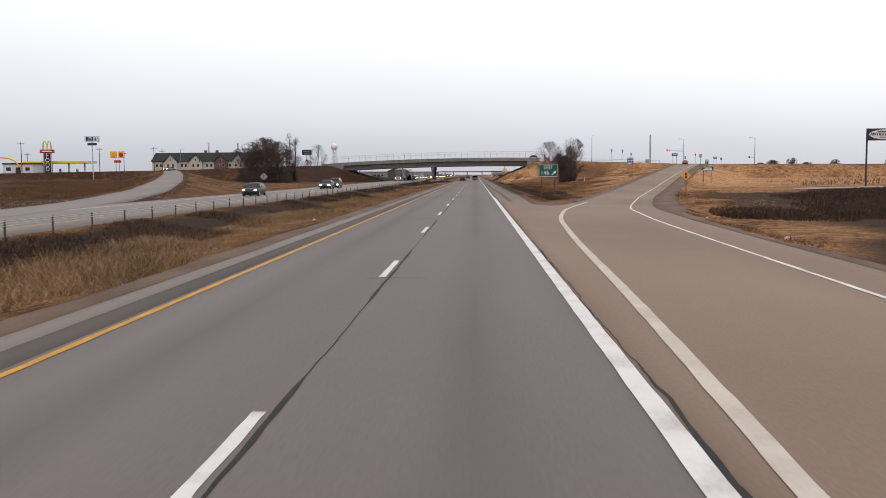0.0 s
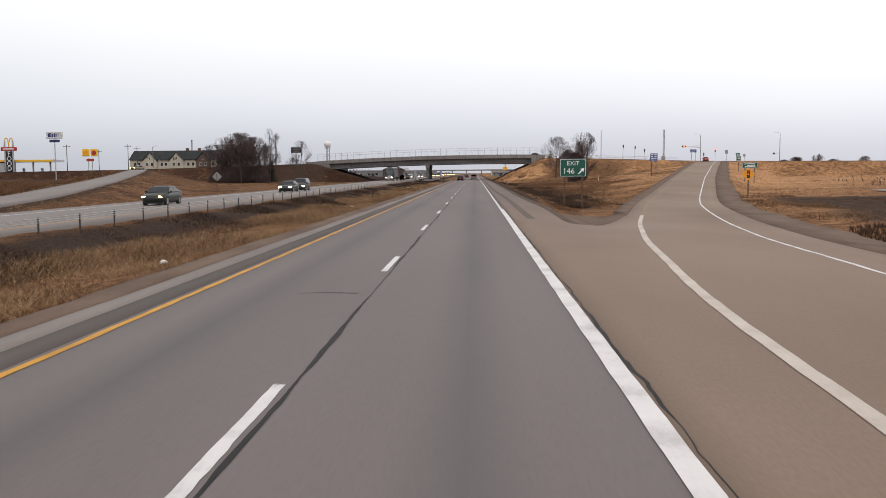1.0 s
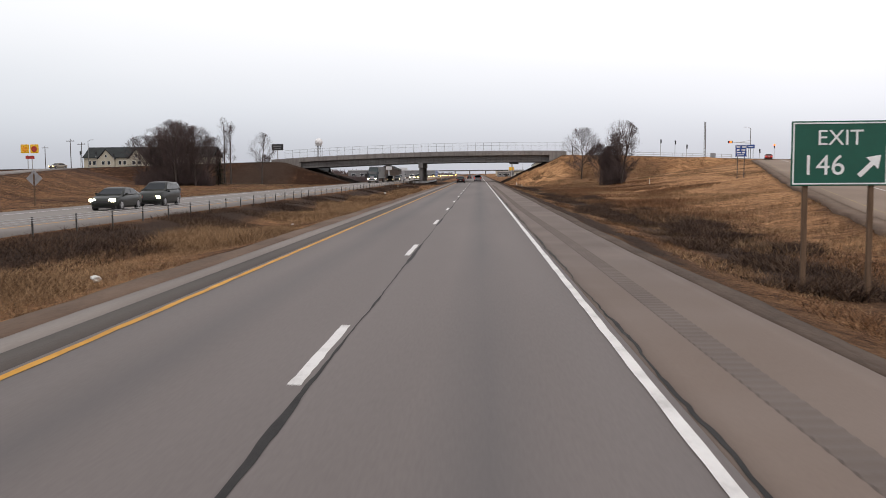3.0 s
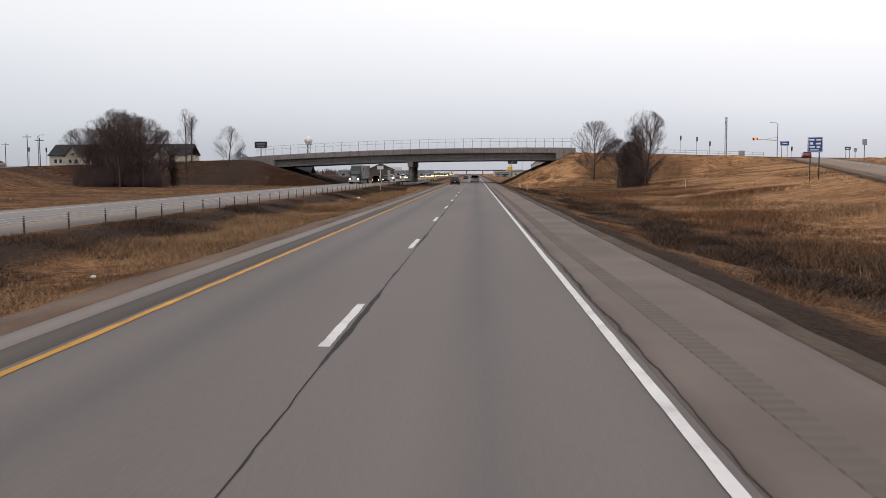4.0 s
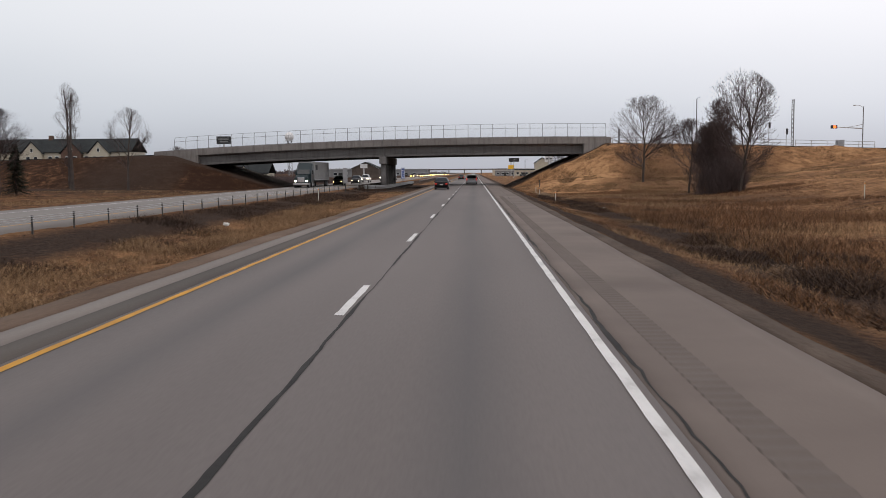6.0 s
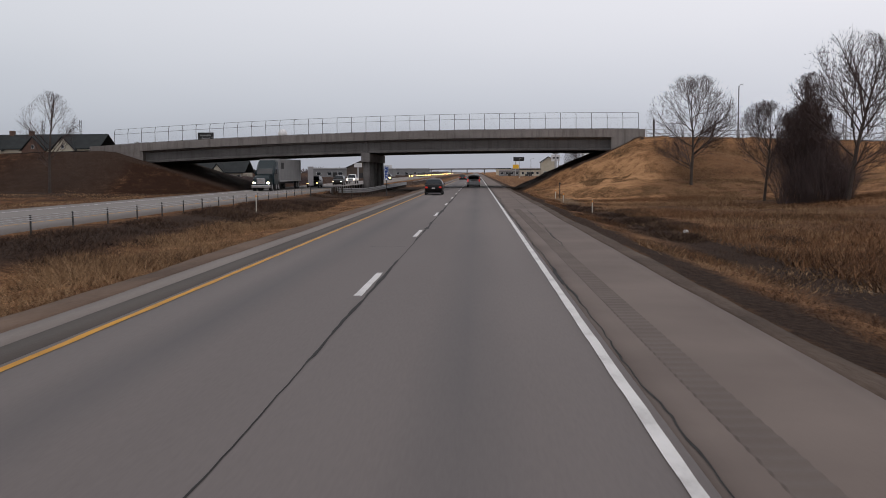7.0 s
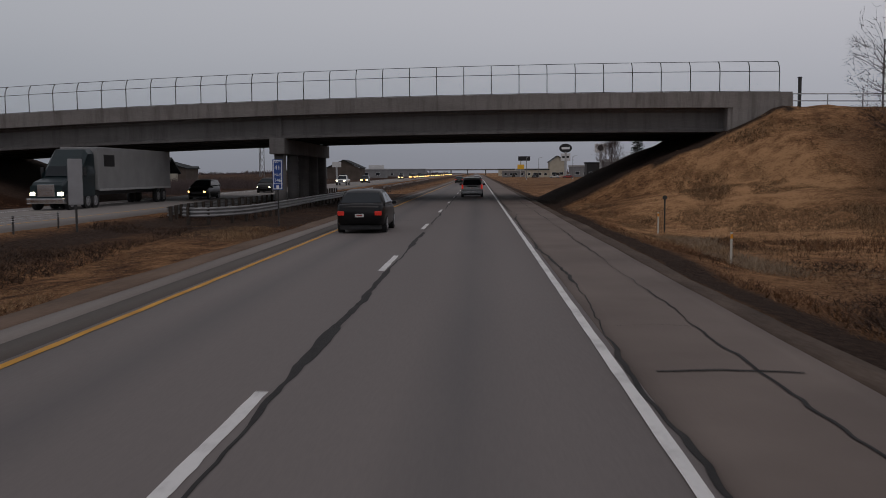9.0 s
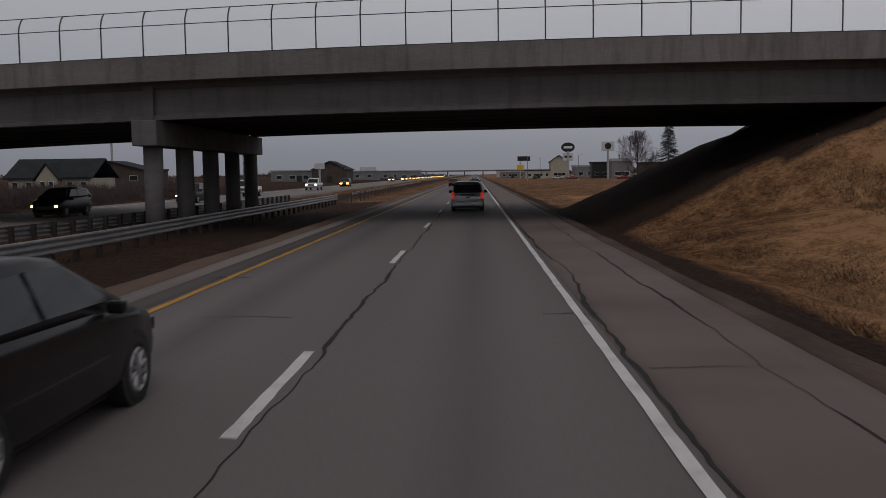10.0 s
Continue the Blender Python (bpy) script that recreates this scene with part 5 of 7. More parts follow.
class Cabin:
    """Greenhouse between belt and roof: profile points (y, top) over a belt height."""

    def __init__(self, profile, belt, base, roof, top):
        self.profile, self.belt, self.base, self.roof, self.top = profile, belt, base, roof, top

    def half(self, z):
        return self.base - (self.base - self.roof) * max(0, z - self.belt) / (self.top - self.belt)

    def shell(self):
        rings = []
        for y, zt in self.profile:
            m, w = (self.belt + zt) / 2, self.half(zt)
            rings.append(mirror([(self.base, self.belt - 0.06), (self.half(m), m), (w, zt - 0.05), (w - 0.05, zt - 0.012), (w - 0.2, zt), (0.2, zt + 0.012)], y))
        return loft(bmesh.new(), rings)

    def side_pane(self, corners, sign):
        """A pane on the flank; corners (y, z) in order."""
        bm = bmesh.new()
        for off in (0.012, -0.01):
            bm.faces.new([bm.verts.new((sign * (self.half(z) + off), y, z)) for y, z in corners])
        return bridge_faces(bm)

    def end_pane(self, a, b, z0, z1, inset=0.1):
        """A pane across the front or back, between profile points a and b."""
        (y0, t0), (y1, t1) = a, b
        out = 0.05 if y0 > 0 else -0.05
        rows = []
        for z in (z0, z1):
            f = (z - t0) / (t1 - t0)
            rows.append((y0 + f * (y1 - y0), self.half(z) - inset, z))
        bm = bmesh.new()
        for o in (out, -out):
            ((ya, wa, za), (yb, wb, zb)) = rows
            bm.faces.new([bm.verts.new(p) for p in ((-wa, ya + o, za), (wa, ya + o, za), (wb, yb + o, zb), (-wb, yb + o, zb))])
        return bridge_faces(bm)


def bridge_faces(bm):
    bm.faces.ensure_lookup_table()
    a, b = bm.faces[0].verts[:], bm.faces[1].verts[:]
    n = len(a)
    for i in range(n):
        bm.faces.new((a[i], a[(i + 1) % n], b[(i + 1) % n], b[i]))
    bmesh.ops.recalc_face_normals(bm, faces=bm.faces)
    return bm


def wheel(car, x, y, r, width=0.22):
    s = 1 if x > 0 else -1
    bm = bmesh.new()
    rings = []
    for dx, k in ((-width, 0.9), (-width * 0.8, 1.0), (-width * 0.2, 1.0), (0, 0.93), (0.0, 0.68), (-0.03, 0.66)):
        rings.append([(x + s * dx, y + r * k * math.cos(a), r + r * k * math.sin(a)) for a in np.linspace(0, 2 * math.pi, 24, endpoint=False)])
    tyre = part("wheel", loft(bm, rings), M_RUBBER, car, "black tyre", True)
    bm = bmesh.new()
    tube(bm, (x - s * 0.1, y, r), (x - s * 0.06, y, r), r * 0.67, sides=24)
    for k in range(10):
        a = k * 2 * math.pi / 10 + 0.3
        b = a + 2 * math.pi / 10
        tube(bm, (x - s * 0.012, y, r), (x - s * 0.012, y + r * 0.62 * math.cos(a), r + r * 0.62 * math.sin(a)), 0.022, 0.03, sides=5)
        tube(bm, (x - s * 0.008, y + r * 0.64 * math.cos(a), r + r * 0.64 * math.sin(a)), (x - s * 0.008, y + r * 0.64 * math.cos(b), r + r * 0.64 * math.sin(b)), 0.022, sides=4)
    tube(bm, (x - s * 0.03, y, r), (x + s * 0.012, y, r), 0.06, sides=10)
    part("rim", bm, M_RIM, tyre, "bright alloy rim")
    bm = bmesh.new()
    tube(bm, (x - s * 0.2, y, r + 0.02), (x - s * 0.012, y, r + 0.02), r * 1.15, sides=24)
    part("wheel_arch", bm, M_TRIM, car, "dark wheel arch")


def two(name, lo, hi, mat, car, label="", bevel=0.02):
    """The same fitting on both flanks."""
    a, b = (lo[0], *lo[1:]), (hi[0], *hi[1:])
    part(name, boxes((a, b), bevel=bevel), mat, car, label)
    part(name, boxes(((-b[0], *a[1:]), (-a[0], *b[1:])), bevel=bevel), mat, car, label)


def minivan(place, rz, paint, label):
    car = thing("minivan", place, label, "minivan", rz=rz)
    part("body", hull([(-2.56, 0.84, 0.48, 1.0), (-2.5, 0.93, 0.33, 1.03), (-2.3, 0.975, 0.25, 1.06), (-1, 0.985, 0.22, 1.06), (0.9, 0.985, 0.22, 1.04), (1.5, 0.97, 0.23, 1.02), (2.1, 0.94, 0.25, 0.94), (2.45, 0.85, 0.3, 0.78), (2.57, 0.7, 0.38, 0.62)]), paint, car, "", True)
    cab = Cabin([(-2.5, 1.04), (-2.28, 1.62), (-2.12, 1.72), (-1.2, 1.76), (0, 1.76), (0.55, 1.7), (1.5, 1.04)], 1.02, 0.96, 0.73, 1.76)
    part("roof", cab.shell(), paint, car, "", True)
    part("rear_window", cab.end_pane((-2.5, 1.04), (-2.28, 1.62), 1.09, 1.56), M_GLASS, car, "dark tinted rear window")
    part("windscreen", cab.end_pane((1.5, 1.04), (0.55, 1.7), 1.1, 1.64), M_GLASS, car)
    for s in (-1, 1):
        for c in (((-2.22, 1.13), (-1.28, 1.12), (-1.2, 1.6), (-2.06, 1.6)), ((-1.2, 1.12), (-0.02, 1.11), (-0.02, 1.61), (-1.12, 1.61)), ((0.06, 1.11), (1.05, 1.1), (0.5, 1.6), (0.06, 1.61))):
            part("side_window", cab.side_pane(c, s), M_GLASS, car, "dark tinted side window")
    for x in (-0.97, 0.97):
        wheel(car, x, -1.58, 0.34)
        wheel(car, x, 1.5, 0.34)
    two("tail_light", (0.78, -2.6, 0.72), (0.94, -2.4, 1.12), M_BRAKE, car, "red tail light", 0.03)
    two("headlight", (0.55, 2.36, 0.62), (0.84, 2.5, 0.8), M_HEAD, car, "", 0.03)
    two("door_mirror", (0.99, 0.88, 1.02), (1.2, 1.02, 1.2), M_TRIM, car, "dark door mirror", 0.04)
    two("roof_rail", (0.62, -1.9, 1.76), (0.66, 0.1, 1.8), M_TRIM, car, "black roof rail", 0.01)
    two("side_moulding", (0.985, -1.15, 0.52), (1.0, 1.05, 0.57), M_SILVER, car, "", 0.004)
    two("door_handle", (0.975, -0.28, 0.92), (1.0, -0.1, 0.96), M_TRIM, car, "", 0.008)
    two("door_handle", (0.975, 0.14, 0.92), (1.0, 0.32, 0.96), M_TRIM, car, "", 0.008)
    part("rear_bumper", boxes(((-0.9, -2.66, 0.3), (0.9, -2.42, 0.56)), bevel=0.05), paint, car)
    part("bumper_strip", boxes(((-0.8, -2.675, 0.48), (0.8, -2.6, 0.53)), bevel=0.008), M_CHROME, car, "bright bumper strip")
    part("handle_bar", boxes(((-0.42, -2.61, 0.93), (0.42, -2.52, 1.0)), bevel=0.025), M_TRIM, car, "black tailgate grip")
    plate = part("licence_plate", boxes(((-0.16, -2.6, 0.74), (0.16, -2.54, 0.9)), bevel=0.006), M_PLATE, car, "white licence plate")
    part("plate_bar", boxes(((-0.12, -2.608, 0.79), (0.12, -2.6, 0.85))), M_PLATEBAR, plate)
    part("wiper", tubes(((-0.35, -2.53, 1.12), (0.3, -2.52, 1.15), 0.012), sides=5), M_TRIM, car)
    part("underbody", boxes(((-0.8, -2.4, 0.16), (0.8, 2.3, 0.32)), bevel=0.03), M_TRIM, car)
    return car


def sedan(place, rz, paint, label, name="sedan", lights=M_HEAD, tails=M_TAIL, group="", tall=1.0, lamp=1.0):
    car = thing(name, place, label, "car", group, rz)
    h = tall
    part("body", hull([(-2.4, 0.7, 0.5, 0.86 * h), (-2.3, 0.82, 0.34, 0.95 * h), (-1.7, 0.9, 0.24, 0.98 * h), (-0.8, 0.92, 0.2, 0.96 * h), (0.8, 0.92, 0.2, 0.94 * h), (1.5, 0.9, 0.22, 0.88 * h), (2.1, 0.82, 0.26, 0.76 * h), (2.4, 0.62, 0.34, 0.6 * h)]), paint, car, "", True)
    rear = [(-1.95, 0.97 * h), (-1.2, 1.36 * h)] if h < 1.15 else [(-2.25, 0.97 * h), (-2.0, 1.38 * h)]
    front = [(0.3, 1.4 * h), (1.2, 0.95 * h)]
    cab = Cabin(rear + [(-0.6, 1.44 * h), (-0.1, 1.44 * h)] + front, 0.94 * h, 0.88, 0.64, 1.44 * h)
    part("roof", cab.shell(), paint, car, "", True)
    part("rear_window", cab.end_pane(rear[0], rear[1], 1.01 * h, 1.33 * h), M_GLASS, car)
    part("windscreen", cab.end_pane(front[1], front[0], 1.0 * h, 1.35 * h), M_GLASS, car)
    yb = rear[0][0]
    for s in (-1, 1):
        for c in (((yb + 0.45, 1.0 * h), (-0.42, 1.0 * h), (-0.42, 1.34 * h), (yb + 0.75 if h < 1.15 else yb + 0.5, 1.31 * h)), ((-0.34, 1.0 * h), (0.92, 0.99 * h), (0.28, 1.33 * h), (-0.34, 1.34 * h))):
            part("side_window", cab.side_pane(c, s), M_GLASS, car)
    for x in (-0.91, 0.91):
        wheel(car, x, -1.4, 0.33, 0.2)
        wheel(car, x, 1.42, 0.33, 0.2)
    two("headlight", (0.63 - 0.13 * lamp, 2.2, 0.65 - 0.07 * lamp), (0.63 + 0.13 * lamp, 2.36 + 0.06 * (lamp - 1), 0.65 + 0.07 * lamp), lights, car, "lit headlight" if lights is not M_TRIM else "", 0.03)
    two("tail_light", (0.55, -2.42, 0.66), (0.8, -2.28, 0.82), tails, car, "red tail light", 0.03)
    two("door_mirror", (0.9, 0.72, 0.98), (1.06, 0.84, 1.1), paint, car, "", 0.03)
    part("grille", boxes(((-0.42, 2.3, 0.46), (0.42, 2.41, 0.62)), bevel=0.02), M_TRIM, car)
    plate = part("licence_plate", boxes(((-0.16, -2.44, 0.6), (0.16, -2.36, 0.72)), bevel=0.005), M_PLATE, car)
    part("plate_bar", boxes(((-0.1, -2.446, 0.64), (0.1, -2.44, 0.69))), M_PLATEBAR, plate)
    part("underbody", boxes(((-0.75, -2.2, 0.14), (0.75, 2.1, 0.3)), bevel=0.03), M_TRIM, car)
    return car


def pickup(place, rz, paint, label):
    car = thing("pickup_truck", place, label, "pickup truck", "", rz)
    part("body", hull([(-2.8, 0.92, 0.55, 1.1), (-2.7, 0.97, 0.45, 1.12), (0.9, 0.98, 0.42, 1.14), (2.2, 0.96, 0.45, 1.12), (2.7, 0.9, 0.5, 1.0), (2.8, 0.8, 0.55, 0.85)]), paint, car, "", True)
    cab = Cabin([(-0.85, 1.12), (-0.7, 1.78), (-0.2, 1.86), (0.45, 1.84), (1.25, 1.12)], 1.1, 0.93, 0.74, 1.86)
    part("roof", cab.shell(), paint, car, "", True)
    part("windscreen", cab.end_pane((1.25, 1.12), (0.45, 1.84), 1.18, 1.74), M_GLASS, car)
    for s in (-1, 1):
        part("side_window", cab.side_pane(((-0.6, 1.2), (0.85, 1.2), (0.4, 1.7), (-0.55, 1.72)), s), M_GLASS, car)
    for x in (-0.98, 0.98):
        wheel(car, x, -1.75, 0.4)
        wheel(car, x, 1.75, 0.4)
    two("headlight", (0.55, 2.68, 0.78), (0.86, 2.86, 0.98), M_HEAD, car, "lit headlight", 0.03)
    part("grille", boxes(((-0.5, 2.72, 0.66), (0.5, 2.84, 1.0)), bevel=0.03), M_CHROME, car, "bright grille")
    part("bumper", boxes(((-0.9, 2.72, 0.45), (0.9, 2.95, 0.64)), bevel=0.04), M_CHROME, car)
    return car


def semi(place, rz):
    t = thing("semi_truck", place, "dark teal semi truck with a dirty white box trailer", "truck", "", rz)
    part("trailer", boxes(((-1.28, -12.6, 1.15), (1.28, 1.9, 4.05)), bevel=0.06), M_TRAILER, t, "dirty white box trailer")
    for x in (-1.3, 1.3):
        part("emblem", boxes(((x - 0.012, -0.9, 2.75), (x + 0.012, 0.9, 3.55)), bevel=0.01), M_BLACK, t, "dark oval emblem")
        part("side_rail", boxes(((x - 0.02, -12.5, 1.1), (x + 0.02, 1.8, 1.25)), bevel=0.005), M_GALV, t)
    part("frame", boxes(((-0.5, -12.3, 0.8), (0.5, 6.2, 1.12)), bevel=0.03), M_TRIM, t)
    bm = loft(bmesh.new(), [mirror([(1.2, 0.8), (1.22, 2.3), (1.18, zt - 0.3), (0.95, zt)], y) for y, zt in ((2.3, 3.9), (3.2, 3.85), (3.7, 3.4), (4.3, 2.8), (4.75, 2.05))])
    part("cab", bm, M_TEAL, t, "dark teal cab with a sleeper")
    bm = loft(bmesh.new(), [mirror([(1.0, 0.75), (1.02, 1.5), (0.9, zt)], y) for y, zt in ((4.6, 2.05), (5.6, 1.95), (6.5, 1.75), (6.75, 1.55))])
    part("bonnet", bm, M_TEAL, t)
    bm = bmesh.new()
    bm.faces.new([bm.verts.new(p) for p in ((-1.0, 4.74, 2.12), (1.0, 4.74, 2.12), (0.92, 4.36, 2.75), (-0.92, 4.36, 2.75))])
    bm.faces.new([bm.verts.new(p) for p in ((-1.0, 4.78, 2.12), (1.0, 4.78, 2.12), (0.92, 4.4, 2.75), (-0.92, 4.4, 2.75))])
    part("windscreen", bridge_faces(bm), M_GLASS, t)
    part("grille", boxes(((-0.55, 6.7, 0.85), (0.55, 6.82, 1.6)), bevel=0.03), M_CHROME, t, "chrome grille")
    part("bumper", boxes(((-1.2, 6.6, 0.4), (1.2, 6.95, 0.75)), bevel=0.06), M_CHROME, t)
    two("headlight", (0.72, 6.62, 0.9), (1.02, 6.82, 1.14), M_HEAD, t, "lit headlight", 0.04)
    two("door_mirror", (1.3, 4.2, 2.1), (1.5, 4.3, 2.7), M_TRIM, t, "", 0.03)
    for x in (-1.18, 1.18):
        for y in (-11.2, -9.9, 2.2, 3.4, 5.8):
            wheel(t, x, y, 0.5, 0.35)
    return t


minivan((1.5, 343.0, 0.004), 0, M_SILVER, "silver minivan with lit tail lights driving in the lane")
sedan((-2.25, 293.5, 0.004), 0, M_BLACKCAR, "black sedan in the passing lane beside the yellow line", lights=M_GLASS, tails=M_TAIL, tall=1.1)
sedan((-1.9, 452.0, 0.004), 0, M_DARKCAR, "dark car with red tail lights driving away", tails=M_BRAKE)
sedan((1.9, 446.0, 0.004), 0, M_BLACKCAR, "black car with red tail lights driving away", tails=M_BRAKE)
sedan((1.7, 520.0, 0.004), 0, M_WHITECAR, "pale car far ahead on the carriageway", tails=M_BRAKE)
sedan((73.6, 318.0, 5.06), -15, M_REDCAR, "red car stopped at the top of the ramp", tails=M_BRAKE)
sedan((-22.2, 99.0, 0.022), 180, M_DARKCAR, "dark sedan with lit headlights on the oncoming lanes", lights=M_HEADW)
sedan((-21.7, 145.0, 0.022), 180, M_DARKCAR, "dark green sedan with lit headlights on the oncoming lanes", lamp=1.4)
sedan((-21.6, 152.8, 0.022), 180, M_DARKCAR, "dark utility car with lit headlights on the oncoming lanes", "utility_car", tall=1.2, lamp=1.4)
sedan((-103.0, 312.0, 4.02), 160, M_TAN, "car with lit headlights coming down the entrance ramp", lights=M_HEADW)
semi((-24.7, 320.8, 0.022), 180)
sedan((-22.6, 340.0, 0.022), 180, M_BLACKCAR, "black utility car with lit headlights behind the truck", "utility_car", M_HEADW, tall=1.2)
sedan((-22.8, 366.0, 0.022), 180, M_BLACKCAR, "black utility car with lit headlights near the bridge", "utility_car", tall=1.2)
pickup((-23.4, 388.0, 0.022), 180, M_WHITECAR, "white pickup truck with lit headlights on the oncoming lanes")
pickup((-23.0, 428.0, 0.022), 180, M_WHITECAR, "white pickup truck with lit headlights on the oncoming lanes")
rs = np.random.RandomState(12)
column = sedan((-24.0, 470.0, 0.022), 180, M_DARKCAR, "car with lit warm headlights in a long column of traffic", lights=M_HEADFAR, group="column of oncoming cars", tall=1.2, lamp=1.9)
yv = 600.0
for k in range(20):
    copy_thing(column, pose(float(OPP_NEAR(yv)) - (3.2 if k % 2 else 6.6), yv, 0.022, 0, 0, 180))
    yv += rs.uniform(11, 48)


# ---- signs ----
def lettering(text, size, mat, parent, x, y, z, name="lettering", bold=0.0):
    """Raised letters facing the oncoming driver, centred on (x, z)."""
    cu = bpy.data.curves.new("lettering", "FONT")
    cu.body, cu.size, cu.align_x, cu.align_y, cu.extrude, cu.offset = text, size, "CENTER", "CENTER", 0.004, bold
    tmp = new("lettering", cu)
    me = bpy.data.meshes.new_from_object(tmp.evaluated_get(bpy.context.evaluated_depsgraph_get()))
    bpy.data.objects.remove(tmp)
    me.materials.append(mat)
    ob = new(name, me)
    ob.parent = parent
    ob.matrix_basis = pose(x, y, z, 90, 0, 0)
    return ob


def bars(parent, rows, y, mat):
    """Unreadable writing: (x0, x1, z0, z1) strips."""
    for x0, x1, z0, z1 in rows:
        part("writing_bar", boxes(((x0, y - 0.006, z0), (x1, y, z1))), mat, parent)


def panel(parent, w, h, z, mat, border=None, name="panel", label="", round_=0.08):
    part(name, boxes(((-w / 2, -0.02, z - h / 2), (w / 2, 0.02, z + h / 2)), bevel=0.015), mat, parent, label)
    if border:
        t = 0.035
        part("border", boxes(((-w / 2 + t, -0.03, z + h / 2 - 2 * t), (w / 2 - t, -0.02, z + h / 2 - t)), ((-w / 2 + t, -0.03, z - h / 2 + t), (w / 2 - t, -0.02, z - h / 2 + 2 * t)),
                             ((-w / 2 + t, -0.03, z - h / 2 + 2 * t), (-w / 2 + 2 * t, -0.02, z + h / 2 - 2 * t)), ((w / 2 - 2 * t, -0.03, z - h / 2 + 2 * t), (w / 2 - t, -0.02, z + h / 2 - 2 * t))), border, parent)


def posts(parent, xs, top, mat=M_WOOD, half=0.06, low=-1.2):
    for x in xs:
        part("post", boxes(((x - half, 0.03, low), (x + half, 0.03 + 2 * half, top)), bevel=0.012), mat, parent)


x, y = 10.45, 108.6
g = gz(x, y)
s = thing("exit_sign", (x, y, g), "green exit sign with white legend on two wooden posts", "road sign", rz=-5)
zc = 2.62 - g
panel(s, 2.24, 1.55, zc, M_GREEN, M_LEGEND, label="green panel with a white border")
posts(s, (-0.76, 0.76), zc + 0.5)
lettering("EXIT", 0.52, M_LEGEND, s, 0, -0.03, zc + 0.36)
lettering("146", 0.68, M_LEGEND, s, -0.38, -0.03, zc - 0.3)
bm = bmesh.new()
pts = [(-0.28, -0.2), (-0.2, -0.28), (0.1, 0.02), (0.2, -0.08), (0.26, 0.26), (-0.08, 0.2), (0.02, 0.1)]
bm.faces.new([bm.verts.new((0.68 + a, -0.034, zc - 0.3 + b)) for a, b in pts])
part("arrow", bm, M_LEGEND, s, "white arrow pointing up to the right")

x, y = 30.6, 126.3
g = gz(x, y)
s = thing("warning_sign", (x, y, g), "orange-yellow diamond sign with a traffic signal symbol", "road sign", rz=-12)
zc = 1.85 - g
bm = bmesh.new()
d = 0.66
loft(bm, [[(d, yy_, zc), (0, yy_, zc + d), (-d, yy_, zc), (0, yy_, zc - d)] for yy_ in (-0.02, 0.02)])
part("panel", bm, M_ORANGE, s)
part("symbol", boxes(((-0.15, -0.035, zc - 0.4), (0.15, -0.02, zc + 0.4)), bevel=0.01), M_BLACK, s, "black signal symbol")
for dz, m in ((0.25, M_BRAKE), (0.0, M_ORANGE), (-0.25, M_GREEN)):
    part("symbol_lamp", tubes(((0, -0.045, zc + dz), (0, -0.03, zc + dz), 0.09), sides=14), M_REDCAR if dz > 0 else m, s)
posts(s, (0,), zc - 0.2)

for x, y, zc0, w, h, mat, rows, lab in ((48.3, 186.0, 3.1, 2.5, 0.95, M_GREEN, ((-0.9, 0.8, 0.18, 0.3), (-0.5, 0.9, -0.06, 0.06), (-0.8, 0.9, -0.3, -0.18)), "green guide sign on two posts beside the ramp"),
                                         (60.3, 235.0, 4.95, 0.9, 1.15, M_GREEN, ((-0.3, 0.3, 0.2, 0.34), (-0.25, 0.25, -0.1, 0.06)), "small green road sign beside the ramp"),
                                         (37.4, 213.0, 5.0, 1.5, 1.6, M_BLUE, ((-0.6, -0.1, 0.42, 0.6), (0.1, 0.6, 0.42, 0.6), (-0.55, -0.2, 0.0, 0.24), (0.05, 0.55, 0.02, 0.2), (-0.55, 0.0, -0.32, -0.16), (0.15, 0.5, -0.34, -0.14), (-0.5, 0.4, -0.6, -0.5)), "blue services sign on two posts beside the ramp"),
                                         (86.0, 327.0, 7.4, 1.3, 0.8, M_GREEN, ((-0.4, 0.4, -0.1, 0.1),), "small green sign at the crossroad"),
                                         (72.0, 327.5, 8.6, 2.0, 1.0, M_BLUE, ((-0.6, 0.6, -0.1, 0.1),), "blue sign at the crossroad"),
                                         (68.6, 276.0, 7.2, 0.75, 1.0, M_SIGNBACK, (), "bare metal back of a road sign"),
                                         (88.9, 330.0, 7.1, 0.7, 0.8, M_SIGNBACK, (), "bare metal back of a road sign")):
    g = gz(x, y)
    s = thing("road_sign", (x, y, g), lab, "road sign", rz=-8)
    panel(s, w, h, zc0 - g, mat, M_LEGEND if mat is not M_SIGNBACK else None)
    bars(s, [(a, b, zc0 - g + c, zc0 - g + e) for a, b, c, e in rows], -0.02, M_LEGEND)
    posts(s, (-w * 0.3, w * 0.3) if w > 1 else (0,), zc0 - g, M_DKSTEEL, 0.05, -0.4)

g = gz(-8.25, 305)
s = thing("mile_sign", (-8.25, 305.0, g), "tall narrow blue mile marker sign on a post in the median", "road sign")
panel(s, 0.52, 1.56, 2.15 - g, M_BLUE, M_LEGEND, round_=0.03)
lettering("SOUTH", 0.13, M_LEGEND, s, 0, -0.026, 2.8 - g)
lettering("41", 0.32, M_LEGEND, s, 0, -0.026, 2.5 - g)
lettering("MILE", 0.19, M_LEGEND, s, 0, -0.026, 2.14 - g)
lettering("146", 0.25, M_LEGEND, s, 0, -0.026, 1.86 - g)
bars(s, ((-0.24, 0.24, 1.68 - g, 1.7 - g), (-0.07, 0.07, 1.44 - g, 1.6 - g)), -0.02, M_LEGEND)
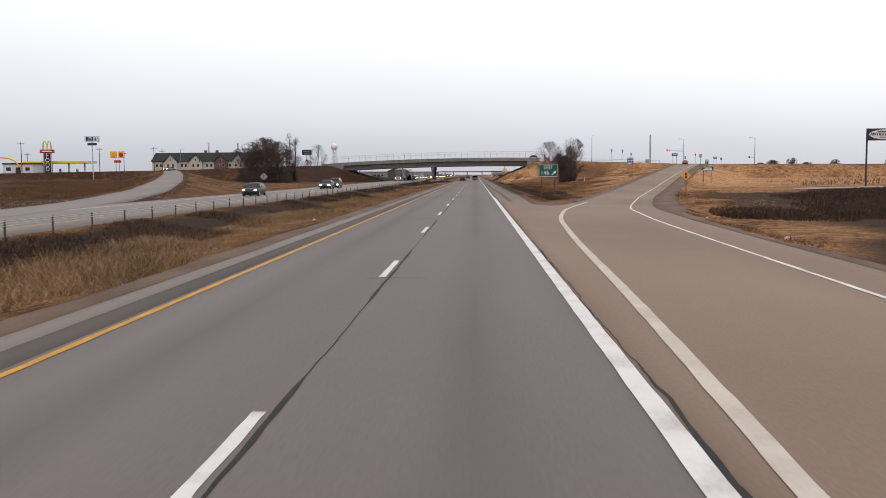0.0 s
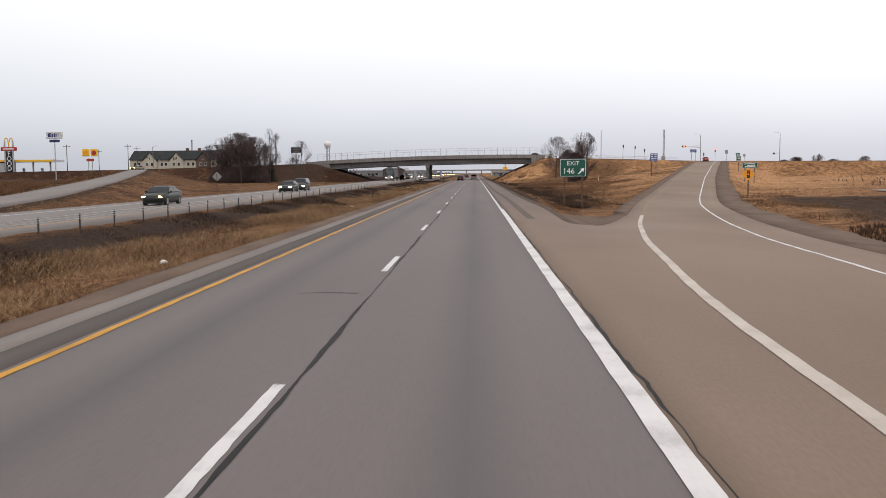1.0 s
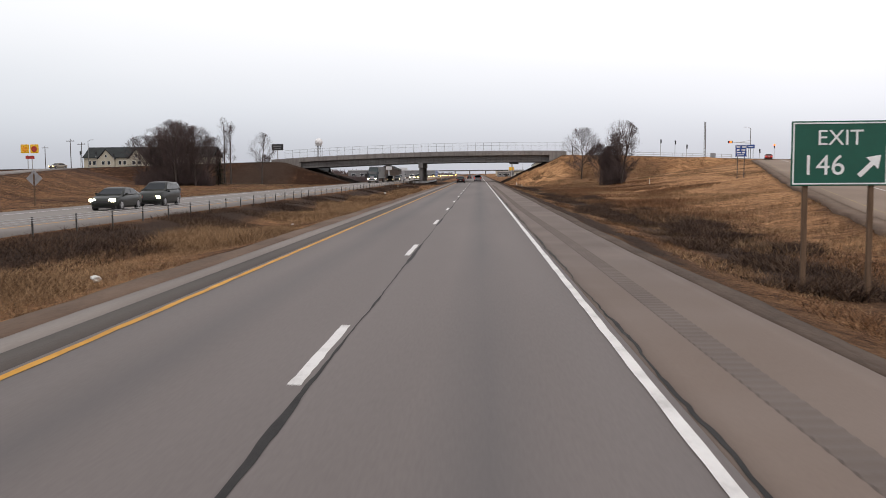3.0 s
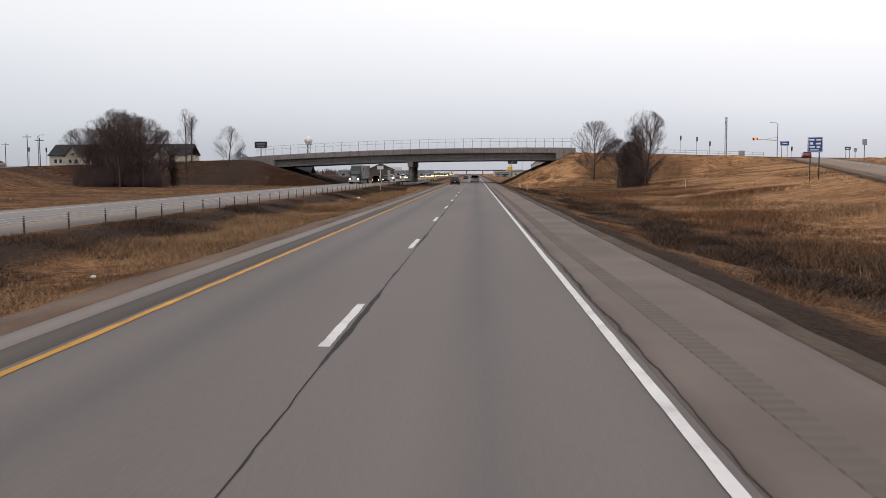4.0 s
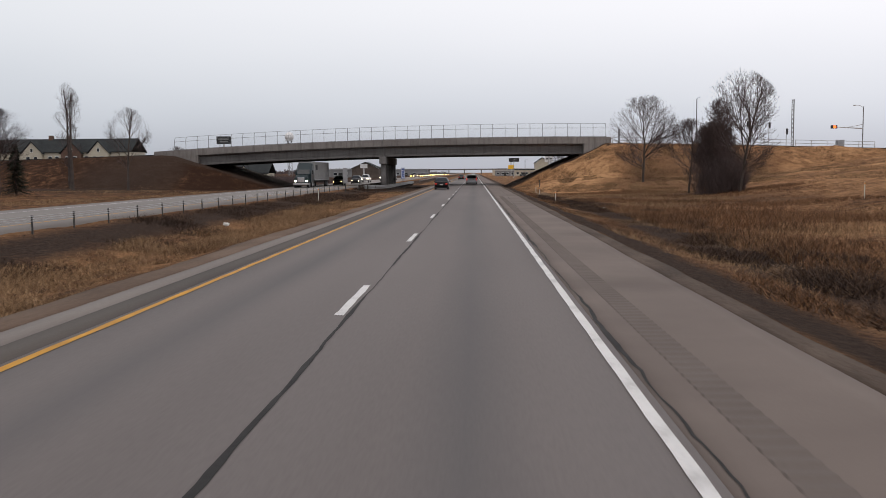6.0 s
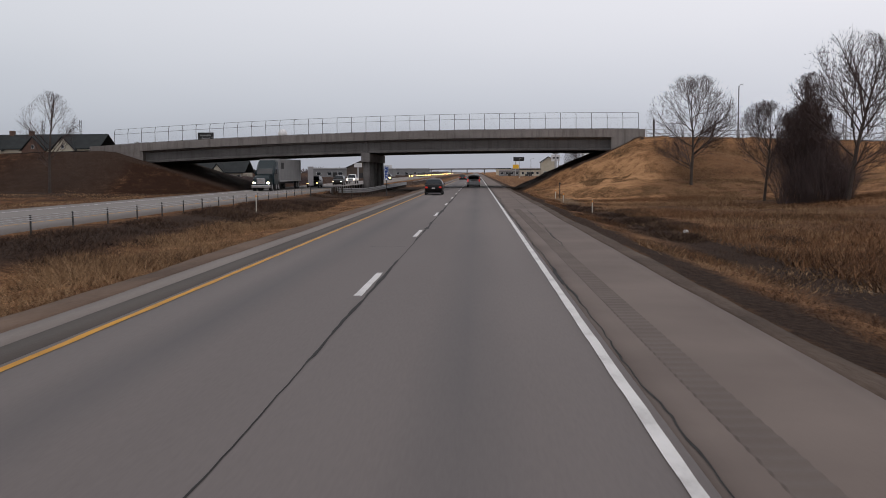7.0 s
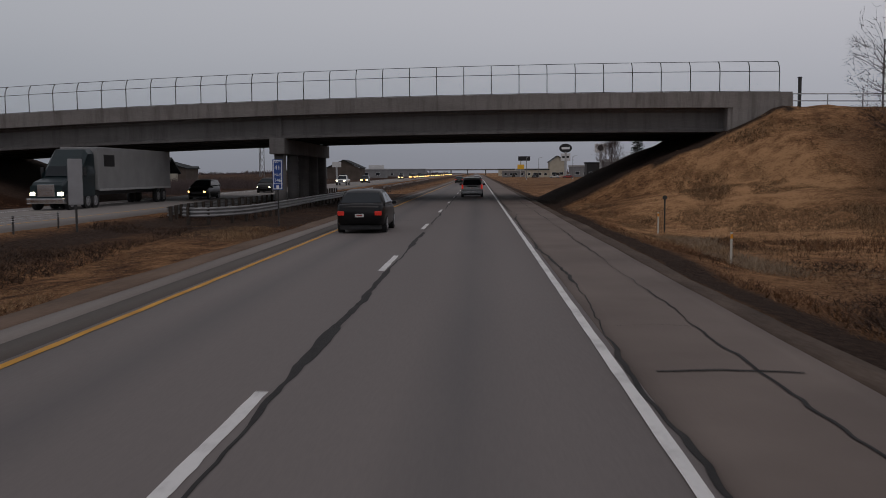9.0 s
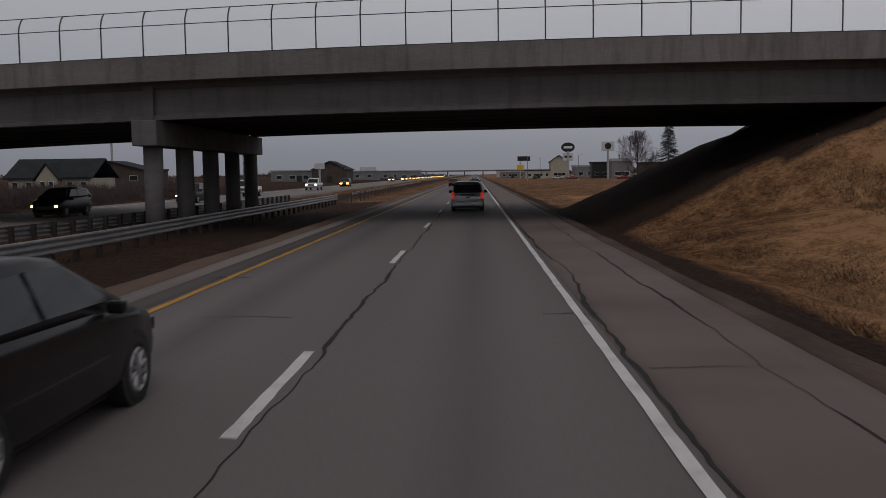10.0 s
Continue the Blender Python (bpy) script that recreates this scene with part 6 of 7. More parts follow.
posts(s, (0,), 1.9 - g, M_DKSTEEL, 0.035, -0.4)

g = gz(-36, 163)
s = thing("diamond_sign", (-36, 163, g), "diamond sign seen from its bare metal back", "road sign")
bm = bmesh.new()
loft(bm, [[(0.7, yy_, 2.4), (0, yy_, 3.1), (-0.7, yy_, 2.4), (0, yy_, 1.7)] for yy_ in (0.12, 0.15)])
part("panel", bm, M_SIGNBACK, s)
posts(s, (0,), 2.8, M_WOOD, 0.05, -0.4)

# slim marker posts
M_MARKER = plain("white_marker_post", (0.6, 0.58, 0.52), 0.6)
for x, y, h, lab in ((10.2, 266.5, 1.0, "white flexible marker post"), (10.1, 287.5, 1.0, "white flexible marker post"), (10.6, 302.0, 1.1, "white flexible marker post"), (30.2, 240.5, 1.2, "pale marker stake in the grass"), (-14.2, 268.0, 1.2, "pale marker stake in the median")):
    s = thing("marker_post", (x, y, gz(x, y)), lab + " beside the road", "post", "marker posts", rz=0)
    part("stake", boxes(((-0.035, -0.015, -0.3), (0.035, 0.015, h)), bevel=0.006), M_MARKER, s)
    part("reflector", boxes(((-0.04, -0.028, h - 0.2), (0.04, -0.02, h - 0.06))), M_ORANGE, s)
s = thing("delineator", (11.2, 303.5, gz(11.2, 303.5)), "dark slender post with a round cap beside the shoulder", "post")
part("stake", tubes(((0, 0, -0.3), (0, 0, 1.7), 0.04)), M_DKSTEEL, s)
part("cap", tubes(((0, -0.03, 1.75), (0, 0.03, 1.75), 0.11), sides=14), M_DKSTEEL, s)
s = thing("verge_sign", (-15.5, 297.5, gz(-15.5, 297.5)), "pale sign panel on a post seen edge-on beside the barrier", "road sign", rz=25)
panel(s, 0.6, 2.0, 2.2, M_SIGNBACK)
posts(s, (0,), 1.6, M_DKSTEEL, 0.05, -0.4)

# ---- crossroad furniture ----
M_SIG = plain("black_signal_housing", (0.015, 0.015, 0.016), 0.5)
M_REDLIT = plain("lit_red_signal", (0.8, 0.08, 0.02), 0.4, emit=5.0, emit_color=(1, 0.1, 0.015))


M_DULL = plain("dull_grey_steel", (0.2, 0.2, 0.2), 0.6, 0.3)


def signal_head(parent, x, y, z, lit):
    head = part("signal_head", boxes(((x - 0.18, y - 0.1, z - 0.55), (x + 0.18, y + 0.1, z + 0.55)), bevel=0.03), M_SIG, parent, "black signal head")
    for k, dz in enumerate((0.34, 0.0, -0.34)):
        part("lens", tubes(((x, y - 0.16, z + dz), (x, y - 0.1, z + dz), 0.26 if lit and k == 0 else 0.16), sides=14), M_REDLIT if lit and k == 0 else M_SIG, head, "lit red lens" if lit and k == 0 else "")


def signal_post(x, y, z, h, lit, face=0):
    s = thing("traffic_signal", (x, y, z), "traffic signal on a grey post at the crossroad", "traffic signal", "signals at the crossroad", face)
    part("post", tubes(((0, 0, -0.4), (0, 0, h), 0.07, 0.06)), M_GALV, s)
    signal_head(s, 0, -0.12, h + 0.3, lit)


for x, y, lit, h in ((52.5, 346, False, 4.9), (56.5, 346, False, 4.9), (59.7, 346, False, 4.0), (82.9, 343.1, True, 4.2), (79.6, 345.5, False, 3.8)):
    signal_post(x, y, gz(x, y), h, lit, 0 if lit else 40)


for x, y, h in ((-112.5, 347.0, 4.2), (-108.0, 347.0, 4.0), (-104.0, 350.0, 3.4)):
    signal_post(x, y, gz(x, y), h, False, 40)


def mast_lamp(x, y, h, arm, label, lit=False, dark=False):
    s = thing("street_lamp", (x, y, gz(x, y)), label, "street lamp")
    part("pole", tubes(((0, 0, -0.4), (0, 0, h), 0.15, 0.09)), M_DULL, s)
    part("base", tubes(((0, 0, -0.1), (0, 0, 0.5), 0.2, 0.16)), M_GALV, s)
    if arm:
        part("lamp_arm", tubes(((0, 0, h - 0.2), (arm * 0.5, 0, h + 0.25), 0.05), ((arm * 0.5, 0, h + 0.25), (arm, 0, h + 0.3), 0.045)), M_GALV, s)
        part("lamp_head", boxes(((min(arm, arm * 1.35), -0.14, h + 0.2), (max(arm, arm * 1.35), 0.14, h + 0.36)), bevel=0.05), M_GALV, s)
    return s


s = mast_lamp(85.8, 375.4, 15.6 - gz(85.8, 375.4), -1.6, "tall grey lamp post with a long signal arm")
k = 11.3 - gz(85.8, 375.4)
part("signal_arm", tubes(((0, 0, k - 0.4), (-6.0, 0, k), 0.12, 0.07)), M_GALV, s)
part("brace", tubes(((0, 0, k + 0.5), (-3.5, 0, k - 0.15), 0.05)), M_GALV, s)
h = part("signal_head", boxes(((-6.9, -0.2, k - 0.35), (-5.5, 0.0, k + 0.35)), bevel=0.04), M_SIG, s, "black signal head")
part("lens", tubes(((-6.1, -0.26, k), (-6.1, -0.2, k), 0.32), sides=14), M_REDLIT, h, "lit red lens")
s = mast_lamp(105.4, 346, 14.8 - gz(105.4, 346), -1.5, "tall grey lamp post at the crossroad")
part("signal_arm", tubes(((0, 0, 5.5), (-2.0, 0, 5.7), 0.07, 0.05)), M_GALV, s)
part("signal_head", boxes(((-2.3, -0.2, 5.4), (-1.7, 0.1, 6.0)), bevel=0.04), M_SIG, s, "black signal head")
s = mast_lamp(47.5, 364, 16.8 - gz(47.5, 364), 0.5, "tall grey lamp post behind the embankment trees")
part("lamp_arm", tubes(((0, 0, 5.6), (1.4, 0, 6.3), 0.05), ((1.4, 0, 6.3), (2.2, 0, 6.4), 0.045)), M_GALV, s)
part("lamp_head", boxes(((2.1, -0.16, 6.28), (2.9, 0.16, 6.48)), bevel=0.05), M_GALV, s, "grey cobra-head lamp")
mast_lamp(-111.0, 349.0, 8.0, 1.2, "grey lamp post beside the crossroad signals")
s = thing("control_cabinet", (62.5, 328.0, gz(62.5, 328)), "pale metal signal control cabinet on the embankment", "cabinet")
part("body", boxes(((-0.6, -0.4, -0.1), (0.6, 0.4, 1.5)), bevel=0.04), M_SIGNBACK, s)
part("door", boxes(((-0.52, -0.42, 0.1), (0.52, -0.4, 1.4)), bevel=0.01), M_SIGNBACK, s)
s = thing("bridge_end_post", (26.3, 329.0, gz(26.3, 329)), "thick dark post beside the bridge fence", "post")
part("stake", boxes(((-0.11, -0.11, -0.3), (0.11, 0.11, 2.5)), bevel=0.02), M_DKSTEEL, s)
part("cap", boxes(((-0.14, -0.14, 2.5), (0.14, 0.14, 2.6)), bevel=0.02), M_DKSTEEL, s)

# steel railing on the embankment east of the bridge
s = thing("crossroad_railing", (0, 0, 0), "grey steel railing along the crossroad", "railing")
xs = np.arange(24.8, 66, 2.4)
for z in (0.45, 0.95):
    part("rail", tubes(*[((a, cross_y(a) - 9.8, float(CROSS_Z(a)) + z), (b, cross_y(b) - 9.8, float(CROSS_Z(b)) + z), 0.04) for a, b in zip(xs, xs[1:])], sides=6), M_GALV, s)
for a in xs:
    part("post", tubes(((a, cross_y(a) - 9.8, float(CROSS_Z(a)) - 0.3), (a, cross_y(a) - 9.8, float(CROSS_Z(a)) + 0.98), 0.045), sides=6), M_GALV, s)


def lattice_mast(x, y, h, wide, label, name="lattice_mast", bar=0.05, mat=M_GALV):
    s = thing(name, (x, y, gz(x, y)), label, "mast")
    brace = bmesh.new()
    n = max(6, int(h / (wide * 1.6)))
    zs = np.linspace(0, h, n + 1)
    cs = [(math.cos(a), math.sin(a)) for a in (0.5, 2.6, 4.7)]
    for c, d in cs:
        part("leg", tubes(((c * wide / 2, d * wide / 2, -0.3), (c * wide / 2, d * wide / 2, h), bar), sides=5), mat, s)
    for a, b in zip(zs, zs[1:]):
        for i in range(3):
            (c0, d0), (c1, d1) = cs[i], cs[(i + 1) % 3]
            tube(brace, (c0 * wide / 2, d0 * wide / 2, a), (c1 * wide / 2, d1 * wide / 2, b), bar * 0.6, sides=4)
    part("bracing", brace, mat, s)
    return s


lattice_mast(74.3, 385.5, 18.0, 0.6, "slender grey lattice radio mast", bar=0.07, mat=M_DULL)
lattice_mast(-150.0, 520, 20, 0.8, "slender grey lattice radio mast", bar=0.08, mat=M_DULL)
lattice_mast(-128.0, 500, 19, 0.8, "slender grey lattice radio mast", bar=0.08, mat=M_DULL)
s = lattice_mast(-112.0, 740, 21.6, 3.0, "lattice tower carrying a white radar dome", "radar_tower", 0.17, M_DULL)
bm = bmesh.new()
bmesh.ops.create_uvsphere(bm, u_segments=20, v_segments=12, radius=2.8, matrix=Matrix.Translation((0, 0, 24.2)))
part("radome", bm, plain("white_radome", (0.75, 0.75, 0.75), 0.5), s, "white radar dome", True)
part("platform", tubes(((0, 0, 21.4), (0, 0, 21.8), 2.6), sides=14), M_GALV, s)


# ---- pole signs and power poles ----
M_YELSIGN = plain("yellow_sign_face", (0.7, 0.4, 0.02), 0.4, emit=0.1, emit_color=(1.0, 0.55, 0.03))
M_REDSIGN = plain("red_sign_face", (0.4, 0.03, 0.02), 0.4)
M_WHITESIGN = plain("white_sign_face", (0.62, 0.62, 0.62), 0.4)
M_BLUESIGN = plain("navy_sign_mark", (0.02, 0.03, 0.12), 0.4)


def pole_sign(x, y, h, label, name="pole_sign", poles=(0,), r=0.16):
    g = gz(x, y)
    s = thing(name, (x, y, g), label, "sign")
    for px in poles:
        part("pole", tubes(((px, 0, -0.4), (px, 0, h - g), r), sides=10), M_GALV if r > 0.12 else M_DKSTEEL, s)
    return s, -g


s, o = pole_sign(-138, 332, 15.2, "white fuel sign on a tall pole")
part("panel", boxes(((-2.7, -0.25, 14.8 + o), (2.7, 0.25, 17.0 + o)), bevel=0.08), M_WHITESIGN, s)
bars(s, ((-2.1, -1.1, 15.3 + o, 16.6 + o), (-0.9, -0.3, 15.3 + o, 16.2 + o), (-0.1, 0.5, 15.3 + o, 16.6 + o), (0.8, 1.0, 15.3 + o, 16.4 + o), (1.3, 1.5, 15.3 + o, 16.6 + o)), -0.25, M_BLUESIGN)
part("lower_panel", boxes(((-1.7, -0.2, 13.6 + o), (1.7, 0.2, 14.5 + o)), bevel=0.05), M_BLUESIGN, s, "dark lower panel")
s, o = pole_sign(-163.4, 420, 10, "yellow and red fuel sign on twin poles", poles=(-0.8, 0.8))
for cx in (-1.8, 1.8):
    part("panel", boxes(((cx - 1.55, -0.25, 10.7 + o), (cx + 1.55, 0.25, 13.9 + o)), bevel=0.3), M_YELSIGN, s, "glowing yellow panel")
    part("mark", tubes(((cx, -0.3, 12.2 + o), (cx, -0.25, 12.2 + o), 1.05), sides=16), M_ORANGE if cx < 0 else M_REDSIGN, s)
part("lower_panel", boxes(((-1.6, -0.2, 8.6 + o), (1.6, 0.2, 9.7 + o)), bevel=0.05), M_REDSIGN, s)
s, o = pole_sign(-168, 360, 15.5, "tall red and yellow food sign with white letters", poles=(-1.5, 1.5), r=0.28)
part("board", boxes(((-1.2, -0.15, 4.0 + o), (1.2, 0.15, 11.6 + o)), bevel=0.05), M_BLACK, s, "black board with white letters")
for k, ch in enumerate("FOOD"):
    lettering(ch, 2.3, M_LEGEND, s, 0, -0.16, 10.6 - 1.8 * k + o)
part("beam", boxes(((-2.9, -0.4, 11.7 + o), (2.9, 0.4, 13.1 + o)), bevel=0.25), M_REDSIGN, s, "red beam")
bars(s, ((-2.0, 2.0, 12.2 + o, 12.6 + o),), -0.4, M_LEGEND)
bm = bmesh.new()
for cx in (-0.9, 0.9):
    pts = [(cx + 0.9 * math.cos(a), 0, 13.0 + o + 3.4 * math.sin(a)) for a in np.linspace(0, math.pi, 13)]
    for a, b in zip(pts, pts[1:]):
        tube(bm, a, b, 0.2, sides=6)
part("arches", bm, M_YELSIGN, s, "yellow arched shape")

for x, y, h in ((-152, 372, 13), (-171, 345, 12), (-140, 402, 14), (-137, 404, 13), (-172, 450, 13), (-186, 380, 11)):
    s = thing("utility_pole", (x, y, gz(x, y)), "wooden utility pole with a crossarm", "utility pole", "utility poles")
    part("pole", tubes(((0, 0, -0.5), (0, 0, h), 0.17, 0.12)), M_BARK, s)
    part("crossarm", boxes(((-1.4, -0.07, h - 0.9), (1.4, 0.07, h - 0.72)), bevel=0.02), M_BARK, s)
    for q in (-1.2, -0.5, 0.5, 1.2):
        part("insulator", tubes(((q, 0, h - 0.72), (q, 0, h - 0.5), 0.06), sides=6), M_GALV, s)

g = gz(66.5, 149)
s = thing("antique_mall_sign", (66.75, 149, g), "white oval antique mall sign on a dark pole", "sign")
part("pole", tubes(((-2.55, 0, -0.4), (-2.55, 0, 9.05 - g), 0.14), sides=10), M_DKSTEEL, s)
part("board", boxes(((-2.6, -0.15, 7.15 - g), (3.2, 0.15, 9.05 - g)), bevel=0.04), M_BLACK, s, "black board")
bm = bmesh.new()
loft(bm, [[(0.3 + 2.6 * math.cos(a), yy_, 8.1 - g + 0.78 * math.sin(a)) for a in np.linspace(0, 2 * math.pi, 28, endpoint=False)] for yy_ in (-0.19, -0.14)])
part("oval", bm, M_WHITESIGN, s, "white oval face")
for dx in (0.0, 0.035):
    lettering("ANTIQUE", 0.66, M_BLACK, s, -0.75 + dx, -0.2 - dx * 0.05, 8.13 - g)
    lettering("MALL", 0.66, M_BLACK, s, 1.62 + dx, -0.2 - dx * 0.05, 8.13 - g)
bars(s, ((-1.0, 1.6, 8.5 - g, 8.62 - g), (-0.7, 1.3, 7.6 - g, 7.72 - g)), -0.19, M_BLACK)

s, o = pole_sign(-96.0, 532, 14.4, "dark billboard on a single steel pole", "billboard", r=0.3)
part("panel", boxes(((-2.8, -0.4, 14.0 + o), (2.8, 0.4, 17.0 + o)), bevel=0.06), M_BLACK, s, "dark panel")
bars(s, ((-2.0, 2.0, 15.7 + o, 16.2 + o), (-1.5, 1.6, 14.7 + o, 15.1 + o)), -0.4, M_DULL)


# ---- buildings ----
M_ROOF = material("dark_green_shingles", ((0.018, 0.021, 0.022), (0.036, 0.041, 0.042)), 2.0, 0.9, 0.4, 0, 3)
M_CREAMWALL = material("cream_siding", ((0.42, 0.38, 0.3), (0.52, 0.48, 0.39)), 2.0, 0.8, 0.1, 0, 6)
M_BRICK = material("brown_brick_wall", ((0.1, 0.06, 0.045), (0.16, 0.1, 0.075)), 1.0, 0.9, 0.2, 0, 6)
M_GREYWALL = material("grey_metal_siding", ((0.17, 0.17, 0.175), (0.25, 0.25, 0.255)), 3.0, 0.7, 0.1, 0, 5)
M_BROWNWALL = material("brown_timber_siding", ((0.07, 0.055, 0.045), (0.12, 0.095, 0.08)), 2.0, 0.9, 0.2, 0, 5)
M_WINDOW = glass("window_glass", (0.03, 0.035, 0.04))


def gable_roof(bm, x0, x1, y0, y1, z0, z1, over=0.5, axis="x"):
    if axis == "x":
        ym = (y0 + y1) / 2
        prof = [(y0 - over, z0 - 0.1), (ym, z1), (y1 + over, z0 - 0.1), (y1 + over, z0 + 0.15), (ym, z1 + 0.28), (y0 - over, z0 + 0.15)]
        rings = [[(x, a, b) for a, b in prof] for x in (x0 - over, x1 + over)]
    else:
        xm = (x0 + x1) / 2
        prof = [(x0 - over, z0 - 0.1), (xm, z1), (x1 + over, z0 - 0.1), (x1 + over, z0 + 0.15), (xm, z1 + 0.28), (x0 - over, z0 + 0.15)]
        rings = [[(a, y, b) for a, b in prof] for y in (y0 - over, y1 + over)]
    return loft(bm, rings)


def gable_wall(bm, x0, x1, y, t, z0, z1, z2):
    return loft(bm, [[(x0, q, z0), (x1, q, z0), (x1, q, z1), ((x0 + x1) / 2, q, z2), (x0, q, z1)] for q in (y, y + t)])


def window(parent, x, y, z, w, h):
    f = part("window", boxes(((x - w / 2, y - 0.06, z), (x + w / 2, y - 0.005, z + h)), bevel=0.01), M_LEGEND, parent, "white framed window")
    part("pane", boxes(((x - w / 2 + 0.08, y - 0.075, z + 0.08), (x + w / 2 - 0.08, y - 0.06, z + h - 0.08))), M_WINDOW, f)


s = thing("lodge", (-141, 470, 5.9), "long cream lodge with a dark green gabled roof", "building")
part("wall", boxes(((-24, 0, -5), (31, 14, 3.9))), M_CREAMWALL, s)
part("roof", gable_roof(bmesh.new(), -24, 31, 0, 14, 3.9, 8.2), M_ROOF, s, "dark green shingle roof")
for cx, mat in ((-14, M_CREAMWALL), (-1, M_CREAMWALL), (12, M_BRICK), (21, M_CREAMWALL)):
    wing = part("gable", gable_wall(bmesh.new(), cx - 3.4, cx + 3.4, -1.2, 3.0, -5, 3.4, 7.2), mat, s)
    part("gable_roof", gable_roof(bmesh.new(), cx - 3.4, cx + 3.4, -1.2, 4.5, 3.4, 7.3, 0.4, "y"), M_ROOF, s)
    window(s, cx - 1.2, -1.2, 0.9, 1.3, 1.6)
    window(s, cx + 1.2, -1.2, 0.9, 1.3, 1.6)
    window(s, cx, -1.2, 3.9, 0.9, 1.2)
for cx in (-21.5, -19.5, -8.5, -6.5, 4.5, 6.8, 16.5):
    window(s, cx, 0, 0.9, 1.3, 1.7)
for cx in (2, 8):
    part("chimney", boxes(((cx - 0.6, 6.2, 7.0), (cx + 0.6, 7.8, 9.6)), bevel=0.05), M_BRICK, s)

s = thing("cottage", (-59, 416, gz(-59, 416)), "cream house with arched windows and a dark hipped roof", "house")
part("wall", boxes(((-6, 0, -1), (6, 9, 2.4))), M_CREAMWALL, s)
part("roof", gable_roof(bmesh.new(), -6, 6, 0, 9, 2.4, 5.0), M_ROOF, s)
part("gable", gable_wall(bmesh.new(), -1.6, 1.6, -0.8, 2, -1, 2.2, 4.3), M_CREAMWALL, s)
part("gable_roof", gable_roof(bmesh.new(), -1.6, 1.6, -0.8, 3, 2.2, 4.4, 0.3, "y"), M_ROOF, s)
for cx in (-5, -3, 3, 5):
    window(s, cx, 0, 0.6, 0.9, 1.3)
window(s, -0.6, -0.8, 0.6, 0.8, 1.4)
window(s, 0.6, -0.8, 0.6, 0.8, 1.4)


def shed(x, y, w, d, h, roof_h, wall, label, windows=0, flat=False):
    s = thing("commercial_building", (x, y, gz(x, y)), label, "building")
    part("wall", boxes(((-w / 2, 0, -1), (w / 2, d, h))), wall, s)
    if flat:
        part("roof", boxes(((-w / 2 - 0.3, -0.3, h), (w / 2 + 0.3, d + 0.3, h + roof_h)), bevel=0.05), M_ROOF if wall is not M_GREYWALL else M_GALV, s)
    else:
        part("roof", gable_roof(bmesh.new(), -w / 2, w / 2, 0, d, h, h + roof_h, 0.5, "y"), M_ROOF, s)
        part("gable", gable_wall(bmesh.new(), -w / 2, w / 2, 0.1, 0.3, h - 0.1, h, h + roof_h), wall, s)
    part("door", boxes(((-1.0, -0.06, 0), (1.0, 0, 2.3)), bevel=0.01), M_TRIM, s)
    for k in range(windows):
        window(s, -w / 2 + (k + 0.6) * w / (windows + 0.2), 0, 1.0, min(2.2, w / windows * 0.5), 1.5)
    return s


shed(-51, 620, 13, 16, 4.6, 3.0, M_BROWNWALL, "brown barn-like building with a pitched roof")
shed(-66, 640, 22, 14, 4.0, 0.5, M_GREYWALL, "low grey metal building", 4, True)
shed(-62, 760, 26, 16, 4.2, 0.5, M_GREYWALL, "low grey metal warehouse", 4, True)
shed(-52, 905, 34, 18, 5.0, 0.5, M_GREYWALL, "long low grey warehouse", 5, True)
shed(-92, 520, 20, 12, 3.4, 2.6, M_BROWNWALL, "dark low house with a pitched roof", 3)
shed(-110, 560, 30, 14, 3.6, 0.6, M_BROWNWALL, "low dark commercial building", 5, True)
shed(46, 770, 9, 12, 8.0, 3.4, M_CREAMWALL, "tall pale gabled shop front", 2)
shed(62, 720, 26, 18, 5.0, 0.8, M_GREYWALL, "grey shop building with dark windows", 6, True)
shed(88, 700, 22, 18, 5.5, 0.8, M_BROWNWALL, "brown shop building with a flat roof", 4, True)
shed(58, 640, 8, 10, 6.5, 1.0, M_GREYWALL, "narrow grey shop tower", 2, True)
shed(40, 860, 26, 14, 4.5, 0.6, M_GREYWALL, "low grey shop building", 5, True)
shed(34, 1020, 30, 14, 5.0, 0.6, M_CREAMWALL, "low pale shop building", 5, True)
s = shed(-176, 352, 12, 10, 3.6, 0.5, M_WHITESIGN, "white restaurant building with a yellow arch", 3, True)
bm = bmesh.new()
pts = [(-6 + 6.4 * math.cos(a), -0.4, 2.6 + 3.6 * math.sin(a)) for a in np.linspace(0, math.pi, 17)]
for a, b in zip(pts, pts[1:]):
    tube(bm, a, b, 0.28, sides=6)
part("arch", bm, M_YELSIGN, s, "yellow arch")

s = thing("fuel_canopy", (-166, 362, gz(-166, 362)), "fuel station canopy with a yellow edge", "canopy")
part("roof", boxes(((-13, 0, 3.9), (13, 10, 4.8)), bevel=0.06), M_WHITESIGN, s)
part("fascia", boxes(((-13.05, -0.06, 4.0), (13.05, 0, 4.7)), bevel=0.01), M_YELSIGN, s, "yellow fascia")
for cx in (-10, -3.5, 3.5, 10):
    part("column", boxes(((cx - 0.25, 4.5, -0.5), (cx + 0.25, 5.0, 3.9)), bevel=0.03), M_WHITESIGN, s)
for cx in (-7, 0, 7):
    pump = thing("fuel_pump", (-166 + cx, 366.5, gz(-166 + cx, 366.5)), "white fuel pump under the canopy", "fuel pump", "pumps under the canopy")
    part("body", boxes(((-0.4, -0.3, -0.1), (0.4, 0.3, 1.7)), bevel=0.05), M_WHITESIGN, pump)
    part("screen", boxes(((-0.3, -0.33, 1.0), (0.3, -0.3, 1.5)), bevel=0.01), M_BLACK, pump)

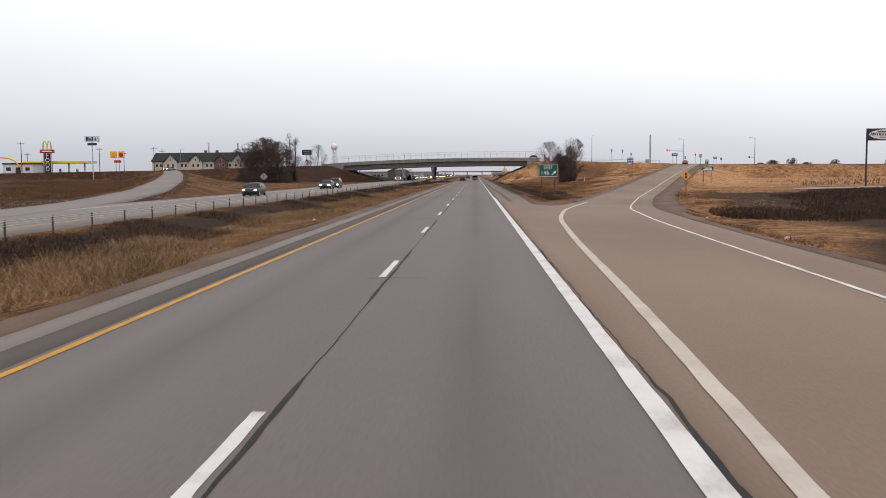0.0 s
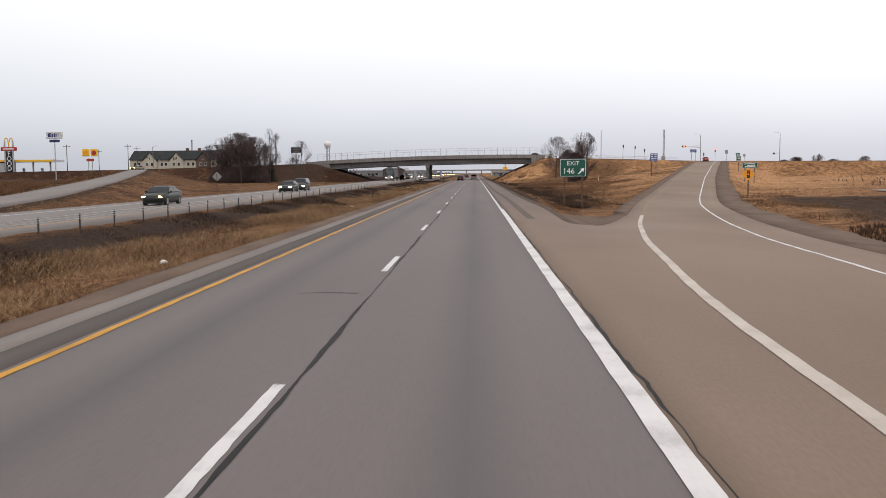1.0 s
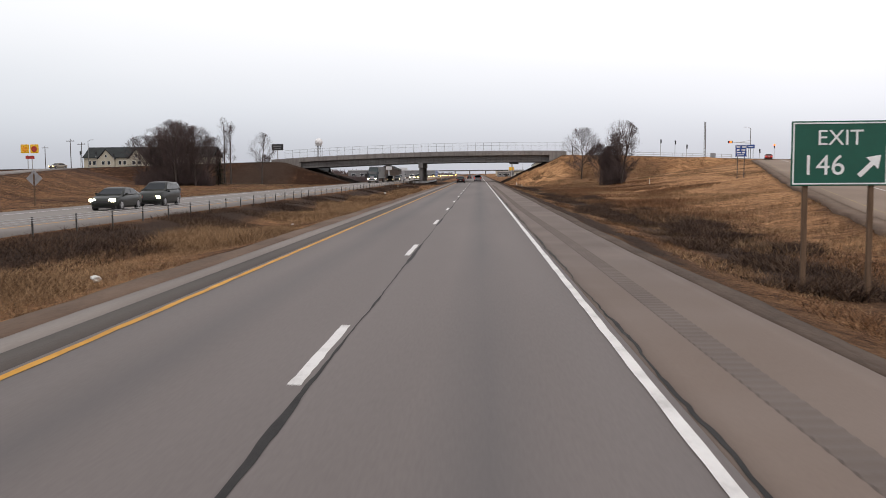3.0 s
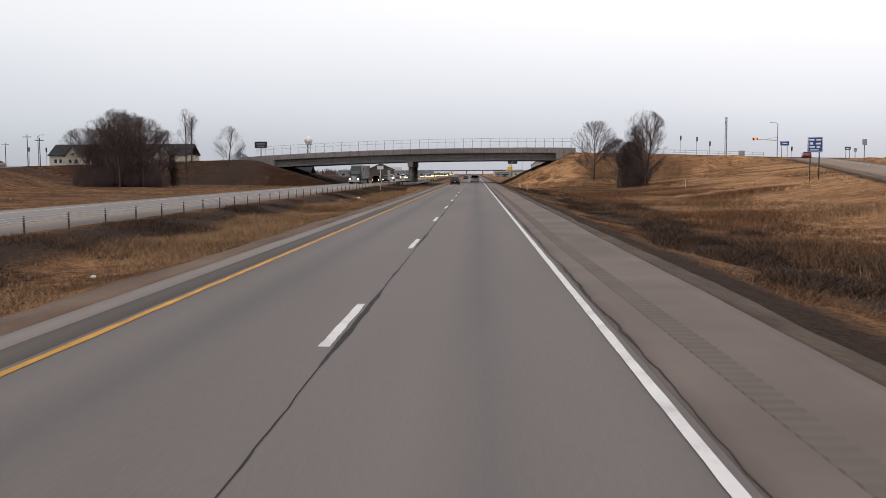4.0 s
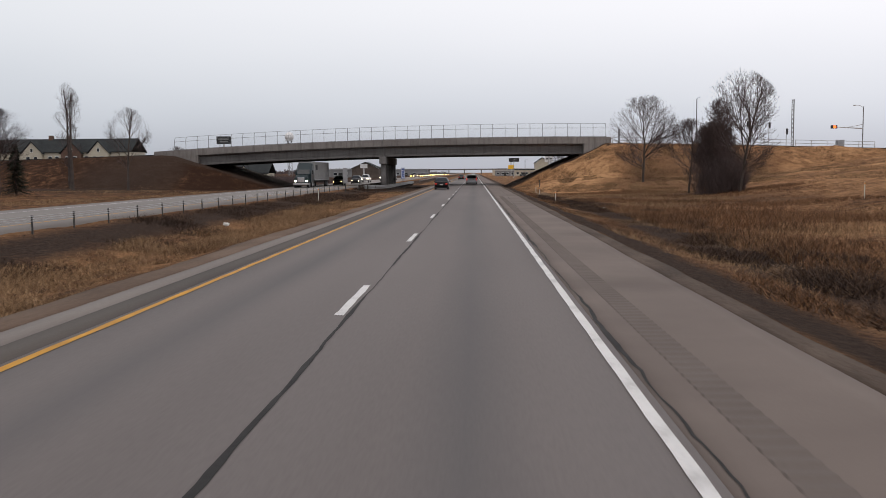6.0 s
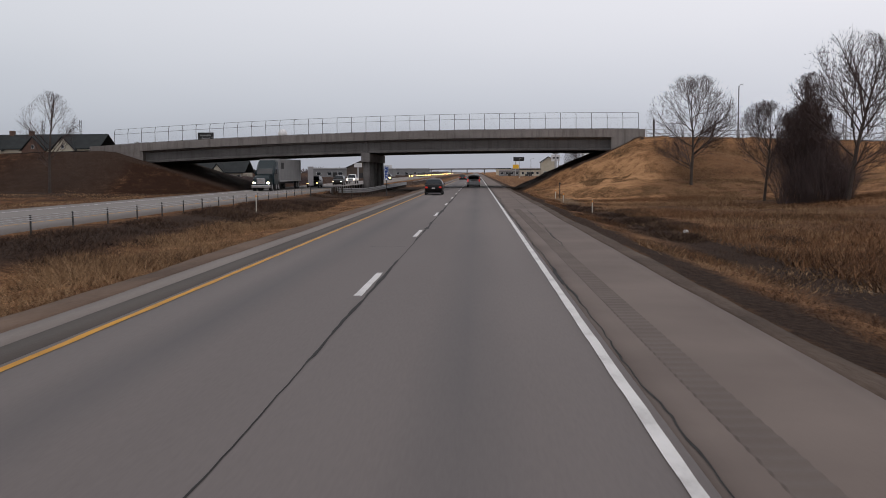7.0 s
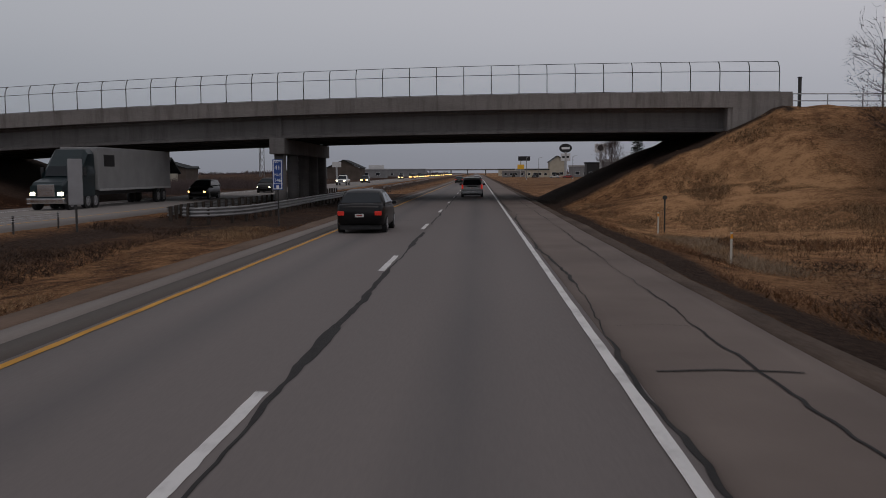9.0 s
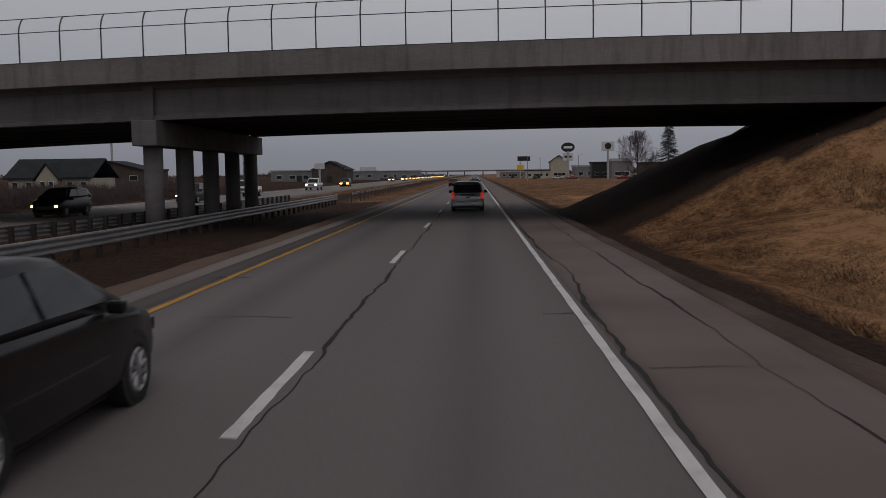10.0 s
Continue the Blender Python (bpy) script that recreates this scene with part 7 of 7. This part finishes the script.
for k, (x, y, m) in enumerate(((-176, 371, M_WHITECAR), (-171, 373, M_DARKCAR), (-163, 374, M_REDCAR), (-158, 373, M_WHITECAR), (-150, 376, M_SILVER))):
    sedan((x, y, gz(x, y) + 0.0), 80 + 7 * k, m, ("white", "dark", "red", "white", "silver")[k] + " car parked at the fuel station", lights=M_GLASS, group="cars parked at the fuel station")

s, o = pole_sign(49, 756, 13, "dark oval sign over a white board on a pole", r=0.7)
bm = bmesh.new()
loft(bm, [[(3.4 * math.cos(a), q, 15 + o + 2.4 * math.sin(a)) for a in np.linspace(0, 2 * math.pi, 24, endpoint=False)] for q in (-0.5, 0.5)])
part("oval", bm, M_BLACK, s, "dark oval panel")
bars(s, ((-2.2, 2.2, 14.4 + o, 15.6 + o),), -0.5, M_LEGEND)
part("panel", boxes(((-2.6, -0.4, 8.2 + o), (2.6, 0.4, 12.2 + o)), bevel=0.05), M_WHITESIGN, s)
bars(s, ((-1.8, 1.8, 9.8 + o, 10.8 + o),), -0.4, M_BLACK)
s, o = pole_sign(50, 622, 10, "white sign with a dark emblem on a pole", r=0.4)
part("panel", boxes(((-2.3, -0.3, 9.8 + o), (2.3, 0.3, 13.2 + o)), bevel=0.05), M_WHITESIGN, s)
part("emblem", tubes(((0, -0.36, 11.6 + o), (0, -0.3, 11.6 + o), 1.2), sides=16), M_BLACK, s)
s, o = pole_sign(27, 800, 9, "yellow roadside sign under a dark billboard", r=0.3)
part("panel", boxes(((-1.9, -0.3, 4.2 + o), (1.9, 0.3, 6.8 + o)), bevel=0.05), M_YELSIGN, s)
part("billboard", boxes(((-1.5, -0.2, 9.0 + o), (5.5, 0.2, 11.6 + o)), bevel=0.05), M_BLACK, s, "dark billboard")
s, o = pole_sign(-44.5, 560, 4.5, "white T-shaped pole sign", r=0.3)
part("panel", boxes(((-1.5, -0.25, 4.3 + o), (1.5, 0.25, 6.0 + o)), bevel=0.05), M_WHITESIGN, s)
s, o = pole_sign(-58, 800, 6, "white billboard on two poles", poles=(-3, 3), r=0.2)
part("panel", boxes(((-4.5, -0.2, 3.2 + o), (4.5, 0.2, 7.0 + o)), bevel=0.05), M_WHITESIGN, s)

for k, (x, y, m) in enumerate(((36.0, 668, M_WHITECAR), (41.0, 660, M_REDCAR), (53.0, 606, M_REDCAR), (56.5, 603, M_DARKCAR), (44.0, 690, M_SILVER), (30.0, 720, M_DARKCAR))):
    sedan((x, y, gz(x, y)), 70 + 20 * k, m, ("white", "red", "red", "dark", "silver", "dark")[k] + " car parked before the roadside shops", lights=M_GLASS, group="cars parked at the shops")
for x, y, h in ((22, 640, 9.0), (31, 700, 9.5), (38, 610, 8.5), (60, 660, 9.5)):
    mast_lamp(x, y, h, 1.2, "grey lamp post beside the roadside shops")
shed(52, 655, 7, 8, 6.0, 0.6, M_TRIM, "narrow dark shop tower", 2, True)
shed(33, 742, 12, 10, 3.8, 0.5, M_CREAMWALL, "low pale shop with a flat roof", 4, True)
shed(24, 830, 14, 10, 3.6, 0.5, M_GREYWALL, "low grey shop with a flat roof", 4, True)

# second overpass far down the road
s = thing("far_overpass", (0, 1480, 0), "distant grey concrete overpass", "bridge")
part("deck", boxes(((-90, 0, 5.4), (70, 12, 7.2)), bevel=0.1), M_CONC_DK, s)
for x in (-62, -34, -12, 12, 42):
    part("pier", boxes(((x - 0.7, 2, -1), (x + 0.7, 10, 5.4)), bevel=0.08), M_CONC_DK, s)

# evergreen and bare trees beyond the bridge
spruce(30.0, 421, 10.0, 9)
planted(25.4, 420, 8.6, 3.6, 71, "leafless tree beyond the bridge", twig=0.014)
planted(-72, 400, 9.0, 3.2, 72, "leafless tree beyond the bridge", twig=0.014)
for k, (x, y) in enumerate(((118, 380), (124, 384), (130, 378), (139, 386), (148, 380), (180, 400), (192, 396))):
    bare_tree((x, y, gz(x, y)), 5.5 + k % 3, 2.6 + k % 2, 80 + k % 3, "leafless tree behind the crossroad", 2, 0.1, 0.8, 0.014, full=2)
brush("roadside_scrub", [(-50, 400, 9, 14), (-42, 380, 6, 12), (-46, 430, 8, 20), (40, 420, 10, 10)], [2500, 1200, 1500, 900], 2.4, "bare brown scrub beyond the bridge", 15, M_TWIG, 0.03)


def far_woods(name, x0, x1, y, h, seed, label):
    """A ragged belt of distant treetops with depth."""
    rs = np.random.RandomState(seed)
    n = int((x1 - x0) / 1.2)
    x, d = rs.uniform(x0, x1, n), rs.uniform(0, 40, n)
    hh = h * rs.uniform(0.4, 1.0, n) * (0.7 + 0.3 * np.sin(x * 0.021 + seed) * np.sin(x * 0.007))
    base = np.stack([x, y + d, ground_z(x, y + d) - 1], 1)
    tris = []
    for k in range(5):
        a = base + np.stack([rs.normal(0, 3.0, n), rs.normal(0, 2, n), 0 * x], 1)
        tip = base + np.stack([rs.normal(0, 2.5, n), rs.normal(0, 2, n), hh * rs.uniform(0.7, 1.1, n)], 1)
        w = np.array((1.1, 0, 0))
        tris.append(np.stack([a - w, a + w, tip], 1))
    me = tri_mesh(name, np.concatenate(tris))
    me.materials.append(M_TWIG)
    tagged(new(name, me), label, "woods", "", "stuff")


far_woods("far_woods", -900, -40, 1500, 11, 3, "distant belt of bare woods")
far_woods("far_woods", 30, 900, 1300, 10, 4, "distant belt of bare woods")
